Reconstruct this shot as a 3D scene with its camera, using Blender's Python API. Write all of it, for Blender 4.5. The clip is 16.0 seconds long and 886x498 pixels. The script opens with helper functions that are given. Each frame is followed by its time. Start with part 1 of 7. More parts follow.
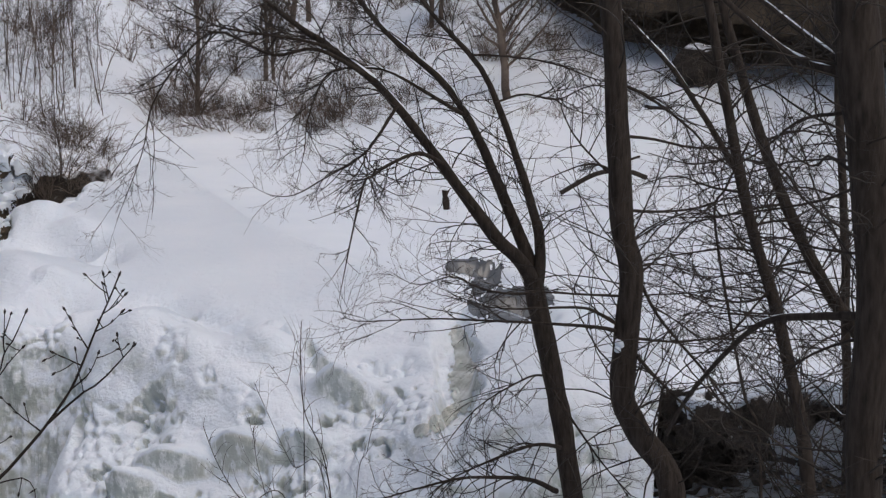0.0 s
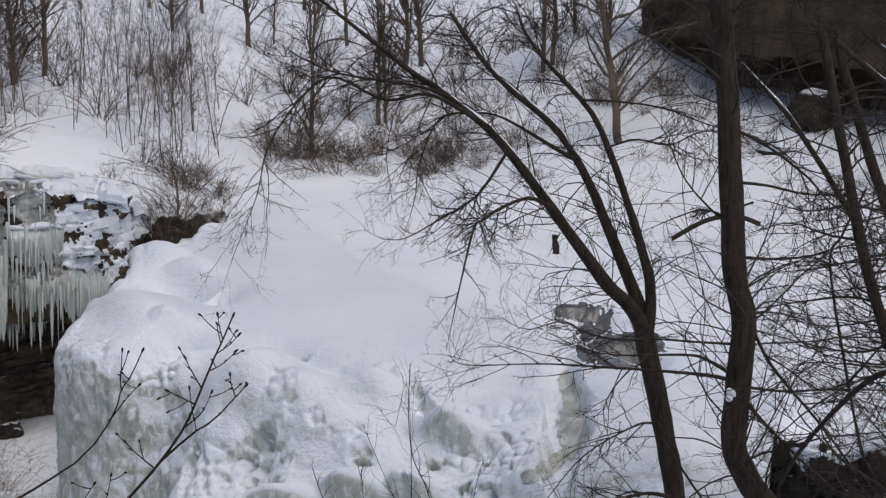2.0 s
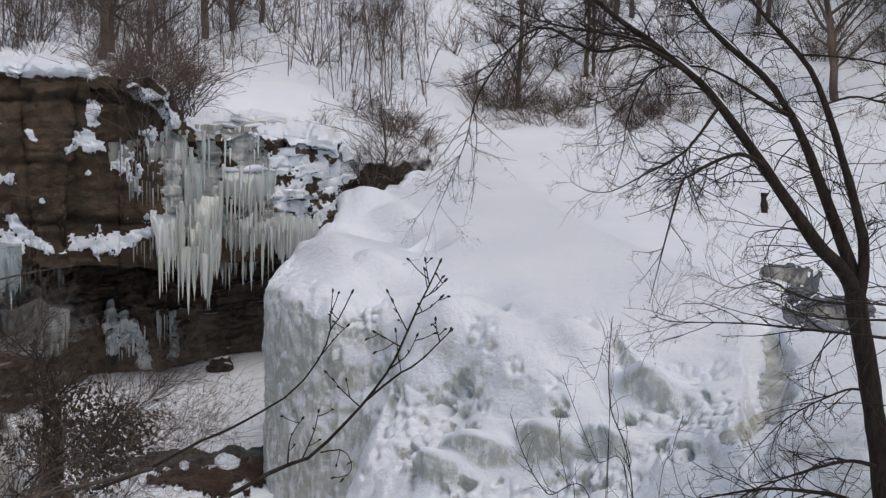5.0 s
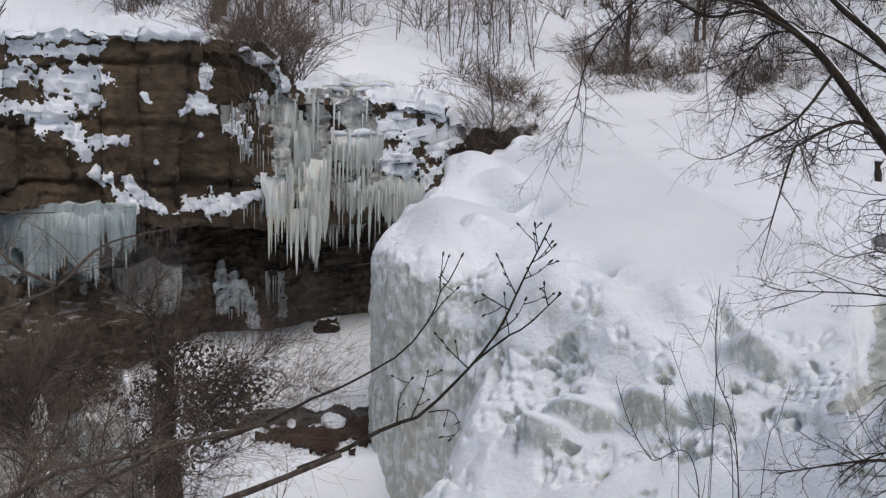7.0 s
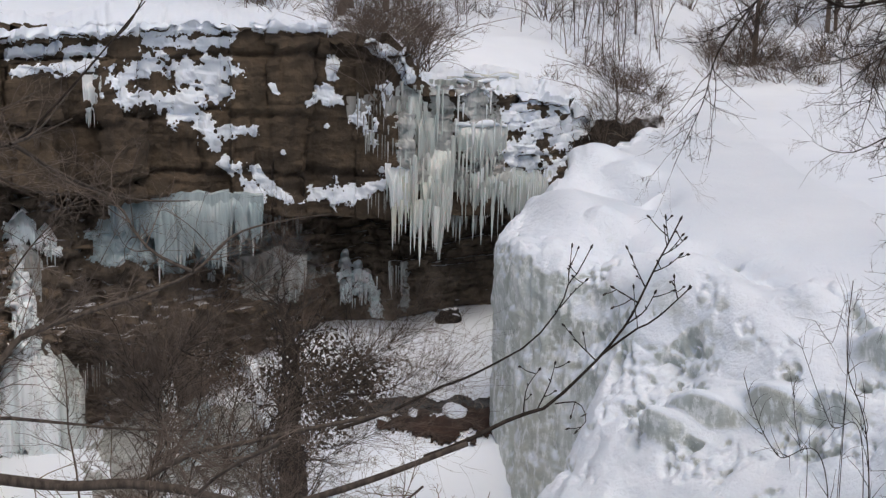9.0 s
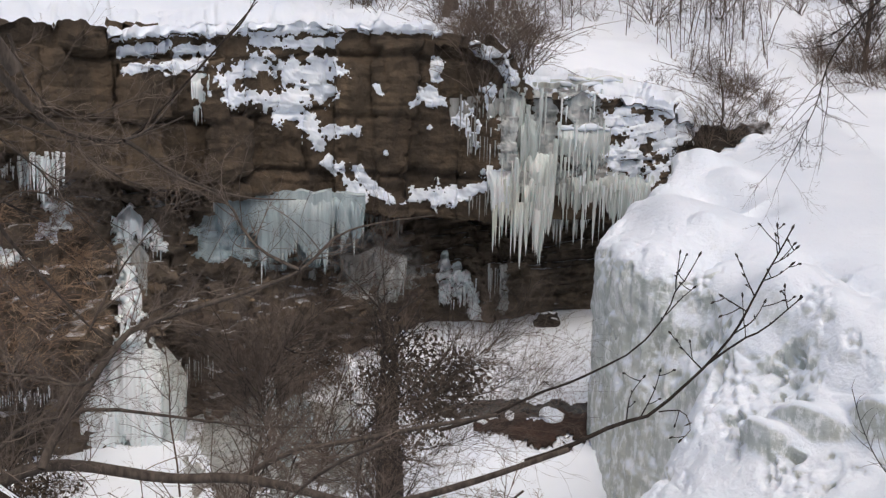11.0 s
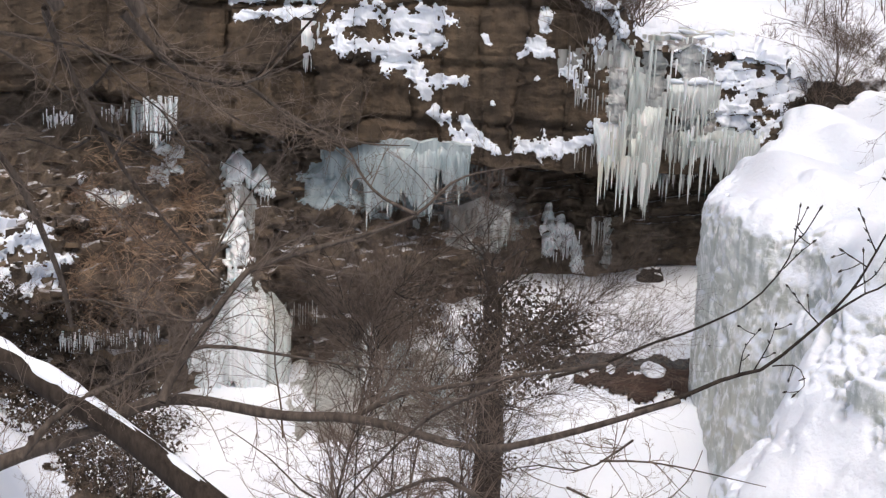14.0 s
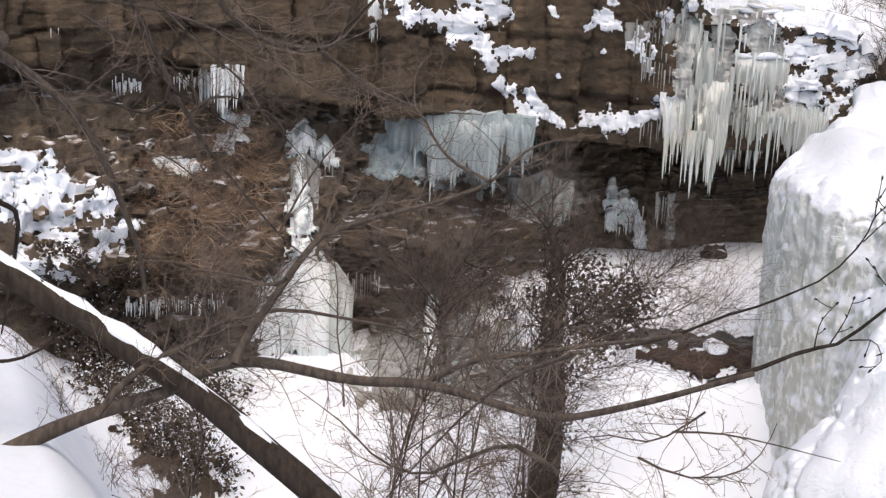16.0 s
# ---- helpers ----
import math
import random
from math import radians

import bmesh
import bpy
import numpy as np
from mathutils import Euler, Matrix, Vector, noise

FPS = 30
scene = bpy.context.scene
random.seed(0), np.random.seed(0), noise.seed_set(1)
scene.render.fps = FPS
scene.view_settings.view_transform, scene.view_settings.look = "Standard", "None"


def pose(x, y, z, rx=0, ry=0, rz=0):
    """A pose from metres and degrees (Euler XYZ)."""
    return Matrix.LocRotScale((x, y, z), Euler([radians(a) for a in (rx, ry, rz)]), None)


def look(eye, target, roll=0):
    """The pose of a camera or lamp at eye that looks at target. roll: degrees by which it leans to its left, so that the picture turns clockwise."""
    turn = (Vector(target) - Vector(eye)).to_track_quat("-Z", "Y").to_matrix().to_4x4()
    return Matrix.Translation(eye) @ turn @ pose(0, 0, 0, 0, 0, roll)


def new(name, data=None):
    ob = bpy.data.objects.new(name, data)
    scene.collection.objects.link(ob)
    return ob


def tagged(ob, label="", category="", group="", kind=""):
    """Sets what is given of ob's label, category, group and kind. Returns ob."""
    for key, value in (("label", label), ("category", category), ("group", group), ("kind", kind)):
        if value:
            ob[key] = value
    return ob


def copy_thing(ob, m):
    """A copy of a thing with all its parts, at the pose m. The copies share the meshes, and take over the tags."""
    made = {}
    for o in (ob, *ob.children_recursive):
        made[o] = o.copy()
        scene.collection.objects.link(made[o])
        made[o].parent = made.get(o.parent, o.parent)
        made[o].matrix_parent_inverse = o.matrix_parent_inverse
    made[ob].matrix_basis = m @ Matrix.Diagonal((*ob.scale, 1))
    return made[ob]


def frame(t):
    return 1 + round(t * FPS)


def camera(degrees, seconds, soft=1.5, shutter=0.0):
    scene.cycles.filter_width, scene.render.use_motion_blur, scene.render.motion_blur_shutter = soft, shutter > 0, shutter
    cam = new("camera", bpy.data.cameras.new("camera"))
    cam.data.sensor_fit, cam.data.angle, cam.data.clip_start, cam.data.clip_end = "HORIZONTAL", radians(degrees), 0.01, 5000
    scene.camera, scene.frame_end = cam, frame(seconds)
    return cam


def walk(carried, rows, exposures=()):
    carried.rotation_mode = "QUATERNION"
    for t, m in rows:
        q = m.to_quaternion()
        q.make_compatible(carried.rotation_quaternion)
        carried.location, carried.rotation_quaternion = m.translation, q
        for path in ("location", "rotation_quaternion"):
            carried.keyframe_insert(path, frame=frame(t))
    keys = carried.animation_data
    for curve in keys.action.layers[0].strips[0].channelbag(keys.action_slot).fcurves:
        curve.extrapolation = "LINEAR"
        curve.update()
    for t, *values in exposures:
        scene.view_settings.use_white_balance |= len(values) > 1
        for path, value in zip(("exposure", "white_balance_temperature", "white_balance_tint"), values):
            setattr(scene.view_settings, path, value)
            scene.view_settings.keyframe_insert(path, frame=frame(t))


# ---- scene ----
# Eye above the snow of the near rim; az is degrees to the left of straight ahead, d metres from the viewpoint.
EYE = 10.0
cam = camera(36.2, 16.0, soft=1.3)
# seconds, x, y, z (from the first eye), turn to the left, pitch, lean to the right
ROWS = [
    (0.0, 0.0000, 0.0000, 0.0000, 0.00, -8.00, -0.29),
    (0.5, 0.0037, 0.0070, 0.0011, -0.31, -7.32, -0.42),
    (1.0, 0.0003, 0.0004, 0.0042, 0.60, -6.77, -0.39),
    (1.5, 0.0055, -0.0090, 0.0018, 2.89, -6.37, -0.30),
    (2.0, -0.0027, -0.0162, 0.0071, 4.66, -6.18, -0.39),
    (2.5, -0.0098, -0.0217, 0.0048, 6.35, -6.34, -0.75),
    (3.0, -0.0125, -0.0220, -0.0011, 7.93, -6.65, -0.90),
    (3.5, -0.0160, -0.0304, 0.0047, 9.71, -7.03, -0.83),
    (4.0, -0.0079, -0.0317, 0.0032, 11.40, -7.26, -0.81),
    (4.5, -0.0268, -0.0345, 0.0004, 12.40, -7.77, -1.10),
    (7.0, -0.0312, -0.1470, 0.0149, 17.82, -9.95, -1.39),
    (7.5, -0.0382, -0.1748, 0.0166, 18.97, -10.11, -1.40),
    (8.0, -0.0437, -0.1812, 0.0143, 20.30, -10.35, -1.30),
    (8.5, -0.0544, -0.1974, 0.0154, 21.67, -10.45, -1.18),
    (9.0, -0.0668, -0.1884, 0.0148, 22.95, -10.42, -1.17),
    (11.5, -0.1283, -0.1880, 0.0107, 28.30, -10.80, -1.87),
    (12.0, -0.1421, -0.1855, -0.0015, 29.32, -11.52, -2.05),
    (12.5, -0.1503, -0.2014, -0.0032, 30.06, -12.11, -2.08),
    (13.0, -0.1597, -0.2154, -0.0012, 30.60, -12.54, -2.18),
    (13.5, -0.1657, -0.2483, -0.0182, 31.16, -12.64, -2.24),
    (14.0, -0.1736, -0.2648, -0.0174, 31.66, -12.59, -2.18),
    (14.5, -0.2112, -0.2774, -0.0236, 32.15, -12.68, -2.37),
    (15.0, -0.2113, -0.2862, -0.0360, 32.94, -12.95, -2.43),
    (15.5, -0.2295, -0.2944, -0.0481, 33.58, -13.33, -2.58),
    (16.0, -0.2464, -0.3145, -0.0614, 34.29, -13.80, -2.57),
]
EXPOSURES = [(0.0, -0.34, 6350, 10.5), (4.5, -0.33, 6400, 10.5), (7.0, -0.18, 6430, 10), (9.0, -0.09, 6480, 10), (11.5, 0.16, 6620, 11), (13.0, 0.38, 6600, 12), (16.0, 0.53, 6730, 13)]
walk(cam, [(t, pose(x, y, EYE + z, 90 + pitch, lean, turn)) for t, x, y, z, turn, pitch, lean in ROWS], EXPOSURES)

# ---- world and light: a bright overcast winter day ----
world = bpy.data.worlds.new("overcast_sky")
scene.world = world
world.use_nodes = True
wt = world.node_tree
sky = wt.nodes.new("ShaderNodeTexSky")
sky.sky_type = "NISHITA"
sky.sun_disc = False
sky.sun_elevation = radians(66)
sky.sun_rotation = radians(138)
sky.air_density, sky.dust_density, sky.ozone_density = 1.0, 6.0, 0.6
wt.links.new(sky.outputs[0], wt.nodes["Background"].inputs[0])
wt.nodes["Background"].inputs[1].default_value = 0.12
sun = new("sun", bpy.data.lights.new("sun", "SUN"))
sun.data.energy, sun.data.angle, sun.data.color = 0.75, radians(50), (1.0, 0.97, 0.93)
sun.matrix_world = look((8, -9, 28), (0, 0, 0))

# ---- small maths helpers ----
rng = np.random.default_rng(7)


BEARING = np.array([(-180, 0, 0), (-25, 0, 0), (-4, 0, 0), (0, 0.06, 0), (5, 0.28, 0), (10, 0.52, 0), (15, 0.84, -0.05), (20, 1.18, -0.18), (25, 1.38, -0.26), (30, 1.52, -0.33), (35, 1.68, -0.45), (40, 1.76, -0.55), (50, 1.95, -0.7), (70, 2, -0.7), (110, 0, 0), (180, 0, 0)])


def bearing(az):
    """True bearing of a station on the plan."""
    return az + np.interp(az, BEARING[:, 0], BEARING[:, 1])


def station(a):
    """Station on the plan of a true bearing."""
    return np.interp(a, BEARING[:, 0] + BEARING[:, 1], BEARING[:, 0])


def dip(az):
    return float(np.interp(az, BEARING[:, 0], BEARING[:, 2]))


def polar(az, d, z=0.0):
    a = radians(bearing(az))
    return (-d * math.sin(a), d * math.cos(a), z)


def hash3(i, j, k):
    n = (i * 374761393 + j * 668265263 + k * 1274126177) & 0xFFFFFFFF
    n = ((n ^ (n >> 13)) * 1274126177) & 0xFFFFFFFF
    return ((n ^ (n >> 16)) & 0xFFFF) / 32767.5 - 1.0


def vnoise(p):
    """Smooth noise from -1 to 1 at the points p (n, 3)."""
    p = np.asarray(p, float)
    i = np.floor(p).astype(np.int64)
    f = p - i
    f = f * f * (3 - 2 * f)
    out = 0.0
    for a in (0, 1):
        wa = f[..., 0] if a else 1 - f[..., 0]
        for b in (0, 1):
            wb = f[..., 1] if b else 1 - f[..., 1]
            for c in (0, 1):
                wc = f[..., 2] if c else 1 - f[..., 2]
                out = out + wa * wb * wc * hash3(i[..., 0] + a, i[..., 1] + b, i[..., 2] + c)
    return out


def fbm(p, size, octaves=4, gain=0.5, seed=0.0):
    """Layered noise with features of about that size in metres."""
    p = np.asarray(p, float) / size + seed * 17.31
    total, amp = 0.0, 1.0
    for _ in range(octaves):
        total = total + amp * vnoise(p)
        p, amp = p * 2.03 + 5.7, amp * gain
    return total


def smooth(a, b, x):
    t = np.clip((x - a) / (b - a), 0, 1)
    return t * t * (3 - 2 * t)


def mesh_ob(name, verts, faces, mat, parent=None, shade=True, label=""):
    me = bpy.data.meshes.new(name)
    me.from_pydata([tuple(v) for v in verts], [], [tuple(f) for f in faces])
    me.materials.append(mat)
    if shade:
        me.polygons.foreach_set("use_smooth", [True] * len(me.polygons))
    me.update()
    ob = new(name, me)
    if parent is not None:
        ob.parent = parent
    return tagged(ob, label) if label else ob


def grid_faces(nu, nv, closed=False):
    """Quads of a sheet of nu rows of nv points."""
    u, v = np.meshgrid(np.arange(nu if closed else nu - 1), np.arange(nv - 1), indexing="ij")
    w = (u + 1) % nu
    return np.stack([u * nv + v, w * nv + v, w * nv + v + 1, u * nv + v + 1], -1).reshape(-1, 4)


def sheet(name, P, mat, parent=None, closed=False, flip=False, label="", shade=True):
    f = grid_faces(P.shape[0], P.shape[1], closed)
    if flip:
        f = f[:, ::-1]
    return mesh_ob(name, P.reshape(-1, 3), f.tolist(), mat, parent, shade, label)


def normals(P):
    du = np.gradient(P, axis=0)
    dv = np.gradient(P, axis=1)
    n = np.cross(du, dv)
    return n / (np.linalg.norm(n, axis=-1, keepdims=True) + 1e-9)


# ---- materials ----
def material(name, rough=0.8, spec=0.3):
    m = bpy.data.materials.new(name)
    m.use_nodes = True
    b = m.node_tree.nodes["Principled BSDF"]
    b.inputs["Roughness"].default_value = rough
    b.inputs["Specular IOR Level"].default_value = spec
    return m, m.node_tree, b


def noise_node(t, scale, detail=5.0, stretch=None, rough=0.55):
    n = t.nodes.new("ShaderNodeTexNoise")
    n.inputs["Scale"].default_value, n.inputs["Detail"].default_value = scale, detail
    n.inputs["Roughness"].default_value = rough
    g = t.nodes.new("ShaderNodeNewGeometry")
    if stretch:
        mp = t.nodes.new("ShaderNodeMapping")
        mp.inputs["Scale"].default_value = stretch
        t.links.new(g.outputs["Position"], mp.inputs["Vector"])
        t.links.new(mp.outputs[0], n.inputs["Vector"])
    else:
        t.links.new(g.outputs["Position"], n.inputs["Vector"])
    return n.outputs["Fac"]


def ramp(t, fac, stops):
    r = t.nodes.new("ShaderNodeValToRGB")
    e = r.color_ramp.elements
    while len(e) < len(stops):
        e.new(0.5)
    for k, (pos, col) in zip(e, stops):
        k.position, k.color = pos, (*col, 1) if len(col) == 3 else col
    t.links.new(fac, r.inputs[0])
    return r.outputs[0]


def mix(t, fac, a, b, mode="MIX"):
    m = t.nodes.new("ShaderNodeMix")
    m.data_type, m.blend_type = "RGBA", mode
    for sock, val in ((m.inputs[0], fac), (m.inputs[6], a), (m.inputs[7], b)):
        if isinstance(val, (int, float)):
            sock.default_value = val
        elif isinstance(val, tuple):
            sock.default_value = (*val, 1)
        else:
            t.links.new(val, sock)
    return m.outputs[2]


def bump(t, b, height, strength, distance):
    n = t.nodes.new("ShaderNodeBump")
    n.inputs["Strength"].default_value, n.inputs["Distance"].default_value = strength, distance
    t.links.new(height, n.inputs["Height"])
    old = b.inputs["Normal"].links
    if old:
        t.links.new(old[0].from_socket, n.inputs["Normal"])
    t.links.new(n.outputs[0], b.inputs["Normal"])


def up_mask(t, lo, hi, wobble=0.25, scale=3.0):
    """How far a surface faces up, with an uneven edge: where snow can lie."""
    g = t.nodes.new("ShaderNodeNewGeometry")
    s = t.nodes.new("ShaderNodeSeparateXYZ")
    t.links.new(g.outputs["Normal"], s.inputs[0])
    n = noise_node(t, scale, 6.0)
    a = t.nodes.new("ShaderNodeMath")
    a.operation = "MULTIPLY_ADD"
    t.links.new(n, a.inputs[0])
    a.inputs[1].default_value = wobble * 2
    t.links.new(s.outputs[2], a.inputs[2])
    r = t.nodes.new("ShaderNodeMapRange")
    r.inputs[1].default_value, r.inputs[2].default_value = lo + wobble, hi + wobble
    t.links.new(a.outputs[0], r.inputs[0])
    return r.outputs[0]


def snow_material():
    m, t, b = material("snow", 0.55, 0.25)
    c = ramp(t, noise_node(t, 0.35, 4), [(0.3, (0.70, 0.755, 0.825)), (0.7, (0.78, 0.825, 0.88))])
    t.links.new(c, b.inputs["Base Color"])
    b.inputs["Subsurface Weight"].default_value = 0.15
    b.inputs["Subsurface Radius"].default_value = (0.05, 0.06, 0.08)
    bump(t, b, noise_node(t, 1.2, 4), 0.35, 0.12)
    bump(t, b, noise_node(t, 14, 4), 0.25, 0.02)
    return m


def ice_material(name="ice", tint=(0.60, 0.68, 0.66), stain=(0.50, 0.52, 0.36), rough=0.28, amount=0.55, pale=(0.80, 0.84, 0.86)):
    m, t, b = material(name, rough, 0.5)
    streak = noise_node(t, 2.2, 6, (2.2, 2.2, 0.22))
    blot = noise_node(t, 0.55, 4)
    c = mix(t, ramp(t, streak, [(0.35, (0, 0, 0)), (0.68, (1, 1, 1))]), tint, pale)
    c = mix(t, ramp(t, blot, [(amount, (0, 0, 0)), (amount + 0.22, (1, 1, 1))]), c, stain)
    t.links.new(c, b.inputs["Base Color"])
    b.inputs["Subsurface Weight"].default_value = 0.3
    b.inputs["Subsurface Radius"].default_value = (0.12, 0.2, 0.2)
    bump(t, b, noise_node(t, 5, 5, (2.0, 2.0, 0.4)), 0.5, 0.06)
    bump(t, b, noise_node(t, 30, 3), 0.3, 0.01)
    return m


def rock_material(name, dark, light, warm, band=3.0, snowy=None):
    m, t, b = material(name, 0.85, 0.25)
    strata = noise_node(t, band, 7, (0.45, 0.45, 1.3), 0.65)
    c = ramp(t, strata, [(0.3, dark), (0.55, light), (0.72, warm)])
    c = mix(t, ramp(t, noise_node(t, 0.28, 4), [(0.38, (0, 0, 0)), (0.66, (1, 1, 1))]), c, mix(t, 0.55, c, warm))
    stain = noise_node(t, 1.4, 7, (1.5, 1.5, 0.28), 0.65)
    c = mix(t, ramp(t, stain, [(0.42, (1, 1, 1)), (0.7, (0, 0, 0))]), c, mix(t, 0.55, c, (0.02, 0.018, 0.015)))
    if snowy:
        c = mix(t, up_mask(t, *snowy), c, (0.78, 0.80, 0.85))
    t.links.new(c, b.inputs["Base Color"])
    bump(t, b, strata, 0.7, 0.12)
    bump(t, b, noise_node(t, 2.6, 7, (1, 1, 1.6), 0.65), 0.9, 0.14)
    bump(t, b, noise_node(t, 12, 6), 0.7, 0.05)
    return m


SNOW = snow_material()
ICE = ice_material()
ROCK = rock_material("sandstone", (0.035, 0.026, 0.019), (0.10, 0.073, 0.050), (0.18, 0.132, 0.085), 1.1)
SHALE = rock_material("shale", (0.03, 0.026, 0.022), (0.085, 0.07, 0.055), (0.12, 0.085, 0.06), 7.0)
BARK, _t, _b = material("bark", 0.9, 0.2)
_c = ramp(_t, noise_node(_t, 9, 6, (3, 3, 0.6)), [(0.3, (0.018, 0.0135, 0.0105)), (0.7, (0.056, 0.044, 0.035))])
bump(_t, _b, noise_node(_t, 22, 5, (3, 3, 0.5)), 0.5, 0.02)
_t.links.new(_c, _b.inputs["Base Color"])

# ---- ground: one sheet, by profiles of (distance, height) at several azimuths ----
PROFILES = {
    -180: [(0, 8.4), (6, 8.6), (30, 10), (100, 15), (900, 40)],
    -70: [(0, 8.4), (6, 8.2), (20, 8.2), (40, 10.5), (100, 18), (900, 40)],
    -24: [(0, 8.4), (3, 8.0), (7, 6.6), (12, 4.8), (15.5, 4.3), (18.9, 4.3), (19.2, 5.9), (30, 6.6), (37, 7.4), (47, 9.9), (60, 13), (120, 22), (900, 60)],
    -10: [(0, 8.4), (3, 7.9), (6, 6.0), (10, 4.6), (15.5, 4.2), (18.6, 4.2), (18.9, 5.7), (30, 6.5), (39, 7.2), (50, 9.8), (62, 13), (120, 22), (900, 60)],
    -2: [(0, 8.4), (3, 7.8), (6, 5.5), (10, 2.5), (14, 1.0), (18, 2.0), (21.5, 5.6), (24, 6.0), (40, 6.9), (46, 8.4), (57, 12.4), (64, 13.2), (120, 22.5), (900, 60)],
    6: [(0, 8.4), (3, 7.8), (6, 5.0), (10, 1.5), (14, 0.6), (18, 1.0), (22, 5.6), (24, 6.0), (44, 7.15), (50, 8.2), (62, 11.5), (120, 23), (900, 60)],
    11: [(0, 8.4), (3, 7.8), (6, 5.0), (10, 1.5), (14, 0.6), (19, 1.0), (23, 5.6), (25, 6.0), (44, 7.15), (50, 8.2), (62, 11.5), (120, 23), (900, 60)],
    15: [(0, 8.4), (3, 7.8), (6, 5.0), (10, 1.5), (14, 0.6), (21, 0.8), (26, 5.6), (29, 6.0), (31, 5.2), (35, 5.4), (37, 7.6), (44, 8.9), (60, 11.8), (120, 23), (900, 60)],
    19: [(0, 8.4), (3, 7.8), (6, 5.0), (11, 1.0), (17, -0.2), (22.3, 0.0), (23.3, 2.1), (32, 2.3), (36.5, 2.4), (37, 7.6), (41, 9.0), (60, 12.0), (120, 23), (900, 60)],
    27: [(0, 8.4), (3, 7.8), (6, 5.0), (11, 1.0), (17, -0.2), (22.4, 0.0), (23.2, 1.9), (29, 2.1), (34.5, 2.3), (35, 8.8), (40, 9.5), (60, 12.0), (120, 23), (900, 60)],
    33: [(0, 8.4), (3, 7.8), (6, 5.2), (11, 1.2), (17, 0.4), (22, 0.6), (27, 1.0), (33, 1.4), (34, 8.8), (40, 9.5), (60, 12.0), (120, 23), (900, 60)],
    41: [(0, 8.4), (3, 7.9), (6, 6.0), (11, 2.6), (17, 0.8), (22, 0.7), (27, 1.0), (31, 1.4), (32, 8.8), (40, 9.7), (60, 12.0), (120, 23), (900, 60)],
    46: [(0, 8.4), (3, 8.0), (6, 6.6), (12, 4.2), (17, 2.5), (20, 1.6), (25, 1.2), (29, 1.4), (30.5, 8.8), (40, 9.8), (60, 12.0), (120, 23), (900, 60)],
    52: [(0, 8.4), (3, 8.0), (6, 7.2), (12, 5.9), (17, 4.8), (21, 2.6), (25, 2.2), (29, 2.4), (30, 8.8), (40, 9.8), (60, 12.0), (120, 23), (900, 60)],
    75: [(0, 8.4), (3, 8.2), (8, 7.8), (20, 7.5), (30, 8.8), (60, 12.0), (120, 23), (900, 60)],
    180: [(0, 8.4), (6, 8.6), (30, 10), (100, 15), (900, 40)],
}


def ground_height(az, d):
    az, d = np.broadcast_arrays(np.asarray(az, float), np.asarray(d, float))
    keys = sorted(PROFILES)
    rows = np.stack([np.interp(d, *zip(*PROFILES[k])) for k in keys])
    i = np.clip(np.searchsorted(keys, az, "right") - 1, 0, len(keys) - 2)
    lo, hi = np.take(keys, i), np.take(keys, i + 1)
    w = smooth(0, 1, (az - lo) / (hi - lo))
    a = np.take_along_axis(rows, i[None], 0)[0]
    b = np.take_along_axis(rows, i[None] + 1, 0)[0]
    near_rim = 1 - smooth(1.5, 6.0, d)
    return (a * (1 - w) + b * w) * (1 - near_rim) + (8.4 - 0.12 * d) * near_rim


def height(x, y):
    return ground_height(station(np.degrees(np.arctan2(-np.asarray(x), np.asarray(y)))), np.hypot(x, y))


def build_ground():
    az = np.concatenate([np.arange(-180, -30, 6.0), np.arange(-30, 60, 0.25), np.arange(60, 180.1, 6.0)])
    d = np.concatenate([[0.001], np.arange(0.3, 12, 0.6), np.arange(12, 50, 0.22), np.geomspace(50, 900, 70)])
    A, R = np.meshgrid(az, d, indexing="ij")
    Z = ground_height(A, R)
    T = np.radians(bearing(A))
    X, Y = -R * np.sin(T), R * np.cos(T)
    P = np.stack([X, Y, Z], -1)
    rough = 0.10 + 0.25 * smooth(44, 60, R)
    for az0, d0, ra, rd, deep in ((-1.3, 24.6, 2.0, 1.2, 0.3), (-2.2, 22.4, 2.6, 1.2, 0.3), (1.0, 28.4, 1.0, 0.35, 0.14)):
        near = np.clip(1.0 - np.hypot((A - az0) / ra, (R - d0) / rd) + 0.3 * fbm(P * [1, 1, 0], 0.9, 3, seed=8), 0, 1)
        P[..., 2] -= deep * smooth(0.05, 0.35, near)
    P[..., 2] += rough * fbm(P * [1, 1, 0], 3.0, 4) + 0.6 * smooth(48, 70, R) * fbm(P * [1, 1, 0], 11, 3, seed=3)
    return tagged(sheet("ground", P, SNOW, flip=False), "deep undulating snow over the gorge and hillside", "snowy ground", kind="structure")


ground = build_ground()


def along(table, n):
    """Rows of a table resampled evenly, in smooth curves."""
    k = len(table)
    s = np.linspace(0, k - 1, n)
    i = np.clip(s.astype(int), 0, k - 2)
    f = (s - i)[:, None]
    p0, p1, p2, p3 = (table[np.clip(i + o, 0, k - 1)] for o in (-1, 0, 1, 2))
    return 0.5 * (2 * p1 + (p2 - p0) * f + (2 * p0 - 5 * p1 + 4 * p2 - p3) * f ** 2 + (3 * p1 - p0 - 3 * p2 + p3) * f ** 3)


# ---- trees: tubes along curved paths ----
def spot(az, el, d):
    """A place at that azimuth, elevation and level distance from the viewpoint."""
    x, y, _ = polar(az, d)
    return np.array([x, y, EYE + d * math.tan(radians(el + dip(az)))])


def spline(knots, n):
    return along(np.asarray(knots, float), n)


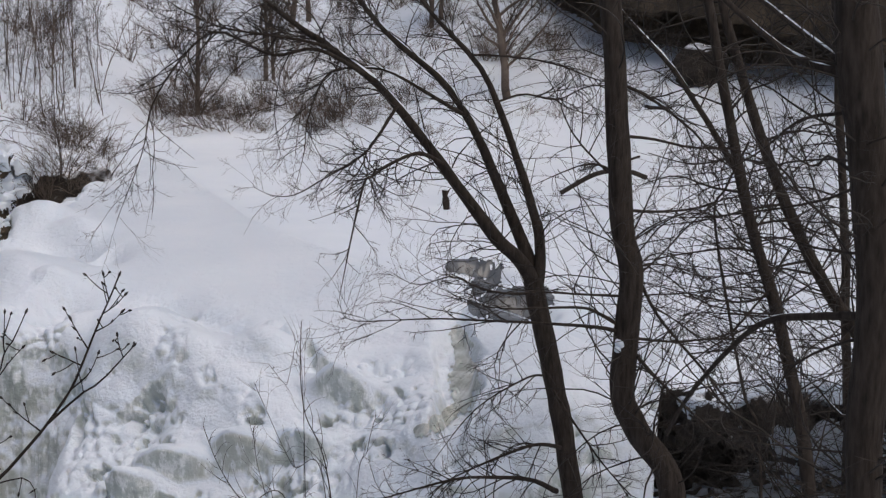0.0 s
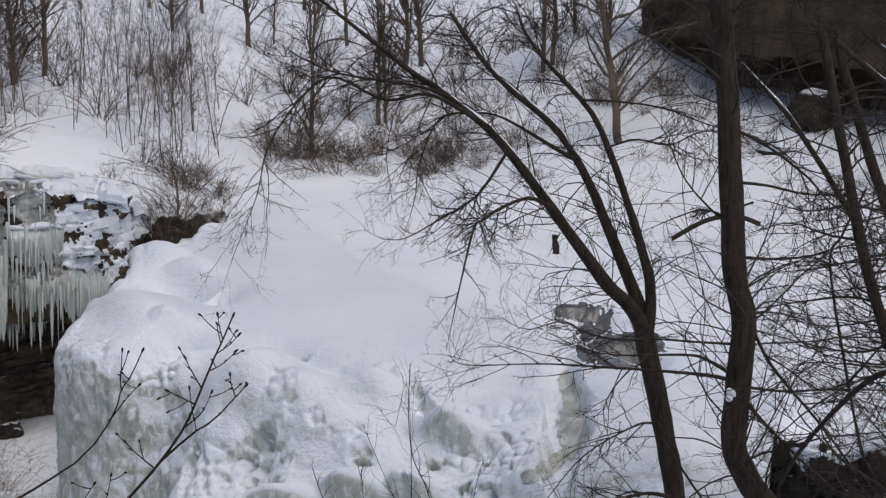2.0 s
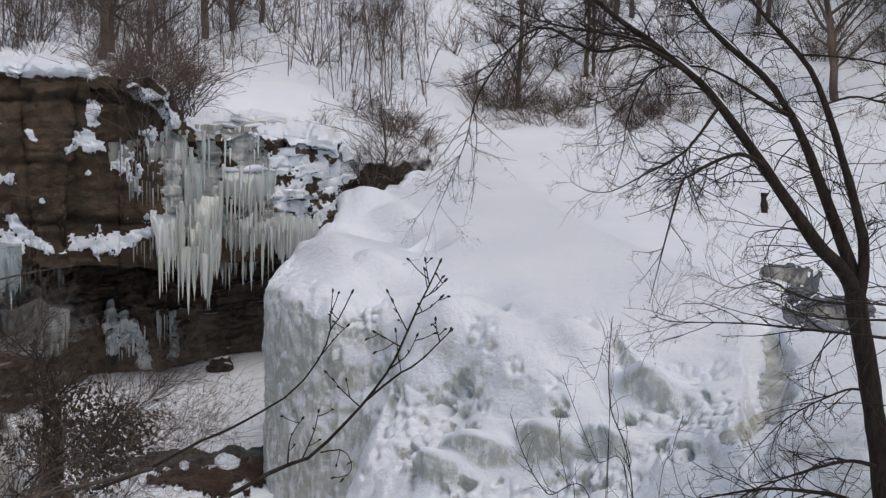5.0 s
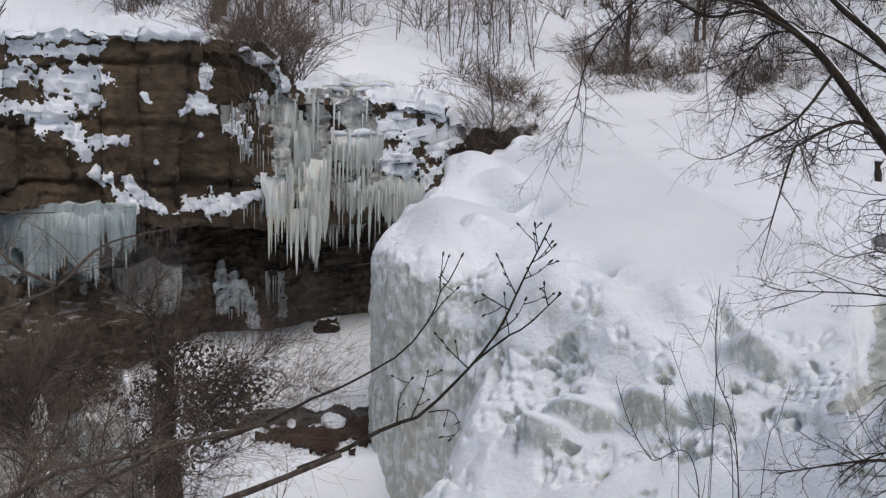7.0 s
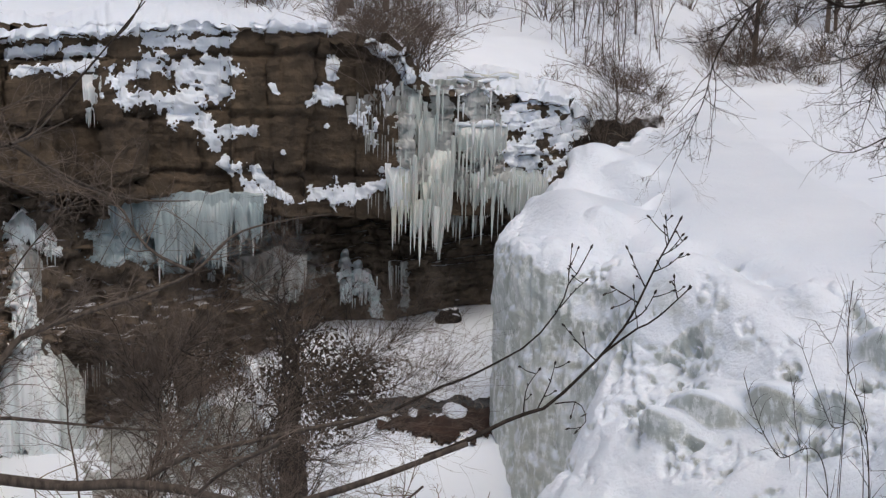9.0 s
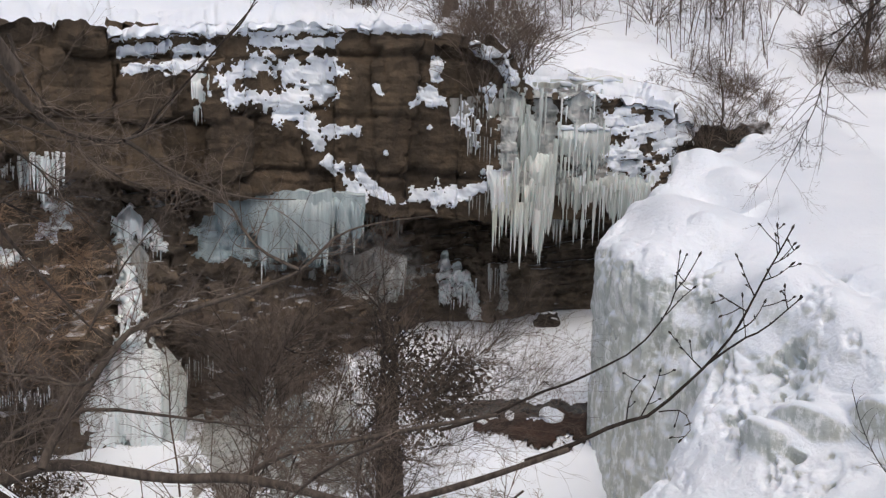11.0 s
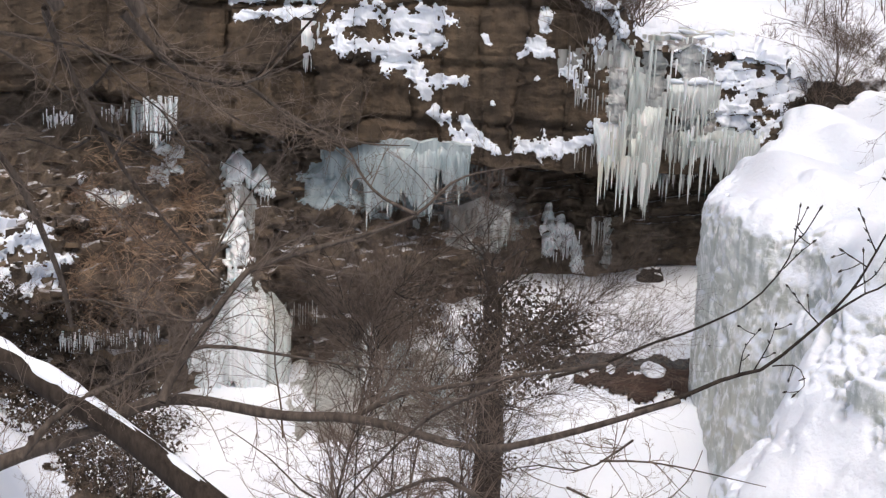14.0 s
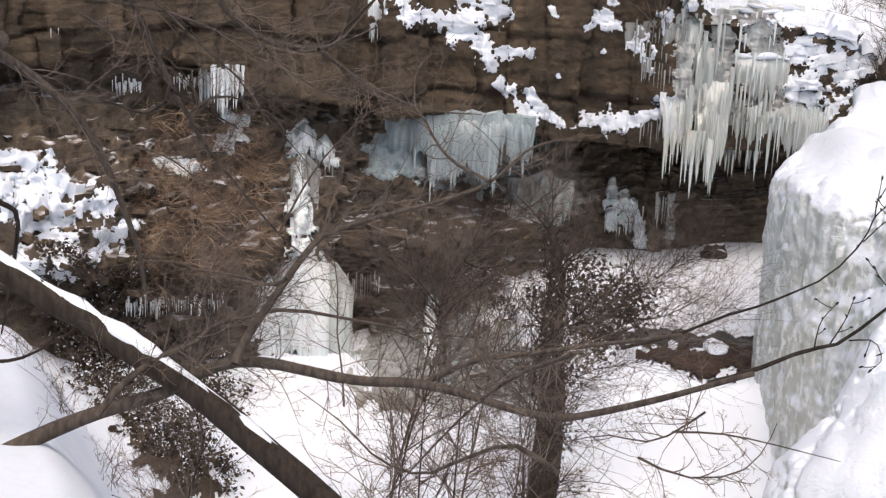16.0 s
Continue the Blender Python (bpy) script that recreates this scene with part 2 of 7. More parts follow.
def tube_mesh(paths, sides):
    """Verts and quads of many tapering tubes; a path is rows of x, y, z, radius."""
    groups = {}
    for p in paths:
        groups.setdefault(len(p), []).append(p)
    V, Fq, base = [], [], 0
    ang = np.arange(sides) * 2 * np.pi / sides
    for n, ps in groups.items():
        A = np.asarray(ps, float)
        c, r = A[..., :3], A[..., 3]
        t = np.gradient(c, axis=1)
        t /= np.linalg.norm(t, axis=-1, keepdims=True) + 1e-9
        ref = np.where(np.abs(t[:, :1, 2:3]) < 0.8, np.array([0, 0, 1.0]), np.array([1.0, 0, 0]))
        u = np.cross(t, np.broadcast_to(ref, t.shape))
        u /= np.linalg.norm(u, axis=-1, keepdims=True) + 1e-9
        w = np.cross(t, u)
        ring = c[:, :, None] + r[:, :, None, None] * (u[:, :, None] * np.cos(ang)[:, None] + w[:, :, None] * np.sin(ang)[:, None])
        m = len(ps)
        V.append(ring.reshape(-1, 3))
        i, j, k = np.meshgrid(np.arange(m), np.arange(n - 1), np.arange(sides), indexing="ij")
        a = base + (i * n + j) * sides
        k2 = (k + 1) % sides
        Fq.append(np.stack([a + k, a + k2, a + sides + k2, a + sides + k], -1).reshape(-1, 4))
        base += m * n * sides
    return np.concatenate(V), np.concatenate(Fq)


def fast_mesh(name, V, Fq, mat, parent=None, label="", shade=True):
    """One mesh object from arrays of points and of quads."""
    me = bpy.data.meshes.new(name)
    k = Fq.shape[1]
    me.vertices.add(len(V))
    me.vertices.foreach_set("co", np.ascontiguousarray(V, np.float32).ravel())
    me.loops.add(len(Fq) * k)
    me.loops.foreach_set("vertex_index", np.ascontiguousarray(Fq, np.int32).ravel())
    me.polygons.add(len(Fq))
    me.polygons.foreach_set("loop_start", np.arange(0, len(Fq) * k, k, dtype=np.int32))
    if shade:
        me.polygons.foreach_set("use_smooth", np.ones(len(Fq), bool))
    me.materials.append(mat)
    me.update(calc_edges=True)
    ob = new(name, me)
    if parent is not None:
        ob.parent = parent
    return tagged(ob, label) if label else ob


def tubes(name, paths, mat, parent, sides=3, label="", kind=""):
    ob = fast_mesh(name, *tube_mesh(paths, sides), mat, parent, label)
    return tagged(ob, kind=kind) if kind else ob


def unit(v):
    return v / (np.linalg.norm(v) + 1e-9)


def sprout(path, count, length, r, level, out, rg, start=0.25, lift=0.15, spread=(25, 60), flat=1.0, pts=7):
    """Long curved twigs off a path, and finer ones off those; collects rows of x, y, z, radius in out."""
    n = len(path)
    for _ in range(count):
        s = start + (1 - start) * rg.random()
        f = s * (n - 1)
        i = min(int(f), n - 2)
        p = path[i] + (path[i + 1] - path[i]) * (f - i)
        t = unit(path[i + 1][:3] - path[i][:3])
        q = rg.normal(size=3)
        q[2] *= flat
        q = unit(q - t * (q @ t))
        a = radians(rg.uniform(*spread))
        d = unit(t * math.cos(a) + q * math.sin(a) + np.array([0, 0, lift]))
        ln = length * rg.uniform(0.35, 1.2) * (1.2 - 0.6 * s)
        r0 = min(r * rg.uniform(0.7, 1.15), max(p[3] * 0.8, 0.0018))
        turn = rg.normal(size=3) * 1.0 / pts + np.array([0, 0, lift * 1.6 / pts])
        w, row = p[:3].copy(), [(*p[:3], r0)]
        for k in range(1, pts):
            d = unit(d + turn + rg.normal(size=3) * 0.10)
            w = w + d * ln / (pts - 1)
            row.append((*w, r0 * (1 - 0.7 * k / (pts - 1))))
        row = np.array(row)
        out.append(row)
        if level > 1:
            sprout(row, max(2, round(5 * rg.uniform(0.5, 1.4))), ln * 0.5, r0 * 0.66, level - 1, out, rg, 0.25, lift, spread, flat, max(3, pts - 3))


def snow_strip(path, a, b, scale=1.0):
    """Snow lying along the upper side of a limb."""
    n = len(path)
    seg = path[int(a * (n - 1)):int(b * (n - 1)) + 1].copy()
    if len(seg) < 4:
        return None
    k = len(seg)
    taper = np.sin(np.linspace(0.02, 1, k) ** 0.8 * math.pi * 0.97) ** 0.4
    lumps = 0.75 + 0.35 * vnoise(seg[:, :3] * 6.0)
    seg[:, 2] += seg[:, 3] * 0.55 * scale
    seg[:, 0] += seg[:, 3] * 0.25
    seg[:, 3] *= 0.84 * scale * taper * lumps
    return seg


BOUGH_PATHS = {}


WEST = (-0.174, -0.265, -0.017)


def sight(az, el, d, eye=(0, 0, 0)):
    """A place at that true bearing, elevation and level distance from an eye."""
    a = radians(az)
    return np.array([eye[0] - d * math.sin(a), eye[1] + d * math.cos(a), EYE + eye[2] + d * math.tan(radians(el))])


def limb(tree, name, dist, radius, knots, snow=None, rough=1.0, eye=(0, 0, 0)):
    """A limb of a near tree through knots of (bearing, elevation), from dist[0] to dist[1] metres off; its path is kept for twigs."""
    m = len(knots)
    K = np.array([(*sight(a, e, dist[0] + (dist[1] - dist[0]) * i / (m - 1), eye), 0) for i, (a, e) in enumerate(knots)])
    if name in ("trunk", "stem"):
        foot = K[0].copy()
        foot[:2] += (K[0] - K[1])[:2] * 0.15
        foot[2] = min(float(height(foot[0], foot[1])) - 0.3, K[0][2] - 0.4)
        K = np.vstack([foot, K])
    span = np.r_[0, np.cumsum(np.linalg.norm(np.diff(K[:, :3], axis=0), axis=1))]
    K[:, 3] = radius[0] + (radius[1] - radius[0]) * (span / span[-1]) ** 0.8
    n = max(8, int(span[-1] / 0.12))
    P = spline(K, n)
    wob = np.stack([vnoise(P[:, :3] * 2.3 + o) for o in (3.1, 9.7, 21.3)], -1) * np.minimum(P[:, 3:4] * 0.5, 0.02) * rough
    wob[0] = 0
    P[:, :3] += wob
    P[:, 3] *= 1 + 0.08 * vnoise(P[:, :3] * 5)
    big = radius[0] > 0.04
    V, Fq = tube_mesh([P], 14 if big else 7)
    ob = fast_mesh(name, V, Fq, BARK, tree)
    if name == "trunk":
        ob["label"] = "dark brown-grey bark with shallow ridges"
    if snow:
        s = snow_strip(P, *snow)
        if s is not None:
            tubes("snow_cap", [s], SNOW, tree, 8, "thin line of snow lying along the limb")
    BOUGH_PATHS.setdefault(tree.name, []).append((name, P))
    return P


def twigs_for(tree, seed, per_metre=4.0, length=0.8, level=2, lift=0.12, flat=1.0, r=0.006, skip=("trunk",), trunk_shoots=0, start=0.2, stop=1.0):
    rg = np.random.default_rng(seed)
    out = []
    for name, P in BOUGH_PATHS[tree.name]:
        if name in skip:
            continue
        size = np.linalg.norm(np.diff(P[:, :3], axis=0), axis=1).sum()
        sprout(P[:max(4, int(len(P) * stop))], int(per_metre * size * stop) + 2, min(length, 0.3 * size + 0.08), r, level, out, rg, start, lift, (25, 65), flat)
        if name == "trunk":
            continue
    for name, P in BOUGH_PATHS[tree.name]:
        if name == "trunk" and trunk_shoots:
            sprout(P, trunk_shoots, 2.0, 0.011, 3, out, rg, 0.12, 0.02, (45, 85), 0.35, 9)
    tubes("twig_spray", out, TWIG, tree, 3, "fine bare twigs", "stuff")
    return len(out)


def plant(name, label, category, group=""):
    return tagged(new(name), label, category, group)
from mathutils.bvhtree import BVHTree


def tree_of(*obs):
    """A search tree over meshes that stand unmoved."""
    V, Fc, base = [], [], 0
    for o in obs:
        me = o.data
        co = np.empty(len(me.vertices) * 3, np.float32)
        me.vertices.foreach_get("co", co)
        V += co.reshape(-1, 3).tolist()
        Fc += [[base + i for i in p.vertices] for p in me.polygons]
        base += len(me.vertices)
    return BVHTree.FromPolygons(V, Fc)


def strike(bvh, az, el):
    """Where the line at that azimuth and elevation from the viewpoint meets a surface."""
    a, e = radians(bearing(az)), radians(el + dip(az))
    way = Vector((-math.sin(a) * math.cos(e), math.cos(a) * math.cos(e), math.sin(e)))
    hit = bvh.ray_cast(Vector((0, 0, EYE)), way)
    return (None, way) if hit[0] is None else (np.array(hit[0]), np.array(way))


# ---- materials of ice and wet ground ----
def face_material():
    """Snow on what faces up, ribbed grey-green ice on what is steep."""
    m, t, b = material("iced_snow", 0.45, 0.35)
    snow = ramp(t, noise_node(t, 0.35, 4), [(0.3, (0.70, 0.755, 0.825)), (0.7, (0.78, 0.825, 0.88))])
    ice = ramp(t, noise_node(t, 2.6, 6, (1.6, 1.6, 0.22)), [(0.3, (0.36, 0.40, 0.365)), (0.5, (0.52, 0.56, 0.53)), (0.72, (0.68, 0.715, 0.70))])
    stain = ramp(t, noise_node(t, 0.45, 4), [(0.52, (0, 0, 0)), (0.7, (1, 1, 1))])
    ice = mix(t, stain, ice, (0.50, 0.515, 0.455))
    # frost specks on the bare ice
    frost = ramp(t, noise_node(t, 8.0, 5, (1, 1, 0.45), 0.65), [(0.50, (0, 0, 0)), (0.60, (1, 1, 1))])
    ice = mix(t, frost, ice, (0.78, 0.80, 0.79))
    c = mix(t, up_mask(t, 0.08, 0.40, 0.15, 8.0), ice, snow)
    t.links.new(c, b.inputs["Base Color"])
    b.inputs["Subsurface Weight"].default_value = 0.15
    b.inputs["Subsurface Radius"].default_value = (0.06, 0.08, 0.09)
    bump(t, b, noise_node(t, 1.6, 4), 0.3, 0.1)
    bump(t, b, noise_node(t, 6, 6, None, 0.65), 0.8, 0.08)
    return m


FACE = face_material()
BLUE_ICE = ice_material("blue_ice", (0.21, 0.265, 0.28), (0.31, 0.355, 0.36), 0.3, 0.5, (0.39, 0.46, 0.475))
GREEN_ICE = ice_material("green_ice", (0.44, 0.48, 0.41), (0.52, 0.52, 0.38), 0.25, 0.45, (0.70, 0.73, 0.70))
RUNNEL_ICE = ice_material("runnel_ice", (0.30, 0.315, 0.285), (0.44, 0.43, 0.31), 0.3, 0.55, (0.60, 0.63, 0.61))
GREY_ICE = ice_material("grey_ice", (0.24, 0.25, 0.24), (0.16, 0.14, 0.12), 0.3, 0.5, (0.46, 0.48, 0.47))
WHITE_ICE = ice_material("white_ice", (0.66, 0.70, 0.70), (0.62, 0.62, 0.52), 0.35, 0.6)
RED_ROCK = rock_material("red_shale", (0.022, 0.013, 0.01), (0.06, 0.033, 0.024), (0.10, 0.055, 0.038), 6.0)
DARK_ROCK = rock_material("wet_shale", (0.010, 0.008, 0.007), (0.032, 0.025, 0.020), (0.055, 0.042, 0.030), 4.0, (0.75, 0.95, 0.2, 3.0))
WATER, _t, _b = material("creek_water", 0.12, 0.5)
_t.links.new(ramp(_t, noise_node(_t, 2.5, 5, (1, 1, 1)), [(0.35, (0.035, 0.035, 0.034)), (0.7, (0.11, 0.11, 0.11))]), _b.inputs["Base Color"])
bump(_t, _b, noise_node(_t, 7, 4), 0.4, 0.03)
SLUSH, _t, _b = material("wet_slush", 0.25, 0.5)
_t.links.new(ramp(_t, noise_node(_t, 2.2, 6), [(0.3, (0.07, 0.075, 0.08)), (0.6, (0.14, 0.145, 0.15)), (0.8, (0.30, 0.31, 0.32))]), _b.inputs["Base Color"])
bump(_t, _b, noise_node(_t, 5, 5), 0.4, 0.03)


# ---- frozen waterfall: lip in plan (azimuth, distance, height, reach of the face, foot) ----
LIP_RIGHT = [(-9.5, 17.2, 5.7, 1.0, 4.3, 0.5, 0.1), (-6.9, 17.3, 5.8, 1.6, 3.4, 0.9, 0.15), (-3.9, 17.9, 5.9, 3.4, 2.0, 1.6, 0.2), (0.1, 19.2, 6.0, 5.0, 1.0, 2.0, 0.3), (5.3, 20.4, 6.1, 6.4, 0.4, 2.4, 0.4), (9.5, 21.4, 6.1, 6.6, 0.3, 2.6, 0.4), (13.4, 22.6, 6.12, 4.6, 0.2, 2.0, 0.35)]
LIP_LEFT = [(16.4, 22.9, 6.1, 1.9, 0.0, 1.0, 0.3), (18.3, 23.1, 6.08, 0.8, 0.0, 0.6, 0.35), (19.65, 24.0, 6.1, 0.5, 0.2, 0.45, 0.45), (19.55, 25.2, 6.3, 0.4, 1.0, 0.35, 0.42),
            (18.55, 26.8, 6.4, 0.4, 2.0, 0.3, 0.36), (17.3, 29.4, 6.6, 0.5, 3.6, 0.3, 0.1), (16.6, 30.6, 6.6, 0.5, 4.2, 0.3, 0.06), (15.1, 33.0, 6.78, 0.5, 5.0, 0.3, 0.16), (13.3, 37.5, 6.92, 0.5, 5.2, 0.3, 0.16), (12.2, 42.0, 7.1, 0.5, 6.3, 0.3, 0.16)]


def blot(P, az, d, ra, rd):
    """How near points lie to a spot in plan, 1 at its heart, 0 from its rim on."""
    A = station(np.degrees(np.arctan2(-P[..., 0], P[..., 1])))
    R = np.hypot(P[..., 0], P[..., 1])
    wig = 0.35 * fbm(P * [1, 1, 0], 0.9, 3, seed=8)
    return np.clip(1.0 - np.hypot((A - az) / ra, (R - d) / rd) + wig, 0, 1)


def cells(P, size, seed):
    """Rounded knobs packed side by side: 1 on a knob's crown, 0 in the gaps."""
    q = P / np.asarray(size) + seed * 3.3
    base = np.floor(q).astype(np.int64)
    best = np.full(P.shape[:-1], 9.0)
    for a in (-1, 0, 1):
        for b in (-1, 0, 1):
            for c in (-1, 0, 1):
                i, j, k = base[..., 0] + a, base[..., 1] + b, base[..., 2] + c
                d2 = (i + 0.5 + 0.42 * hash3(i, j, k) - q[..., 0]) ** 2 + (j + 0.5 + 0.42 * hash3(j, k, i) - q[..., 1]) ** 2 + (k + 0.5 + 0.42 * hash3(k, i, j + 7) - q[..., 2]) ** 2
                best = np.minimum(best, d2 + 0.12 * hash3(i + 3, k, j))
    return np.sqrt(np.clip(1 - best / 0.75, 0, 1))


def near(P, spots):
    """1 at the heart of spots of (bearing, elevation, half width, half height), fading to 0 past their rims."""
    A = np.degrees(np.arctan2(-P[..., 0], P[..., 1]))
    E = np.degrees(np.arctan2(P[..., 2] - EYE, np.hypot(P[..., 0], P[..., 1])))
    best = np.zeros(A.shape)
    for a, e, w, h in spots:
        best = np.maximum(best, np.exp(-(((A - a) / w) ** 2 + ((E - e) / h) ** 2)))
    return best


def build_falls():
    T = along(np.array(LIP_RIGHT + LIP_LEFT), 4000)
    a = np.radians(T[:, 0])
    C = np.stack([-T[:, 1] * np.sin(a), T[:, 1] * np.cos(a)], -1)
    run = np.r_[0, np.cumsum(np.linalg.norm(np.diff(C, axis=0), axis=1) * np.where(np.arange(3999) < 2550, 1.0, 0.3))]
    n = 820
    L = np.stack([np.interp(np.linspace(0, run[-1], n), run, T[:, k]) for k in range(7)], -1)
    a = np.radians(L[:, 0])
    C = np.stack([-L[:, 1] * np.sin(a), L[:, 1] * np.cos(a)], -1)
    t = np.gradient(C, axis=0)
    t /= np.linalg.norm(t, axis=1, keepdims=True)
    t = np.stack([np.convolve(np.pad(t[:, i], 30, "edge"), np.ones(61) / 61, "valid") for i in (0, 1)], -1)
    t /= np.linalg.norm(t, axis=1, keepdims=True)
    out = np.stack([-t[:, 1], t[:, 0]], -1)
    heart = sight(8.2, 29.0, 29.0)[:2]
    span = np.linalg.norm(C - heart, axis=1)
    rows = []
    for w in np.linspace(0, 1, 110) ** 0.75:      # snow roof, from the heart of the plateau to the lip
        q = heart + (C - heart) * w
        brow = 6.16 + (np.hypot(q[:, 0], q[:, 1]) - 19) * 0.047 - L[:, 6] * np.maximum(0.0, 1 - span * (1 - w) / 3.2) ** 2
        rows.append(np.column_stack([q, brow]))
    deep, bend, roll = brow - L[:, 4], L[:, 5], 0.96 + 0.52 * smooth(15.0, 17.2, L[:, 0])
    for w in np.linspace(0.01, 1, 240):        # the iced face, rolled over the lip and then steep
        g = roll * min(1.0, w / 0.35)
        k = max(0.0, (w - 0.35) / 0.65)
        reach, fall = bend * np.sin(g), bend * (1 - np.cos(g))
        reach, fall = reach + (np.maximum(L[:, 3], reach) - reach) * k, fall + (deep - fall) * k
        rows.append(np.column_stack([C + out * reach[:, None], brow - fall]))
    P = np.stack(rows, 1)
    nrm = normals(P)
    if nrm[:, 30:60, 2].mean() < 0:
        nrm = -nrm
    row = np.arange(P.shape[1])[None, :].astype(float)
    face = smooth(104, 140, row)
    wall = smooth(15.6, 17.6, L[:, 0])[:, None] * smooth(118, 150, row)
    front = face * (1 - smooth(15.6, 17.6, L[:, 0]))[:, None] * smooth(-9.4, -6, L[:, 0])[:, None]
    steep = 1 - np.clip(nrm[..., 2], 0, 1)
    # drifts: broad swells, a shoulder with a hollow beneath it, a trough above the brink
    lift = 0.07 * fbm(P * [1, 1, 0], 4.0, 3, seed=31) + 0.26 * front * fbm(P, 1.7, 3, seed=3) + 0.05 * smooth(70, 110, row) * fbm(P, 0.9, 3, seed=33)
    lift += 0.42 * near(P, [(16.5, -6.55, 1.3, 0.28), (15.2, -6.95, 1.2, 0.25)]) - 0.62 * near(P, [(15.6, -7.35, 1.6, 0.42), (14.2, -7.75, 1.0, 0.35)])
    lift += 0.34 * near(P, [(17.6, -8.6, 1.6, 0.6), (16.2, -9.0, 1.0, 0.3)]) - 0.6 * near(P, [(15.7, -9.75, 0.9, 0.45), (16.6, -10.1, 0.8, 0.4)])
    lift += -0.3 * near(P, [(11.4, -10.15, 1.3, 0.3), (10.2, -10.6, 1.2, 0.3), (9.2, -11.05, 1.0, 0.3)]) + 0.3 * near(P, [(12.6, -11.6, 1.8, 0.8), (10.6, -12.3, 1.4, 0.6)])
    lift += 0.46 * near(P, [(7.4, -12.1, 1.4, 0.5), (4.2, -13.4, 1.2, 0.5), (11.6, -16.6, 1.7, 0.55), (13.4, -17.4, 1.2, 0.5), (8.6, -16.2, 1.3, 0.6), (5.8, -16.0, 1.0, 0.5)])
    # curled roll of wind-packed snow with an undercut
    lift += 0.20 * near(P, [(7.2, -11.25, 0.5, 0.14), (6.4, -11.35, 0.5, 0.15), (5.7, -11.85, 0.35, 0.2), (5.1, -12.5, 0.35, 0.2)]) - 0.42 * near(P, [(7.1, -11.55, 0.4, 0.09), (6.3, -11.68, 0.45, 0.1), (5.65, -12.2, 0.22, 0.14), (4.95, -12.85, 0.3, 0.1)])
    lift -= 0.4 * near(P, [(9.6, -11.42, 0.16, 0.14), (9.05, -11.28, 0.2, 0.11), (8.2, -11.4, 0.15, 0.1), (10.9, -10.3, 0.4, 0.08)])
    # fields of small upright pits between knobs of rime
    warp = P + 0.05 * np.stack([fbm(P, 0.3, 2, seed=16), fbm(P, 0.3, 2, seed=17), fbm(P, 0.3, 2, seed=18)], -1)
    knobs = 1 - np.maximum(cells(warp, (0.17, 0.17, 0.27), 1.0), 0.8 * cells(warp, (0.10, 0.10, 0.16), 2.0))
    field = near(P, [(13.8, -14.9, 1.7, 1.2), (15.2, -14.0, 0.8, 1.4), (12.6, -13.9, 0.6, 0.4), (11.2, -18.8, 1.8, 0.8), (14.6, -17.0, 0.8, 1.2), (2.0, -14.2, 1.5, 1.3), (0.2, -14.6, 1.0, 1.4), (3.4, -13.0, 0.6, 0.4), (8.0, -14.9, 0.6, 0.35), (7.0, -17.6, 1.6, 0.7), (5.6, -15.2, 0.5, 0.4), (9.9, -13.5, 0.4, 0.35), (3.4, -16.5, 1.2, 0.7)])
    broken = smooth(-0.25, 0.3, fbm(P, 0.7, 3, seed=12) + 1.3 * field - 0.55)
    rime = smooth(-0.1, 0.5, fbm(P, 0.8, 3, seed=19)) * wall
    lift -= 0.30 * knobs * broken * smooth(96, 124, row) * (1 - wall) + 0.10 * knobs * rime
    hole = smooth(0.30, 0.62, fbm(P * [1, 1, 0.7], 0.24, 3, seed=51)) * smooth(0.12, 0.5, field + 0.25 * fbm(P, 0.9, 2, seed=52))
    lift -= 0.24 * hole * smooth(98, 120, row) * (1 - wall)
    # hanging ribs on the steep parts
    ribs = np.abs(fbm(P * [1, 1, 0.10], 0.26, 3, seed=6))
    lift -= 0.05 * ribs * wall + 0.06 * ribs * front * smooth(0.55, 0.9, steep)
    lift += 0.10 * wall * fbm(P * [1, 1, 0.35], 1.1, 3, seed=7) + 0.03 * wall * fbm(P, 0.25, 3, seed=37)
    lift += front * 0.05 * smooth(0.2, 0.8, steep) * fbm(P, 0.45, 3, seed=8)
    P = P + nrm * lift[..., None]
    # shelves: flat snowy treads and steep icy risers
    tread = 0.75
    u = P[..., 2] / tread + 0.6 * fbm(P * [1, 1, 0.2], 2.2, 2, seed=13) + 0.15 * fbm(P, 0.6, 2, seed=14)
    step = tread * (np.floor(u) + smooth(0.35, 0.95, u - np.floor(u)) - u)
    P[..., 2] += 0.45 * step * smooth(-0.1, 0.35, fbm(P * [1, 1, 0.3], 1.5, 2, seed=15)) * front * smooth(0.3, 0.6, steep)
    # the hollow of open water and the runnel below it
    for az, d, ra, rd, hollow in ((-1.3, 24.6, 2.0, 1.2, 0.35), (-2.2, 22.4, 2.6, 1.2, 0.35), (-0.7, 18.9, 1.2, 2.0, 0.28), (-0.6, 17.4, 1.3, 1.2, 0.25), (1.0, 28.4, 1.0, 0.35, 0.14)):
        P[..., 2] -= hollow * smooth(0.05, 0.4, blot(P, az, d, ra, rd))
    return P


falls = tagged(new("frozen_waterfall"), "frozen waterfall dome of ribbed ice under deep smooth snow", "frozen waterfall")
FALLS = build_falls()
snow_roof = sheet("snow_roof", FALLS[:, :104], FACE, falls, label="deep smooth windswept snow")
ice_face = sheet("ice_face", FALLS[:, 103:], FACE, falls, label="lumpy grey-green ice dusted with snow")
ground_bvh = tree_of(bpy.data.objects["ground"])
falls_bvh = tree_of(snow_roof, ice_face, bpy.data.objects["ground"])

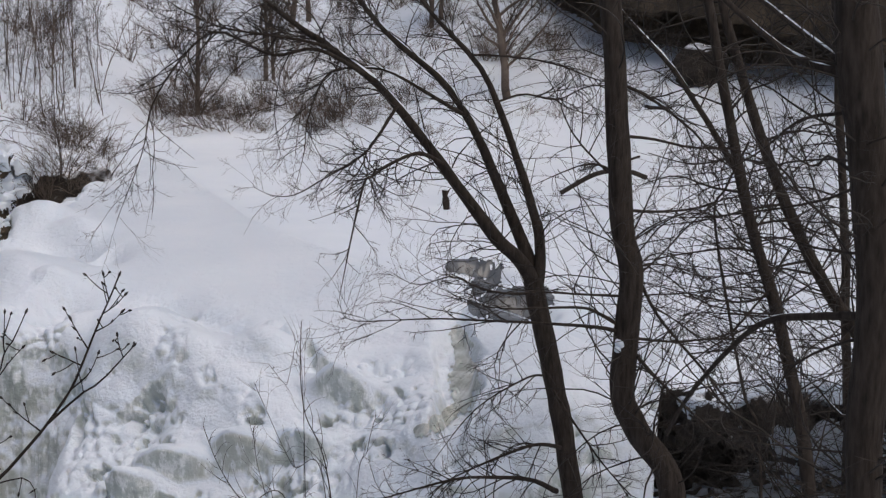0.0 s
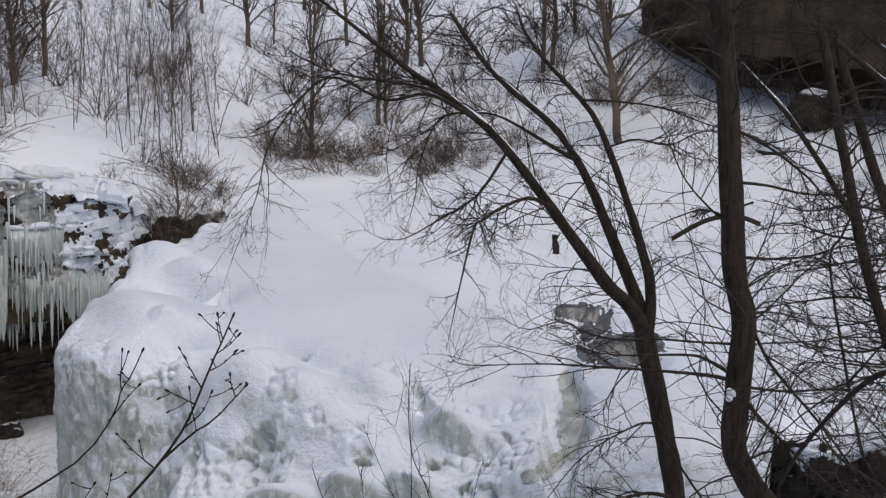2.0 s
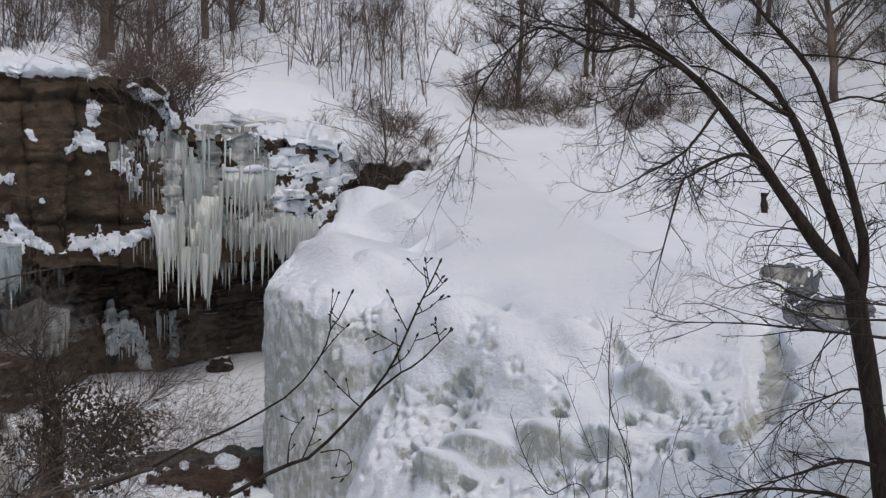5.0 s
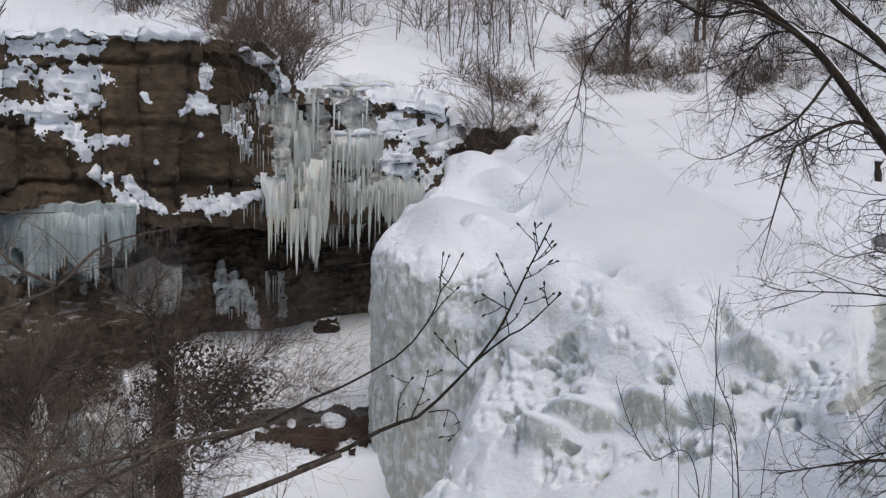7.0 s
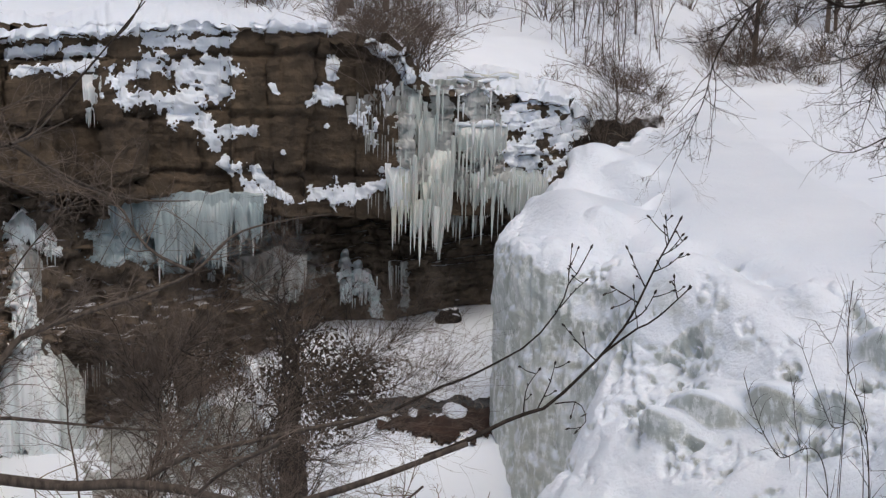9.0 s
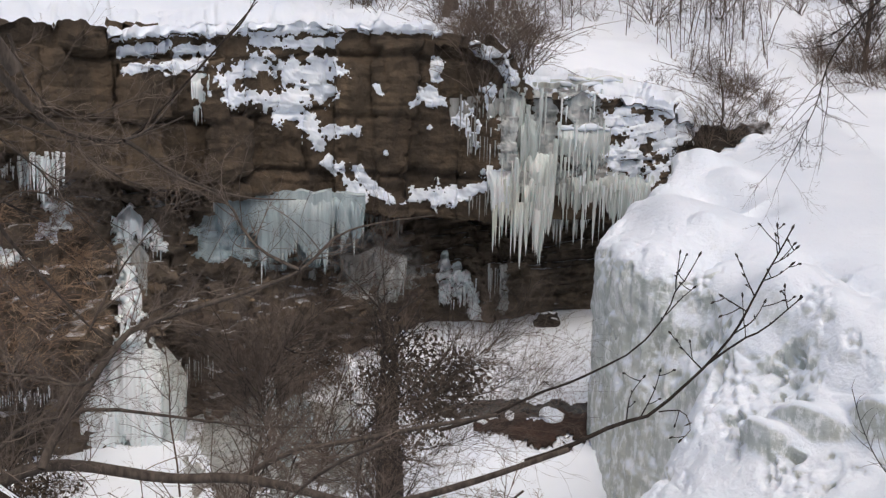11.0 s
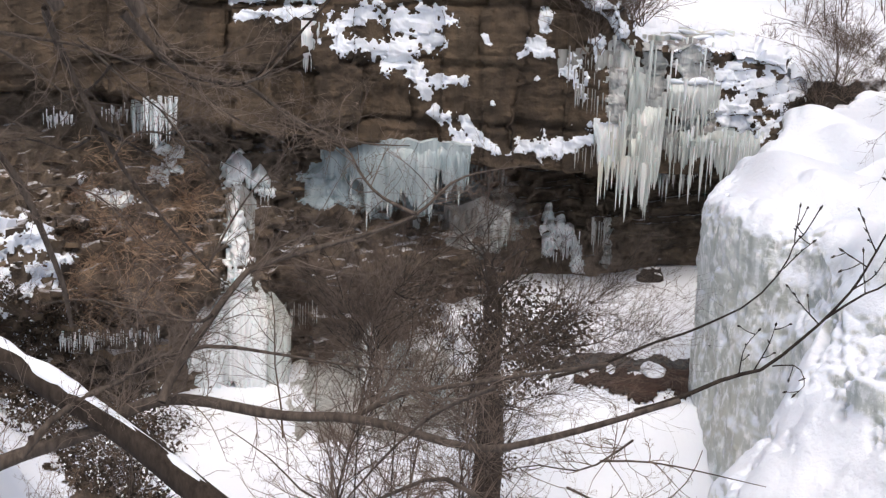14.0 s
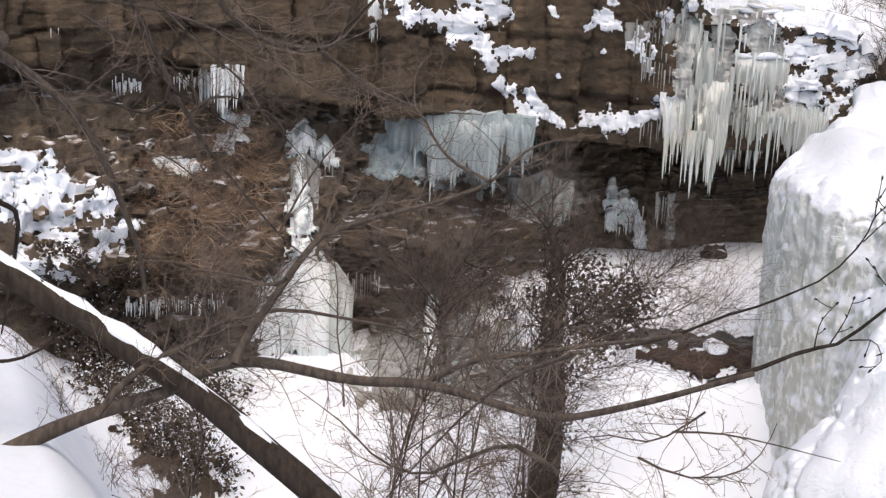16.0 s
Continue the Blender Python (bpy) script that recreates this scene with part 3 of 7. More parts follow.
# ---- cliff: azimuth, distance, top, underside of the ledge, recess, floor, forward slope below, undercut ----
CLIFF_RIGHT = [(15.8, 36.5, 7.0, 5.6, 0.6, 5.0, 0.2, 0.0), (17.4, 34.0, 7.6, 5.3, 1.6, 2.2, 0.5, 0.0), (20, 31.6, 7.95, 5.1, 3.2, 2.0, 0.8, 0.0), (22.6, 30.7, 8.05, 5.1, 3.4, 1.9, 0.9, 0.0), (23.7, 30.4, 8.9, 5.1, 3.6, 1.8, 1.0, 0.0), (26, 30.1, 9.2, 5.1, 3.6, 1.7, 1.1, 0.0)]
CLIFF_LEFT = [(30, 29.4, 9.35, 5.4, 2.8, 1.0, 1.8, 0.2), (33, 28.8, 9.35, 5.8, 2.4, 0.6, 2.2, 0.4), (36.5, 28.0, 9.25, 6.0, 1.8, 0.5, 1.8, 0.3), (40, 27.3, 9.3, 6.4, 1.6, 0.5, 2.0, 0.5), (44, 26.5, 9.4, 7.0, 1.4, 0.5, 2.8, 1.0), (50, 25.6, 9.4, 7.1, 1.4, 1.0, 3.4, 1.0), (58, 24.5, 9.4, 7.0, 1.4, 2.0, 3.4, 0.6)]


def strata(P, thick, seed):
    """Beds of rock: a step in or out for each bed, uneven along its length."""
    z = P[..., 2] + 0.10 * fbm(P * [1, 1, 0], 3.0, 2, seed=seed)
    q = np.stack([P[..., 0] * 0.12, P[..., 1] * 0.12, np.floor(z / thick + 0.35 * vnoise(P * 0 + z[..., None] * 1.7 + seed)) * 3.7 + seed], -1)
    edge = np.abs((z / thick) % 1.0 - 0.5) * 2
    return vnoise(q) - 0.9 * smooth(0.86, 1.0, edge)


def blocks(P, wide, tall, seed):
    """Blocky jointing: each block of a bed stands a little in or out, with dark joints between."""
    A = np.degrees(np.arctan2(-P[..., 0], P[..., 1])) * 0.5
    z = P[..., 2] + 0.22 * fbm(P * [1, 1, 0.3], 2.5, 3, seed=seed) + 0.05 * fbm(P, 0.5, 2, seed=seed + 1)
    u = z / tall
    bed = np.floor(u).astype(np.int64)
    v = A / wide + hash3(bed, bed * 0 + 3, bed * 0 + int(seed)) * 3.0 + 0.12 * fbm(P, 0.8, 2, seed=seed + 2)
    col = np.floor(v).astype(np.int64)
    joint = np.maximum(smooth(0.40, 0.5, np.abs(u - bed - 0.5)), 0.7 * smooth(0.46, 0.5, np.abs(v - col - 0.5)))
    keep = smooth(-0.3, 0.2, fbm(P, 1.4, 2, seed=seed + 3))
    return hash3(bed, col, col * 0 + int(seed)) - 0.8 * joint * keep


def build_cliff():
    n = 520
    K = along(np.array(CLIFF_RIGHT + CLIFF_LEFT), n)
    a = np.radians(bearing(K[:, 0]))
    ray = np.stack([-np.sin(a), np.cos(a)], -1)

    def row(d, z):
        return np.column_stack([ray * d[:, None], z])
    D, top, und, rec, flo, fwd, cut = (K[:, i] for i in range(1, 8))
    mid = und + 0.25 - 0.55 * (und + 0.25 - flo)
    D = D + 0.35 * hash3(np.floor(K[:, 0] / 1.7).astype(np.int64), np.full(n, 3), np.full(n, 5)) * smooth(24, 25, K[:, 0])
    upper = [row(D - 0.12 + 9 * (1 - w), top + 0.4 * (1 - w)) for w in np.linspace(0, 1, 14)]
    upper += [row(D - 0.25 * w, top * (1 - w) + und * w) for w in np.linspace(0.015, 1, 90)]
    upper += [row(D - 0.25 + rec * w, und + 0.25 * w) for w in np.linspace(0.05, 1, 24)]
    back = D - 0.25 + rec
    lower = [row(back - fwd * w ** 1.3, (und + 0.25) * (1 - w) + mid * w) for w in np.linspace(0.0, 1, 60)]
    lower += [row(back - fwd + cut * smooth(0, 0.25, w), mid * (1 - w) + (flo - 0.5) * w) for w in np.linspace(0.02, 1, 50)]
    U, W = np.stack(upper, 1), np.stack(lower, 1)
    nu, nw = normals(U), normals(W)
    U = U + nu * (0.16 * fbm(U * [1, 1, 0.6], 2.2, 4, seed=5) + (0.16 + 0.08 * smooth(31, 36, K[:, 0]))[:, None] * blocks(U, 1.1, 1.25, 2) + 0.04 * blocks(U, 0.5, 0.24, 5) + 0.07 * fbm(U, 0.45, 4, 0.6, seed=22) + 0.015 * strata(U, 0.27, 4) + 0.10 * fbm(U * [1, 1, 0.15], 0.9, 3, seed=21))[..., None]
    W = W + nw * (0.28 * fbm(W * [1, 1, 0.7], 1.6, 4, seed=6) + 0.15 * blocks(W, 0.45, 0.16, 7) + 0.14 * blocks(W, 1.1, 0.45, 9))[..., None]
    return U, W


SLOPE = rock_material("leafy_shale", (0.05, 0.04, 0.032), (0.155, 0.122, 0.094), (0.26, 0.2, 0.14), 5.0, (0.85, 1.05, 0.3, 1.6))
cliff = tagged(new("rock_cliff"), "brown bedded sandstone cliff with an overhanging ledge", "cliff", kind="structure")
U, W = build_cliff()
cliff_top = sheet("cliff_snow", U[:, :14], SNOW, cliff, label="thick snow on the cliff top")
cliff_face = sheet("sandstone_face", U[:, 13:], ROCK, cliff, label="massive brown sandstone beds")
cliff_foot = sheet("shale_wall", W, SLOPE, cliff, label="thin-bedded dark shale with dead leaves")
cliff_bvh = tree_of(cliff_top, cliff_face, cliff_foot)
all_bvh = tree_of(cliff_top, cliff_face, cliff_foot, bpy.data.objects["ground"])


# ---- snow and wet patches that cling to a surface along strokes of (azimuth, elevation, half width) ----
def patch(name, label, category, mat, bvh, strokes, thick=0.10, ragged=0.7, step=0.06, seed=1.0, grain=0.6, parent=None):
    pts = np.array([p for s in strokes for p in s])
    w = pts[:, 2].max() * 1.8
    az = np.arange(pts[:, 0].min() - w, pts[:, 0].max() + w, step)
    el = np.arange(pts[:, 1].min() - w, pts[:, 1].max() + w, step)
    A, E = np.meshgrid(az, el, indexing="ij")
    best = np.full(A.shape, -9.0)
    for s in strokes:
        s = [s[0], s[0]] if len(s) == 1 else s
        for (a0, e0, w0), (a1, e1, w1) in zip(s, s[1:]):
            ab = np.array([a1 - a0, e1 - e0])
            f = np.clip(((A - a0) * ab[0] + (E - e0) * ab[1]) / (ab @ ab + 1e-9), 0, 1)
            best = np.maximum(best, 1 - np.hypot(A - a0 - ab[0] * f, E - e0 - ab[1] * f) / (w0 + (w1 - w0) * f))
    q = np.stack([A, E, A * 0 + seed * 7.7], -1)
    mask = best + ragged * fbm(q, grain, 4, 0.6, seed)
    V, index = [], -np.ones(A.shape, int)
    for i, j in np.argwhere(mask > 0):
        p, way = strike(bvh, A[i, j], E[i, j])
        if p is None:
            continue
        index[i, j] = len(V)
        h = thick * min(1.0, mask[i, j] * 3.0) * (0.8 + 0.3 * math.sin(7 * A[i, j] + 5 * E[i, j]))
        V.append(p + np.array([-way[0], -way[1], 0.5]) * h - way * 0.012)
    a, b, c, d = index[:-1, :-1], index[1:, :-1], index[1:, 1:], index[:-1, 1:]
    ok = (np.minimum(np.minimum(a, b), np.minimum(c, d)) >= 0)
    Fq = np.stack([a[ok], b[ok], c[ok], d[ok]], -1)
    V = np.array(V)
    span = np.max([np.linalg.norm(V[Fq[:, k]] - V[Fq[:, (k + 1) % 4]], axis=1) for k in range(4)], axis=0)
    Fq = Fq[span < 0.7]
    ob = mesh_ob(name, V, Fq.tolist(), mat, parent)
    return tagged(ob, label, category, kind='stuff')


SNOWPATCH = ("snow_patch", "ragged bright snow clinging to the rock", "snow patch")
patch(*SNOWPATCH, SNOW, all_bvh, [[(52.5, -10.0, 0.8), (50.7, -10.3, 0.55), (48.6, -11.0, 0.5), (46.9, -11.8, 0.4)], [(51.6, -11.6, 0.8), (49.9, -12.3, 0.6), (48.6, -12.4, 0.3)], [(47.4, -12.9, 0.35), (46.7, -13.3, 0.4), (49.1, -14.2, 0.5), (50.5, -14.0, 0.5)], [(44.9, -9.9, 0.25), (43.5, -10.2, 0.28)], [(42.2, -9.2, 0.3), (41.9, -9.6, 0.2)], [(45.3, -9.3, 0.15)]], 0.035, 1.0, 0.028, 61.0, 0.38)
patch(*SNOWPATCH, SNOW, cliff_bvh, [[(34.9, -3.1, 0.5), (33.6, -2.3, 0.4), (32.0, -2.9, 0.55), (30.5, -2.7, 0.45)], [(34.9, -3.7, 0.3), (32.7, -4.0, 0.5), (31.4, -3.6, 0.5), (30.7, -3.6, 0.3)],
                                        [(32.7, -4.3, 0.5), (31.7, -4.9, 0.5), (31.2, -5.7, 0.4)], [(31.0, -5.2, 0.25), (29.7, -5.3, 0.22)]], 0.035, 1.0, 0.028, 1.0, 0.38)
patch(*SNOWPATCH, SNOW, cliff_bvh, [[(30.8, -6.5, 0.18), (30.2, -7.0, 0.28), (29.7, -7.8, 0.3), (29.4, -7.9, 0.25)], [(29.7, -6.8, 0.2), (28.8, -7.7, 0.2), (27.9, -8.2, 0.2)]], 0.035, 1.0, 0.028, 2.0, 0.38)
patch(*SNOWPATCH, SNOW, cliff_bvh, [[(27.2, -8.0, 0.28), (26.0, -8.0, 0.45), (24.8, -7.6, 0.45), (23.4, -7.2, 0.35)]], 0.035, 1.0, 0.028, 3.0, 0.38)
patch(*SNOWPATCH, SNOW, cliff_bvh, [[(27.4, -4.1, 0.12), (26.7, -3.7, 0.3), (26.0, -4.0, 0.2)], [(26.4, -2.2, 0.25), (26.3, -3.0, 0.22)], [(28.9, -3.3, 0.1), (28.6, -3.7, 0.12)], [(26.6, -5.0, 0.1)], [(27.7, -5.0, 0.1)], [(28.4, -6.1, 0.1)]], 0.035, 1.0, 0.028, 4.0, 0.38)
patch(*SNOWPATCH, SNOW, cliff_bvh, [[(25.3, -3.9, 0.3), (25.0, -4.9, 0.4), (24.7, -5.6, 0.25)], [(24.2, -3.4, 0.25), (24.1, -4.4, 0.2)]], 0.035, 1.0, 0.028, 5.0, 0.38)
patch(*SNOWPATCH, SNOW, cliff_bvh, [[(33.6, -1.5, 0.28), (31.6, -1.6, 0.28), (30.3, -1.4, 0.2)], [(39.0, -1.9, 0.25), (35.5, -1.8, 0.28)], [(38.6, -2.6, 0.3), (36.0, -2.4, 0.3)]], 0.035, 1.0, 0.028, 6.0, 0.38)
patch(*SNOWPATCH, SNOW, cliff_bvh, [[(19.8, -6.9, 0.6), (18.6, -6.0, 0.9), (17.6, -6.8, 0.7)], [(21.1, -5.0, 0.18), (20.1, -5.15, 0.24), (19.2, -5.1, 0.2)], [(19.0, -4.5, 0.8), (17.2, -5.0, 0.8)], [(17.0, -5.8, 0.7), (16.0, -5.0, 0.6)], [(20.8, -3.2, 0.6), (18.0, -3.6, 0.8), (16.4, -4.2, 0.6)], [(22.6, -2.9, 0.4), (20.4, -2.9, 0.5)]], 0.035, 1.0, 0.028, 7.0, 0.38)
patch("snow_cornice", "thick lip of snow along the cliff brow", "snow", SNOW, cliff_bvh, [[(39.5, -1.25, 0.25), (36.0, -1.0, 0.3), (33.0, -0.95, 0.35), (30.5, -1.05, 0.25)], [(29.4, -0.9, 0.3), (26.4, -1.0, 0.3)], [(24.9, -1.6, 0.25), (23.8, -2.2, 0.35), (23.3, -2.9, 0.35)]], 0.16, 0.5, 0.03, 63.0, 0.5)
patch("snow_patch", "broken snow on the leaf-strewn slope", "snow patch", SNOW, cliff_bvh, [[(52.5, -9.6, 0.5), (51.1, -9.7, 0.5), (49.3, -9.8, 0.35)], [(52.5, -10.9, 0.7), (51.1, -10.8, 0.6), (49.8, -11.5, 0.7), (48.5, -11.8, 0.6), (46.7, -11.3, 0.3)], [(49.9, -12.6, 0.4), (48.8, -13.1, 0.4)], [(47.0, -13.0, 0.4), (46.0, -12.5, 0.35)]], 0.12, 0.95, 0.05, 8.0, 0.35)
patch("snow_patch", "small lumps of snow and ice on shale", "snow patch", WHITE_ICE, cliff_bvh, [[(42.3, -9.2, 0.25), (41.4, -8.7, 0.4)], [(44.9, -10.1, 0.25), (43.4, -10.3, 0.35)], [(42.2, -7.9, 0.3), (41.2, -8.4, 0.3)]], 0.14, 0.8, 0.05, 9.0, 0.4)
patch("ice_flow", "white lumpy ice running down the shale", "ice", WHITE_ICE, cliff_bvh, [[(39.3, -9.1, 0.35), (38.9, -10.6, 0.4), (39.0, -12.0, 0.5), (38.9, -14.6, 0.7)], [(38.2, -9.7, 0.3), (37.6, -10.0, 0.35)]], 0.2, 0.6, 0.05, 10.0, 0.4)
patch("snow_mound", "snow heaped on a boulder among leaves", "snow mound", SNOW, all_bvh, [[(29.7, -15.2, 0.6), (29.1, -16.0, 0.9), (28.5, -17.2, 0.9), (28.1, -18.2, 0.6)]], 0.5, 0.5, 0.07, 11.0, 0.6)
patch("creek_water", "dark open creek water below the fall", "water", WATER, all_bvh, [[(26.0, -17.0, 0.3), (24.0, -16.9, 0.35), (21.5, -16.9, 0.4), (18.9, -16.8, 0.35)]], 0.02, 0.35, 0.06, 12.0, 0.8)
patch("rock_ledge", "reddish wet shale ledge edged with ice", "rock ledge", RED_ROCK, all_bvh, [[(24.2, -17.7, 0.3), (21.8, -17.7, 0.65), (19.0, -17.5, 0.75)]], 0.12, 0.7, 0.04, 13.0, 0.4)
patch("snow_cushion", "rounded cushion of snow on a creek stone", "snow cushion", SNOW, all_bvh, [[(21.3, -17.1, 0.4), (20.9, -17.15, 0.35)]], 0.22, 0.1, 0.05, 14.0)
patch("snow_cushion", "low snow cushion beside the open water", "snow cushion", SNOW, all_bvh, [[(22.9, -17.2, 0.3)]], 0.15, 0.2, 0.05, 15.0)
patch("open_water", "grey slushy open water in the snow", "water", SLUSH, falls_bvh, [[(-0.4, -8.75, 0.25), (-1.3, -8.8, 0.4), (-2.4, -8.95, 0.4)], [(-1.9, -9.5, 0.75), (-2.1, -10.25, 0.85)], [(-2.5, -10.2, 0.8), (-4.1, -10.3, 0.7)]], 0.012, 0.3, 0.05, 16.0, 0.7)
RUNNEL = ("ice_runnel", "greenish grey ice where the water goes over", "ice", RUNNEL_ICE, falls_bvh)
patch(*RUNNEL, [[(-0.8, -11.5, 0.35), (-0.9, -12.1, 0.4), (-1.05, -12.9, 0.5), (-1.1, -14.1, 0.5), (-0.5, -14.9, 0.35), (0.65, -15.7, 0.35)]], 0.03, 0.55, 0.03, 17.0, 0.35)


# ---- icicles ----
def icicle_mesh(seed, tip=0.06, flare=0.0):
    rg = np.random.default_rng(seed)
    s = np.linspace(0, 1, 9)
    r = (1 - s) ** 0.55 * (1 - tip) + tip
    if flare:
        r = 0.75 + flare * (np.abs(s - 0.45) * 1.6) ** 2
    r = r * (1 + 0.16 * rg.normal(size=9))
    p = np.column_stack([0.10 * np.cumsum(rg.normal(size=9)) / 3, 0.10 * np.cumsum(rg.normal(size=9)) / 3, -s, np.abs(r)])
    ang = np.arange(6) * math.pi / 3 + rg.random()
    ring = np.stack([p[:, None, 0] + p[:, None, 3] * np.cos(ang), p[:, None, 1] + p[:, None, 3] * np.sin(ang), np.repeat(p[:, None, 2], 6, 1)], -1)
    me = bpy.data.meshes.new("icicle")
    f = [(i * 6 + k, i * 6 + (k + 1) % 6, i * 6 + 6 + (k + 1) % 6, i * 6 + 6 + k) for i in range(8) for k in range(6)]
    me.from_pydata([tuple(v) for v in ring.reshape(-1, 3)], [], [q[::-1] for q in f])
    me.polygons.foreach_set("use_smooth", [True] * len(me.polygons))
    return me


def curtain(name, label, mat, az0, az1, top, foot, count, r, seed, bvh=None, proud=0.12, vary=0.45, column=False, depth=0.25, sag=0.0, tips=1.0, lobes=0, jit=1.0):
    """A row of icicles or ice columns that hang plumb from a line on the rock between two azimuths."""
    rg = np.random.default_rng(seed)
    thing = tagged(new(name), label, "icicles" if not column else "ice column")
    shapes = []
    for k in range(5):
        me = icicle_mesh(seed * 10 + k, 0.05 * tips, 0.45 if column else 0.0)
        me.materials.append(mat)
        shapes.append(me)
    made = 0
    count = int(count * 0.95)
    for i in range(count):
        f = (i + rg.uniform(0.1, 0.9)) / count
        az = az0 + (az1 - az0) * f
        p, way = strike(bvh or cliff_bvh, az, top + rg.uniform(-0.25, 0.18) * jit + sag * (1 - math.sin(f * math.pi)))
        if p is None:
            continue
        d = math.hypot(p[0], p[1])
        full = p[2] - EYE - d * math.tan(radians(foot))
        ln = full * (1.08 - vary * 1.25 * rg.random() ** 0.8 * (1 - 0.3 * (vary < 0.2))) * (0.7 + 0.3 * math.sin(math.pi * min(max(f, 0.08), 0.92)))
        if lobes:
            ln *= 0.45 + 0.55 * abs(math.sin(math.pi * (f * lobes + 0.2))) ** 0.6
        back = -proud - depth * rg.random()
        ob = new("icicle", shapes[rg.integers(5)])
        rr = r * rg.uniform(0.3, 1.25) * (0.6 + 0.4 * min(1.0, ln))
        ob.parent = thing
        ob.matrix_local = Matrix.LocRotScale((p[0] + way[0] * back, p[1] + way[1] * back, p[2] + 0.12), Euler((0, 0, rg.uniform(0, 6.28))), (rr, rr, ln + 0.12))
        made += 1
    return thing


CLEAR_ICE = ice_material("clear_ice", (0.42, 0.46, 0.45), (0.46, 0.47, 0.42), 0.25, 0.5, (0.62, 0.66, 0.66))
DRIPS = []


def drape(label, mat, az0, az1, top, foot, seed, bvh=None, proud=0.2, ragged=0.5, lobes=1.5, wide=0.16, cap=0.0, at=None, crown=0.0):
    """Icicles grown together into a fluted sheet with a fringe of tips, standing off the rock."""
    rg = np.random.default_rng(seed)
    n, m = max(40, int(abs(az1 - az0) * 26)), 26
    f = np.linspace(0, 1, n)
    spikes = np.zeros(n)
    count = int(abs(az1 - az0) * 0.5 / wide * 2.2) + 3
    for _ in range(count):
        c, w, h = rg.random(), wide / (abs(az1 - az0) * 0.5) * rg.uniform(0.25, 0.8), rg.uniform(0.3, 1.0)
        spikes = np.maximum(spikes, h * np.clip(1 - np.abs(f - c) / w, 0, 1) ** 0.8)
    pos, ways = [], []
    for k in range(n):
        p, way = strike(bvh or cliff_bvh, az0 + (az1 - az0) * f[k], top + 0.12 * math.sin(9 * f[k] + seed))
        if at:
            p = spot(az0 + (az1 - az0) * f[k], top + 0.12 * math.sin(9 * f[k] + seed), at)
        pos.append(pos[-1] if p is None else p)
        ways.append(way)
    pos, ways = np.array(pos), np.array(ways)
    d = np.hypot(pos[:, 0], pos[:, 1])
    d = np.convolve(np.pad(d, 10, "edge"), np.ones(21) / 21, "valid")
    z0 = np.convolve(np.pad(pos[:, 2], 14, "edge"), np.ones(29) / 29, "valid")
    pos[:, 2] = z0
    if at:
        pos[:, 2] += 0.10 * fbm(np.column_stack([f * abs(az1 - az0) * 0.5, f * 0 + seed, f * 0]), 0.5, 3, seed=seed + 2) - crown * np.abs(2 * f - 1) ** 1.6
    flat = ways[:, :2] / np.linalg.norm(ways[:, :2], axis=1, keepdims=True)
    full = np.maximum(pos[:, 2] - EYE - d * math.tan(radians(foot)), 0.15)
    rim = np.clip(np.minimum(f, 1 - f) * 14, 0.1, 1) ** 0.5
    lob = 0.78 + 0.22 * np.abs(np.sin(math.pi * (f * lobes + 0.15 + 0.1 * seed % 1)))
    ln = full * rim * lob * (1 - ragged + ragged * spikes)
    flute = fbm(np.column_stack([f * abs(az1 - az0) * 0.5, f * 0 + seed, f * 0]), 0.22, 4, 0.6, seed=seed)
    rows = []
    for v in np.linspace(0, 1, m):
        body = fbm(np.column_stack([f * abs(az1 - az0) * 0.5, f * 0 + seed, f * 0 + 0.25 * v * ln]), 0.3, 3, seed=seed + 1)
        off = (proud + 0.15) * math.sin(min(1.0, v * 2.2) * math.pi / 2) * rim - 0.15 + 0.09 * flute * (0.3 + v) + 0.05 * body - 0.10 * v ** 3
        rows.append(np.column_stack([flat * (d - off)[:, None], pos[:, 2] + 0.12 - (ln + 0.12) * v]))
    for v in (0.95, 0.6, 0.2, 0.0):
        rows.append(np.column_stack([flat * (d - 0.02 - 0.3 * proud * v)[:, None], pos[:, 2] + 0.10 - (ln + 0.10) * v]))
    P = np.stack(rows, 1)
    thing = tagged(new("ice_drape"), label, "ice")
    sheet("ice_sheet", P, mat, thing)
    for c in range(6):          # single icicles off its lower edge
        k = int((c + rg.random()) / 6 * (n - 1))
        me = DRIPS[c % 3] if len(DRIPS) > 2 else icicle_mesh(900 + c, 0.05)
        if me not in DRIPS:
            DRIPS.append(me)
        if not me.materials:
            me.materials.append(CLEAR_ICE)
        ob = new("icicle", me)
        ob.parent = thing
        w = rg.uniform(0.02, 0.04)
        ob.matrix_local = Matrix.LocRotScale(tuple(P[k, m - 1] + np.array([0, 0, 0.15])), Euler((0, 0, c * 1.1)), (w, w, rg.uniform(0.3, 0.6)))
    if cap:
        k = np.arange(0, n, 3)
        lump = 0.75 + 0.4 * vnoise(np.column_stack([k * 0.21 + seed, k * 0, k * 0]))
        line = np.column_stack([flat[k] * (d[k] - 0.25 * proud)[:, None], pos[k, 2] + 0.04, cap * lump * np.clip(np.sin(np.linspace(0.1, 3.04, len(k))), 0.15, 1) ** 0.5])
        tubes("snow_cap", [line], SNOW, thing, 10, "snow lying on the ice")
    return thing


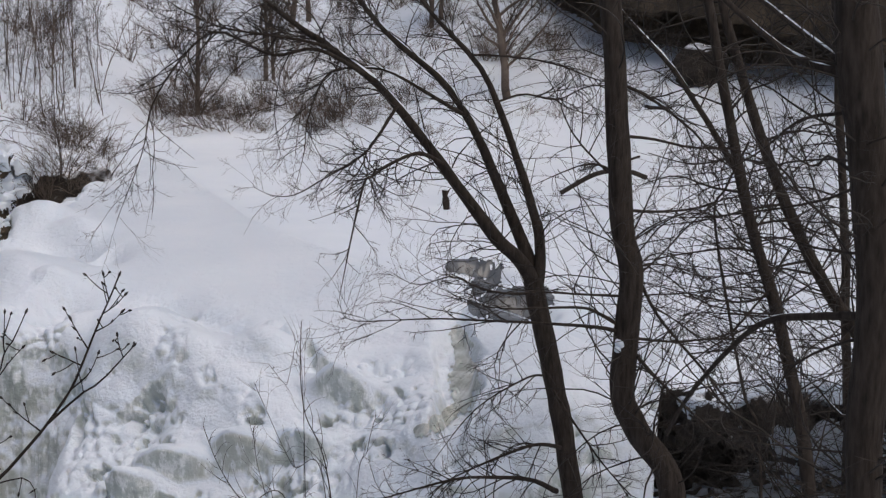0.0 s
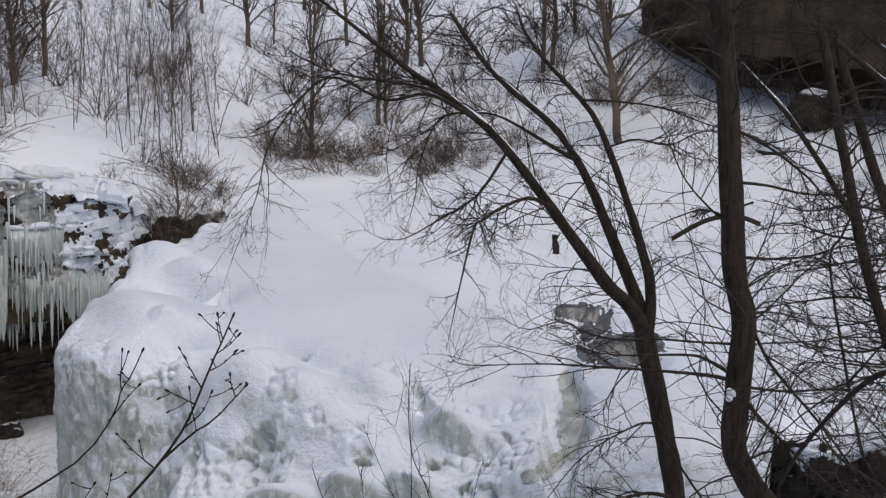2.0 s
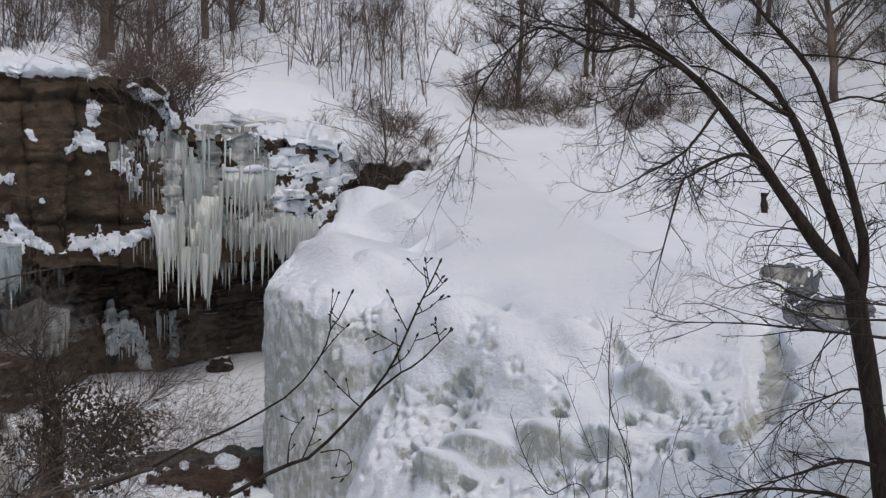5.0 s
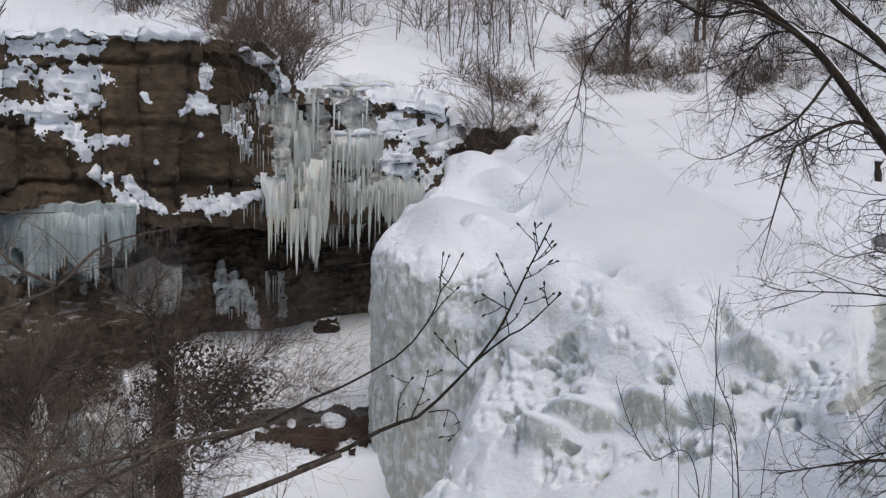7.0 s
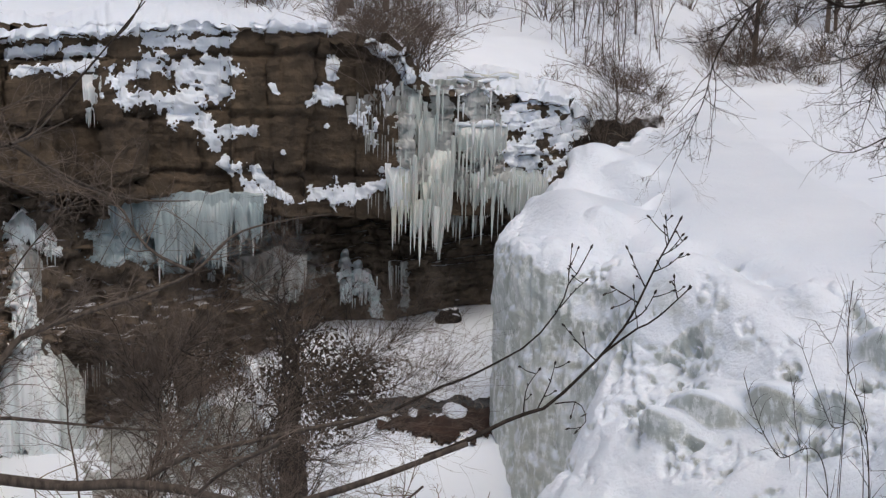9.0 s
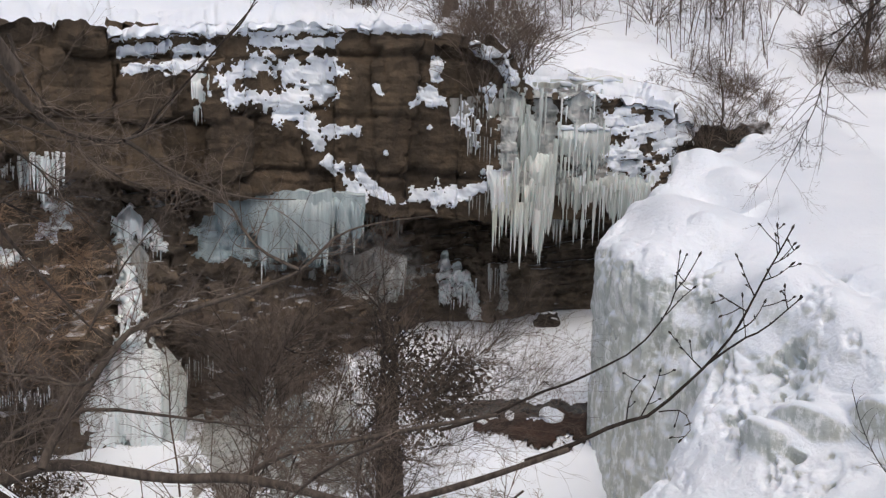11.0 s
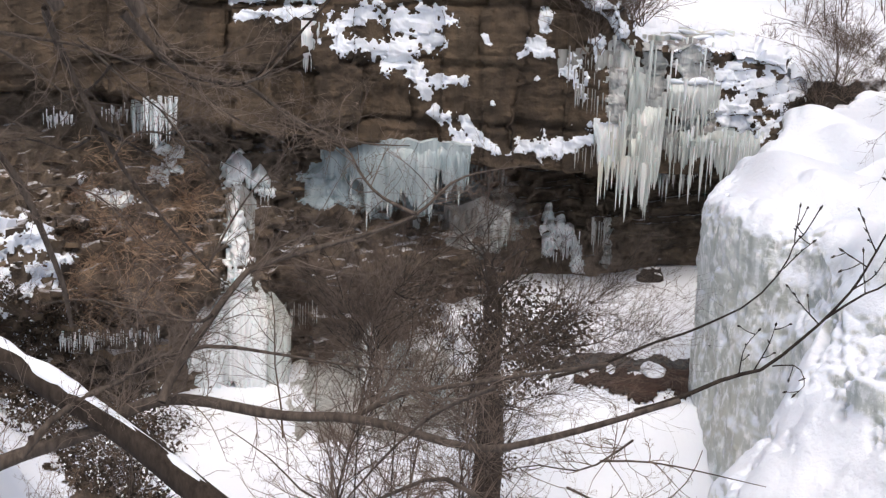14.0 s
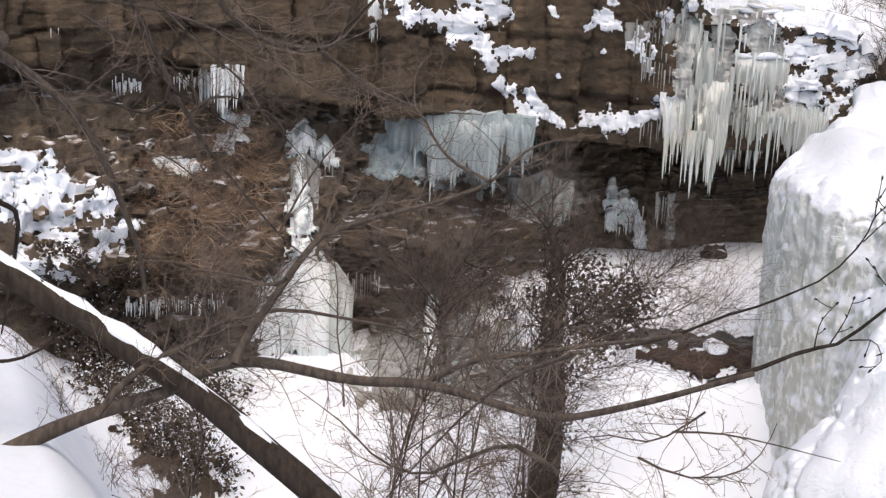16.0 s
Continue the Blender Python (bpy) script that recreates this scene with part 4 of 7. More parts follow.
def backing(name, label, mat, az0, az1, top, foot, bvh, seed, proud=0.08):
    """A smooth sheet of ice on the rock behind its icicles."""
    mid = (top + foot) / 2
    w = abs(top - foot) / 2
    s = [[(az0, mid, w), (az1, mid, w)]]
    return patch(name, label, "ice", mat, bvh, s, proud, 0.35, 0.06, seed, 0.5)


backing("ice_sheet", "smooth blue-grey ice on the back wall", BLUE_ICE, 35.2, 30.0, -8.6, -10.9, cliff_bvh, 31.0)
backing("ice_sheet", "dirty ice coating the shale wall", GREY_ICE, 34.5, 30.2, -16.6, -20.6, all_bvh, 34.0)
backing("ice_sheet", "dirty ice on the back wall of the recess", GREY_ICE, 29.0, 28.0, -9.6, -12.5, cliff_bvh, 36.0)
CASCADE = "pale yellow-green ice frozen down the rock step"
PALE_GREEN = ice_material("pale_green_ice", (0.50, 0.54, 0.51), (0.62, 0.62, 0.52), 0.3, 0.5, (0.74, 0.77, 0.755))
CLOUDY = ice_material("cloudy_ice", (0.42, 0.46, 0.44), (0.36, 0.37, 0.34), 0.3, 0.5, (0.62, 0.66, 0.65))
curtain("icicle_curtain", "thin grey icicles under a rock lip", GREY_ICE, 25.0, 23.7, -5.6, -6.9, 10, 0.03, 21)
drape("dull grey ice hanging from the upper ledge", GREY_ICE, 25.8, 23.3, -3.9, -6.6, 60, None, 0.06, 0.5, 2.0)
patch("ice_sheet", "cloudy ice frozen over the rock step", "ice", GREY_ICE, cliff_bvh, [[(23.3, -3.9, 0.5), (23.1, -6.0, 0.6), (22.8, -7.2, 0.6)], [(22.0, -3.7, 0.45), (21.8, -5.0, 0.5), (21.6, -6.8, 0.6)], [(20.6, -3.5, 0.7), (20.2, -4.6, 0.8)], [(20.3, -6.0, 0.7), (19.6, -7.2, 0.6)]], 0.06, 0.45, 0.03, 62.0, 0.3)
drape(CASCADE, CLOUDY, 23.8, 22.7, -3.5, -7.0, 61, None, 0.20, 0.4, 1.2)
drape(CASCADE, CLOUDY, 22.9, 22.1, -4.6, -7.4, 77, None, 0.26, 0.5, 1.2)
drape(CASCADE, CLOUDY, 22.2, 21.3, -3.3, -6.4, 62, None, 0.22, 0.4, 1.0)
drape("smooth pale ice curtain on the upper step", CLOUDY, 21.7, 19.6, -3.2, -5.4, 63, None, 0.22, 0.25, 1.0, 0.16, 0.07)
drape("smooth pale ice tongue under snow", PALE_GREEN, 21.0, 18.8, -3.0, -4.8, 64, None, 0.32, 0.2, 1.0, 0.16, 0.08)
drape("ribbed pale ice below a snowy shelf", CLOUDY, 21.4, 19.2, -5.0, -7.3, 65, None, 0.2, 0.5, 1.4, 0.14, 0.09)
drape("pale fringe of ice beside the fall", CLOUDY, 20.8, 17.4, -7.0, -9.4, 66, None, 0.28, 0.6, 1.6, 0.12)
drape("long yellowish ice tongue over the dark recess", PALE_GREEN, 23.2, 22.2, -6.2, -9.6, 67, None, 0.2, 0.5, 1.0, 0.12)
drape("long yellowish ice tongue over the dark recess", PALE_GREEN, 22.6, 21.3, -5.9, -9.2, 78, None, 0.28, 0.4, 1.0, 0.12)
drape("long yellowish ice tongue over the dark recess", PALE_GREEN, 22.7, 21.4, -7.2, -11.3, 68, None, 0.36, 0.7, 1.0, 0.11)
drape("white pointed ice under the ledge", WHITE_ICE, 24.2, 22.9, -6.8, -9.8, 69, None, 0.2, 0.7, 1.3, 0.12)
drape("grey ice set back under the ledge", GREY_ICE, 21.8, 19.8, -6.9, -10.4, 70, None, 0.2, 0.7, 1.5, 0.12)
curtain("icicle_curtain", "slender clear icicles in the upper tier", CLOUDY, 23.6, 21.6, -3.9, -6.9, 13, 0.05, 91, proud=0.2, vary=0.8, jit=4.0)
curtain("icicle_curtain", "slender pale icicles in the upper tier", WHITE_ICE, 21.4, 19.4, -4.0, -6.2, 14, 0.05, 92, proud=0.25, vary=0.8, jit=4.0)
curtain("icicle_curtain", "crowded pale icicles below the snowy shelf", PALE_GREEN, 21.6, 19.2, -5.8, -8.0, 18, 0.045, 93, proud=0.25, vary=0.8, jit=3.0)
curtain("icicle_curtain", "crowded yellowish icicles over the tongue", PALE_GREEN, 23.6, 21.4, -6.8, -10.2, 26, 0.045, 94, proud=0.35, vary=0.7, lobes=1.5, jit=4.0)
curtain("icicle_curtain", "dull icicles on the shaded rock", GREY_ICE, 25.4, 23.4, -4.4, -6.6, 18, 0.03, 95, proud=0.08, vary=0.8, jit=4.0)
curtain("icicle_curtain", "crowded pale fringe beside the fall", WHITE_ICE, 20.4, 17.6, -7.2, -9.2, 30, 0.035, 96, proud=0.3, vary=0.7, jit=2.0)
curtain("icicle_curtain", "long pointed icicles at the lip of the recess", PALE_GREEN, 23.9, 21.4, -8.3, -10.8, 22, 0.05, 26, proud=0.55, vary=0.7)
curtain("icicle_curtain", "grey icicles set back under the ledge", CLOUDY, 21.3, 18.4, -7.6, -10.2, 22, 0.04, 28, proud=0.25, vary=0.7)
curtain("icicle_curtain", "short icicles at the ledge", GREY_ICE, 24.9, 23.9, -8.0, -9.2, 8, 0.03, 30, vary=0.7)
drape("white ice tongue on the cliff", WHITE_ICE, 36.35, 35.6, -3.0, -4.9, 71, None, 0.12, 0.3, 0.8)
drape("blue-grey ice curtain under the overhang", BLUE_ICE, 35.4, 33.0, -7.95, -10.4, 72, None, 0.10, 0.3, 1.3, 0.10, at=28.95)
drape("broad blue-white ice curtain under the overhang", BLUE_ICE, 33.7, 30.6, -7.98, -11.9, 73, None, 0.16, 0.35, 0.9, 0.10, at=28.95)
drape("blue-white ice curtain under the overhang", BLUE_ICE, 31.3, 29.2, -8.15, -10.6, 74, None, 0.14, 0.5, 1.4, 0.10, at=29.1)
curtain("icicle_curtain", "grey icicles fringing the blue ice", GREY_ICE, 31.0, 27.6, -9.1, -11.3, 22, 0.045, 34, proud=0.2, vary=0.7)
drape("frozen grey ice bulging under the blue curtain", GREY_ICE, 31.5, 28.6, -10.9, -13.2, 75, None, 0.1, 0.4, 1.3)
curtain("icicle_curtain", "small white icicles under the high bed", WHITE_ICE, 46.7, 45.5, -6.7, -7.9, 14, 0.045, 35)
curtain("icicle_curtain", "short white icicles under the high bed", WHITE_ICE, 44.4, 43.2, -6.5, -7.6, 12, 0.04, 36)
curtain("icicle_curtain", "white icicles under the high bed", WHITE_ICE, 43.2, 41.4, -6.3, -8.6, 26, 0.05, 37)
curtain("icicle_curtain", "two long thin icicles", WHITE_ICE, 49.2, 48.6, -4.6, -5.7, 3, 0.035, 38)
curtain("icicle_curtain", "row of small icicles along the low ledge", WHITE_ICE, 46.3, 44.4, -15.7, -17.0, 20, 0.035, 39)
curtain("icicle_curtain", "row of small icicles along the low ledge", WHITE_ICE, 44.4, 42.2, -15.7, -16.8, 24, 0.035, 40)
def ice_pillar(label, mat, rows, bvh, seed, proud=0.25, flat=0.6, flutes=0.14):
    """A fluted mass of ice down a wall, through rows of (azimuth, elevation, half width in degrees)."""
    K = []
    for az, el, w in rows:
        p, way = strike(bvh, az, el)
        if p is None:
            p, way = strike(all_bvh, az, el)
        d = math.hypot(p[0], p[1])
        K.append((az, d, p[2], radians(w) * d))
    K = along(np.array(K), 90)
    K[:, 1] = 0.35 * K[:, 1] + 0.65 * np.median(K[:, 1])
    K[:, 2] = EYE + K[:, 1] * np.tan(np.radians(np.interp(np.linspace(0, 1, 90), np.linspace(0, 1, len(rows)), [r[1] for r in rows])))
    K[:, 1] = np.convolve(np.pad(K[:, 1], 12, "edge"), np.ones(25) / 25, "valid")
    ang = np.linspace(0, 2 * math.pi, 97)[:-1]
    a = np.radians(bearing(K[:, 0]))
    side = np.stack([np.cos(a), np.sin(a)], -1)
    fore = np.stack([np.sin(a), -np.cos(a)], -1)
    base = np.column_stack([-np.sin(a) * K[:, 1], np.cos(a) * K[:, 1]])
    C = base + fore * proud * 0.3
    u = np.cos(ang)[None, :, None] * side[:, None] + flat * np.sin(ang)[None, :, None] * fore[:, None]
    P = np.concatenate([C[:, None] + u * K[:, 3][:, None, None], np.repeat(K[:, 2][:, None, None], 96, 1)], -1)
    fl = fbm(np.stack([np.cos(ang) * 2.2 + seed, np.sin(ang) * 2.2, ang * 0], -1)[None] + np.stack([K[:, 2] * 0, K[:, 2] * 0, K[:, 2] * 0.22], -1)[:, None], 0.5, 4, 0.6, seed=seed)
    lump = fbm(P, 0.5, 4, 0.6, seed=seed + 1)
    grow_by = K[:, 3][:, None] * (flutes * 2.4 * fl + 0.05 * lump) + 0.03 * lump
    P[..., :2] += u / (np.linalg.norm(u, axis=-1, keepdims=True)) * grow_by[..., None]
    P[..., 2] += 0.12 * fbm(P, 0.4, 2, seed=seed + 2)
    ob = sheet("ice_column", np.swapaxes(P, 0, 1)[::-1], mat, closed=True)
    return tagged(ob, label, "ice column")


drape("white lumpy ice against the shale", WHITE_ICE, 39.4, 38.3, -8.4, -10.4, 101, None, 0.35, 0.6, 1.4, 0.12, at=28.4, crown=0.3)
drape("white lumpy ice against the shale", WHITE_ICE, 38.4, 37.5, -9.0, -10.3, 102, None, 0.3, 0.7, 1.2, 0.10, at=28.4, crown=0.3)
drape("grey-white ice against the shale", GREY_ICE, 39.4, 38.1, -9.9, -13.6, 103, None, 0.25, 0.5, 1.3, 0.12, at=28.0, crown=0.3)
drape("white ice narrowing up the shale", WHITE_ICE, 39.3, 38.4, -11.4, -14.6, 104, None, 0.3, 0.4, 1.0, 0.12, at=27.5, crown=0.4)
drape("broad pale ice column reaching the gorge floor", WHITE_ICE, 40.2, 37.5, -13.1, -19.6, 105, None, 0.45, 0.1, 1.0, 0.12, at=27.2, crown=0.9)
drape("broad pale ice column reaching the gorge floor", WHITE_ICE, 41.1, 39.5, -14.9, -19.7, 106, None, 0.35, 0.12, 1.0, 0.12, at=27.0, crown=0.7)
drape("cloudy yellowish ice beside the broad column", CLOUDY, 38.2, 36.6, -14.4, -19.4, 107, None, 0.3, 0.15, 1.0, 0.12, at=27.2, crown=0.6)
curtain("icicle_curtain", "thin icicles beside the broad column", WHITE_ICE, 37.2, 35.4, -14.8, -16.4, 16, 0.022, 44)
ice_pillar("slim blue-white ice pillar at the foot of the wall", WHITE_ICE, [(33.2, -15.9, 0.12), (33.2, -16.6, 0.28), (33.1, -18.4, 0.33), (33.0, -20.0, 0.36), (33.0, -21.0, 0.45)], all_bvh, 45.0, 0.5, 0.7)
ice_pillar("glassy blue ice pillar at the foot of the wall", BLUE_ICE, [(31.9, -16.6, 0.2), (32.0, -17.4, 0.55), (32.1, -18.8, 0.62), (32.2, -20.2, 0.7), (32.2, -20.9, 0.75)], all_bvh, 46.0, 0.4, 0.6)
ice_pillar("short ice pillar among brush", BLUE_ICE, [(30.1, -17.8, 0.15), (30.1, -18.4, 0.4), (30.1, -19.4, 0.4), (30.1, -20.3, 0.5)], all_bvh, 47.0, 0.4, 0.6)
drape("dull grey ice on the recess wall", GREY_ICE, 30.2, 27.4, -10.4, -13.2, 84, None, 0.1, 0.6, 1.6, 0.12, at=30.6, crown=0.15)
patch("ice_flow", "white ice frozen in a fan on the recess wall", "ice", WHITE_ICE, cliff_bvh, [[(25.8, -10.4, 0.18), (25.7, -11.3, 0.38), (25.75, -12.3, 0.3)], [(25.3, -10.9, 0.2), (25.2, -12.0, 0.3)], [(24.9, -11.3, 0.2), (24.6, -12.2, 0.3), (24.35, -13.3, 0.28)]], 0.22, 0.5, 0.035, 65.0, 0.3)
patch("ice_flow", "dull grey ice on the recess wall", "ice", GREY_ICE, cliff_bvh, [[(23.3, -10.9, 0.15), (23.25, -12.6, 0.25)], [(28.6, -10.0, 0.3), (28.4, -12.2, 0.5)]], 0.12, 0.7, 0.035, 66.0, 0.3)
curtain("icicle_curtain", "small white icicles on the recess wall", WHITE_ICE, 26.0, 24.4, -11.6, -13.0, 14, 0.05, 111, proud=0.15, vary=0.7, jit=4.0)
curtain("ice_column", "thin grey ice in the recess", GREY_ICE, 24.0, 23.4, -11.0, -12.8, 7, 0.05, 50, depth=0.1)

# ---- rock wall on the other bank: azimuth, distance, underside, recess ----
def build_bank_wall():
    K = along(np.array([(-3.6, 58, 14.6, 0.3), (-5, 54, 13.0, 1.5), (-8, 50, 11.8, 3.0), (-12, 47, 11.25, 4.0), (-17, 44, 10.4, 4.0), (-23, 40, 10.4, 4.0), (-30, 36, 10.4, 3.0)]), 220)
    a = np.radians(bearing(K[:, 0]))
    ray = np.stack([-np.sin(a), np.cos(a)], -1)
    D, und, rec = K[:, 1], K[:, 2], K[:, 3]

    def row(d, z):
        return np.column_stack([ray * d[:, None], z])
    rows = [row(D + 12 * (1 - w), und + 7 + 1.5 * (1 - w)) for w in np.linspace(0, 1, 8)]
    rows += [row(D, und + 7 * (1 - w)) for w in np.linspace(0.02, 1, 70)]
    rows += [row(D + rec * w, und - 0.1 * w) for w in np.linspace(0.06, 1, 18)]
    rows += [row(D + rec * (1 - 0.2 * w), und - 0.1 - 4.5 * w) for w in np.linspace(0.03, 1, 40)]
    P = np.stack(rows, 1)
    n = normals(P)
    return P + n * (0.3 * fbm(P * [1, 1, 0.5], 2.5, 4, seed=15) + 0.25 * blocks(P, 1.4, 0.6, 12))[..., None]


bank_wall = tagged(new("rock_cliff"), "overhanging brown sandstone wall above the far bank", "cliff", kind="structure")
P = build_bank_wall()
sheet("cliff_snow", P[:, :8], SNOW, bank_wall)
sheet("sandstone_face", P[:, 7:], ROCK, bank_wall)


def boulder(name, label, az, el, d, size, mat, seed, snow=0.0, squash=0.7):
    """A rounded broken rock, with a cap of snow if asked."""
    c = spot(az, el, d)
    u, v = np.meshgrid(np.linspace(0, 2 * math.pi, 49)[:-1], np.linspace(0.02, math.pi - 0.02, 26), indexing="ij")
    S = np.stack([np.sin(v) * np.cos(u), np.sin(v) * np.sin(u), np.cos(v)], -1)
    rad = 1 + 0.28 * fbm(S + seed, 0.8, 4, seed=seed) + 0.10 * np.abs(vnoise(S * 2.6 + seed))
    P = S * rad[..., None] * np.array([size, size * 0.9, size * squash]) + c
    thing = tagged(new(name), label, "boulder")
    sheet("stone", P, mat, thing, closed=True)
    if snow:
        k = 12
        Q = S[:, :k] * (rad[:, :k, None] * 1.02 + snow * (1 - np.linspace(0, 1, k) ** 3)[None, :, None] / size) * np.array([size, size * 0.9, size * squash]) + c
        Q[..., 2] += 0.3 * snow * fbm(Q, 0.5, 3)
        sheet("snow_cap", Q, SNOW, thing, closed=True)
    return thing


# ---- near trees on the camera's side of the gorge ----
TWIG, _t, _b = material("twig_bark", 0.9, 0.2)
_c = ramp(_t, noise_node(_t, 3.0, 3), [(0.3, (0.022, 0.018, 0.0155)), (0.7, (0.058, 0.049, 0.042))])
_t.links.new(_c, _b.inputs["Base Color"])

forked = plant("bare_tree", "slender bare tree forking into three snow-lined limbs", "tree")
limb(forked, "trunk", (14.5, 14.5), (0.120, 0.110), [(-5.80, -18.54), (-3.87, -9.17)])
limb(forked, "limb", (14.5, 13.5), (0.087, 0.012), [(-3.88, -9.36), (-3.14, -8.31), (-1.81, -6.90), (2.02, -1.84), (4.59, 0.37), (5.98, 1.28), (10.50, 4.73)], snow=(0.35, 0.85))
limb(forked, "limb", (14.5, 15.0), (0.077, 0.021), [(-3.88, -9.36), (-3.50, -7.95), (-0.82, -2.06), (2.25, 0.96), (3.42, 2.33), (4.34, 3.69)], snow=(0.30, 0.80))
limb(forked, "limb", (14.5, 14.8), (0.067, 0.015), [(-4.11, -9.36), (-4.16, -7.94), (-3.83, -6.28), (-1.99, -1.12), (0.85, 2.35), (1.55, 3.72)], snow=(0.00, 0.75))
limb(forked, "branch", (13.9, 13.2), (0.025, 0.002), [(-0.01, -4.42), (0.95, -4.00), (2.01, -4.31), (2.96, -4.90), (3.44, -5.61), (4.47, -10.46)])
limb(forked, "branch", (13.8, 13.0), (0.018, 0.002), [(1.90, -1.96), (2.72, -3.25), (3.44, -4.08), (5.10, -5.09), (6.28, -5.72), (7.22, -5.72), (7.97, -5.36)])
limb(forked, "branch", (13.7, 13.0), (0.023, 0.002), [(3.31, -0.63), (5.29, 0.36), (7.15, 0.12), (9.21, 1.03), (10.59, 0.22), (12.00, -1.85), (12.50, -3.92), (13.59, -6.67)])
limb(forked, "branch", (13.7, 13.0), (0.020, 0.003), [(4.36, 0.20), (5.75, 0.71), (8.98, 1.19), (10.56, 1.81), (11.89, 2.69)])
limb(forked, "branch", (14.3, 13.3), (0.024, 0.002), [(-0.82, -2.29), (2.02, -0.67), (3.42, -0.40), (4.83, -0.68), (5.66, -2.55), (5.84, -3.96), (6.28, -5.60)], snow=(0.10, 0.50))
limb(forked, "branch", (14.2, 13.0), (0.025, 0.005), [(-5.20, -16.26), (-4.10, -16.17), (-2.89, -16.55), (-0.44, -17.62), (0.53, -18.32)])
limb(forked, "branch", (14.2, 12.6), (0.032, 0.006), [(-5.06, -18.04), (-3.88, -17.61), (-2.41, -17.55), (-0.45, -17.67), (2.99, -18.54)])
limb(forked, "branch", (14.2, 13.0), (0.014, 0.003), [(-4.42, -13.25), (-3.57, -13.43), (-1.40, -14.82), (0.54, -17.16)])
limb(forked, "branch", (14.2, 13.2), (0.017, 0.006), [(-4.79, -13.82), (-6.78, -16.55), (-8.27, -18.10)])
limb(forked, "branch", (14.2, 13.5), (0.017, 0.002), [(-4.00, -9.83), (-2.80, -9.85), (-1.60, -9.63), (-0.39, -9.16), (1.05, -9.53), (2.25, -8.93)])
limb(forked, "branch", (14.5, 15.5), (0.014, 0.002), [(-2.23, -1.82), (-3.41, -1.46), (-4.82, -1.68), (-6.21, -1.09), (-7.84, -1.31), (-9.71, -2.22)])
limb(forked, "branch", (14.5, 15.5), (0.014, 0.003), [(-1.04, 0.16), (-2.68, 0.10), (-4.56, -0.17), (-6.44, -0.85), (-8.54, -1.42), (-10.41, -2.67)])
twigs_for(forked, 11, 11.0, 1.4, 3, -0.08, 0.8, 0.0085)

bent = plant("bare_tree", "bare tree with a smooth bent dark trunk", "tree")
limb(bent, "trunk", (12.0, 12.0), (0.135, 0.094), [(-10.19, -18.34), (-8.43, -15.33), (-7.79, -13.73), (-8.06, -10.21), (-8.02, -8.57), (-7.62, -6.46), (-7.11, 0.54), (-6.67, 4.41)])
limb(bent, "branch", (12.0, 11.2), (0.020, 0.002), [(-7.62, -11.45), (-6.42, -11.20), (-0.40, -10.94), (3.46, -11.06), (4.30, -10.70)])
limb(bent, "branch", (12.0, 11.0), (0.020, 0.001), [(-7.61, -11.12), (-6.65, -10.60), (-5.69, -10.39), (-2.09, -10.45), (0.57, -9.41)])
limb(bent, "branch", (12.0, 11.0), (0.020, 0.003), [(-8.35, -12.31), (-9.21, -13.21), (-11.51, -15.18), (-13.18, -15.99)])
limb(bent, "branch", (12.0, 11.0), (0.014, 0.002), [(-7.82, -9.87), (-3.52, -9.72), (-1.84, -9.39)])
limb(bent, "branch", (12.0, 12.5), (0.016, 0.002), [(-7.61, -6.22), (-8.90, -6.31), (-10.52, -6.16), (-12.11, -5.65), (-13.92, -5.49), (-15.71, -5.78)])
limb(bent, "branch", (12.0, 12.5), (0.016, 0.002), [(-7.42, -3.18), (-8.82, -3.27), (-10.44, -3.60), (-12.04, -3.62), (-13.87, -4.22), (-15.43, -4.41)])
limb(bent, "branch", (12.0, 12.5), (0.016, 0.002), [(-7.61, -1.08), (-8.78, -1.65), (-10.42, -2.90), (-11.84, -4.27), (-15.48, -5.55)])
limb(bent, "branch", (12.0, 12.5), (0.018, 0.005), [(-8.26, -8.80), (-9.25, -10.64), (-11.44, -13.11), (-12.91, -15.10), (-14.65, -17.91)])
limb(bent, "branch", (12.0, 12.5), (0.014, 0.003), [(-8.33, -11.61), (-9.99, -11.67), (-12.31, -11.45), (-16.85, -11.31)])
limb(bent, "branch", (12.0, 11.5), (0.012, 0.002), [(-7.10, -4.59), (-6.04, -4.37), (-3.70, -5.34)])
limb(bent, "branch", (12.0, 11.5), (0.012, 0.002), [(-7.59, -5.28), (-5.55, -3.20), (-4.58, -1.10), (-3.62, 0.06)])
twigs_for(bent, 12, 9.0, 1.4, 3, 0.03, 0.55, 0.008, trunk_shoots=56)

thick = plant("bare_tree", "thick grey-brown trunk with snow-topped side limbs", "tree")
limb(thick, "trunk", (9.0, 9.0), (0.101, 0.141), [(-17.90, -17.73), (-17.79, -14.74), (-18.01, -8.86), (-17.19, -2.11), (-16.65, 3.65)])
limb(thick, "limb", (9.0, 11.0), (0.032, 0.014), [(-17.79, -10.28), (-15.69, -10.35), (-14.12, -10.55), (-13.00, -11.18), (-11.65, -12.52), (-10.42, -14.20), (-9.63, -15.62)], snow=(0.10, 0.75))
limb(thick, "limb", (9.0, 9.5), (0.028, 0.020), [(-16.58, -0.50), (-15.04, -0.15), (-13.68, 0.67), (-11.38, 2.59)], snow=(0.20, 0.90))
limb(thick, "limb", (9.0, 9.8), (0.022, 0.017), [(-16.57, -0.32), (-12.49, 2.81)], snow=(0.10, 0.90))
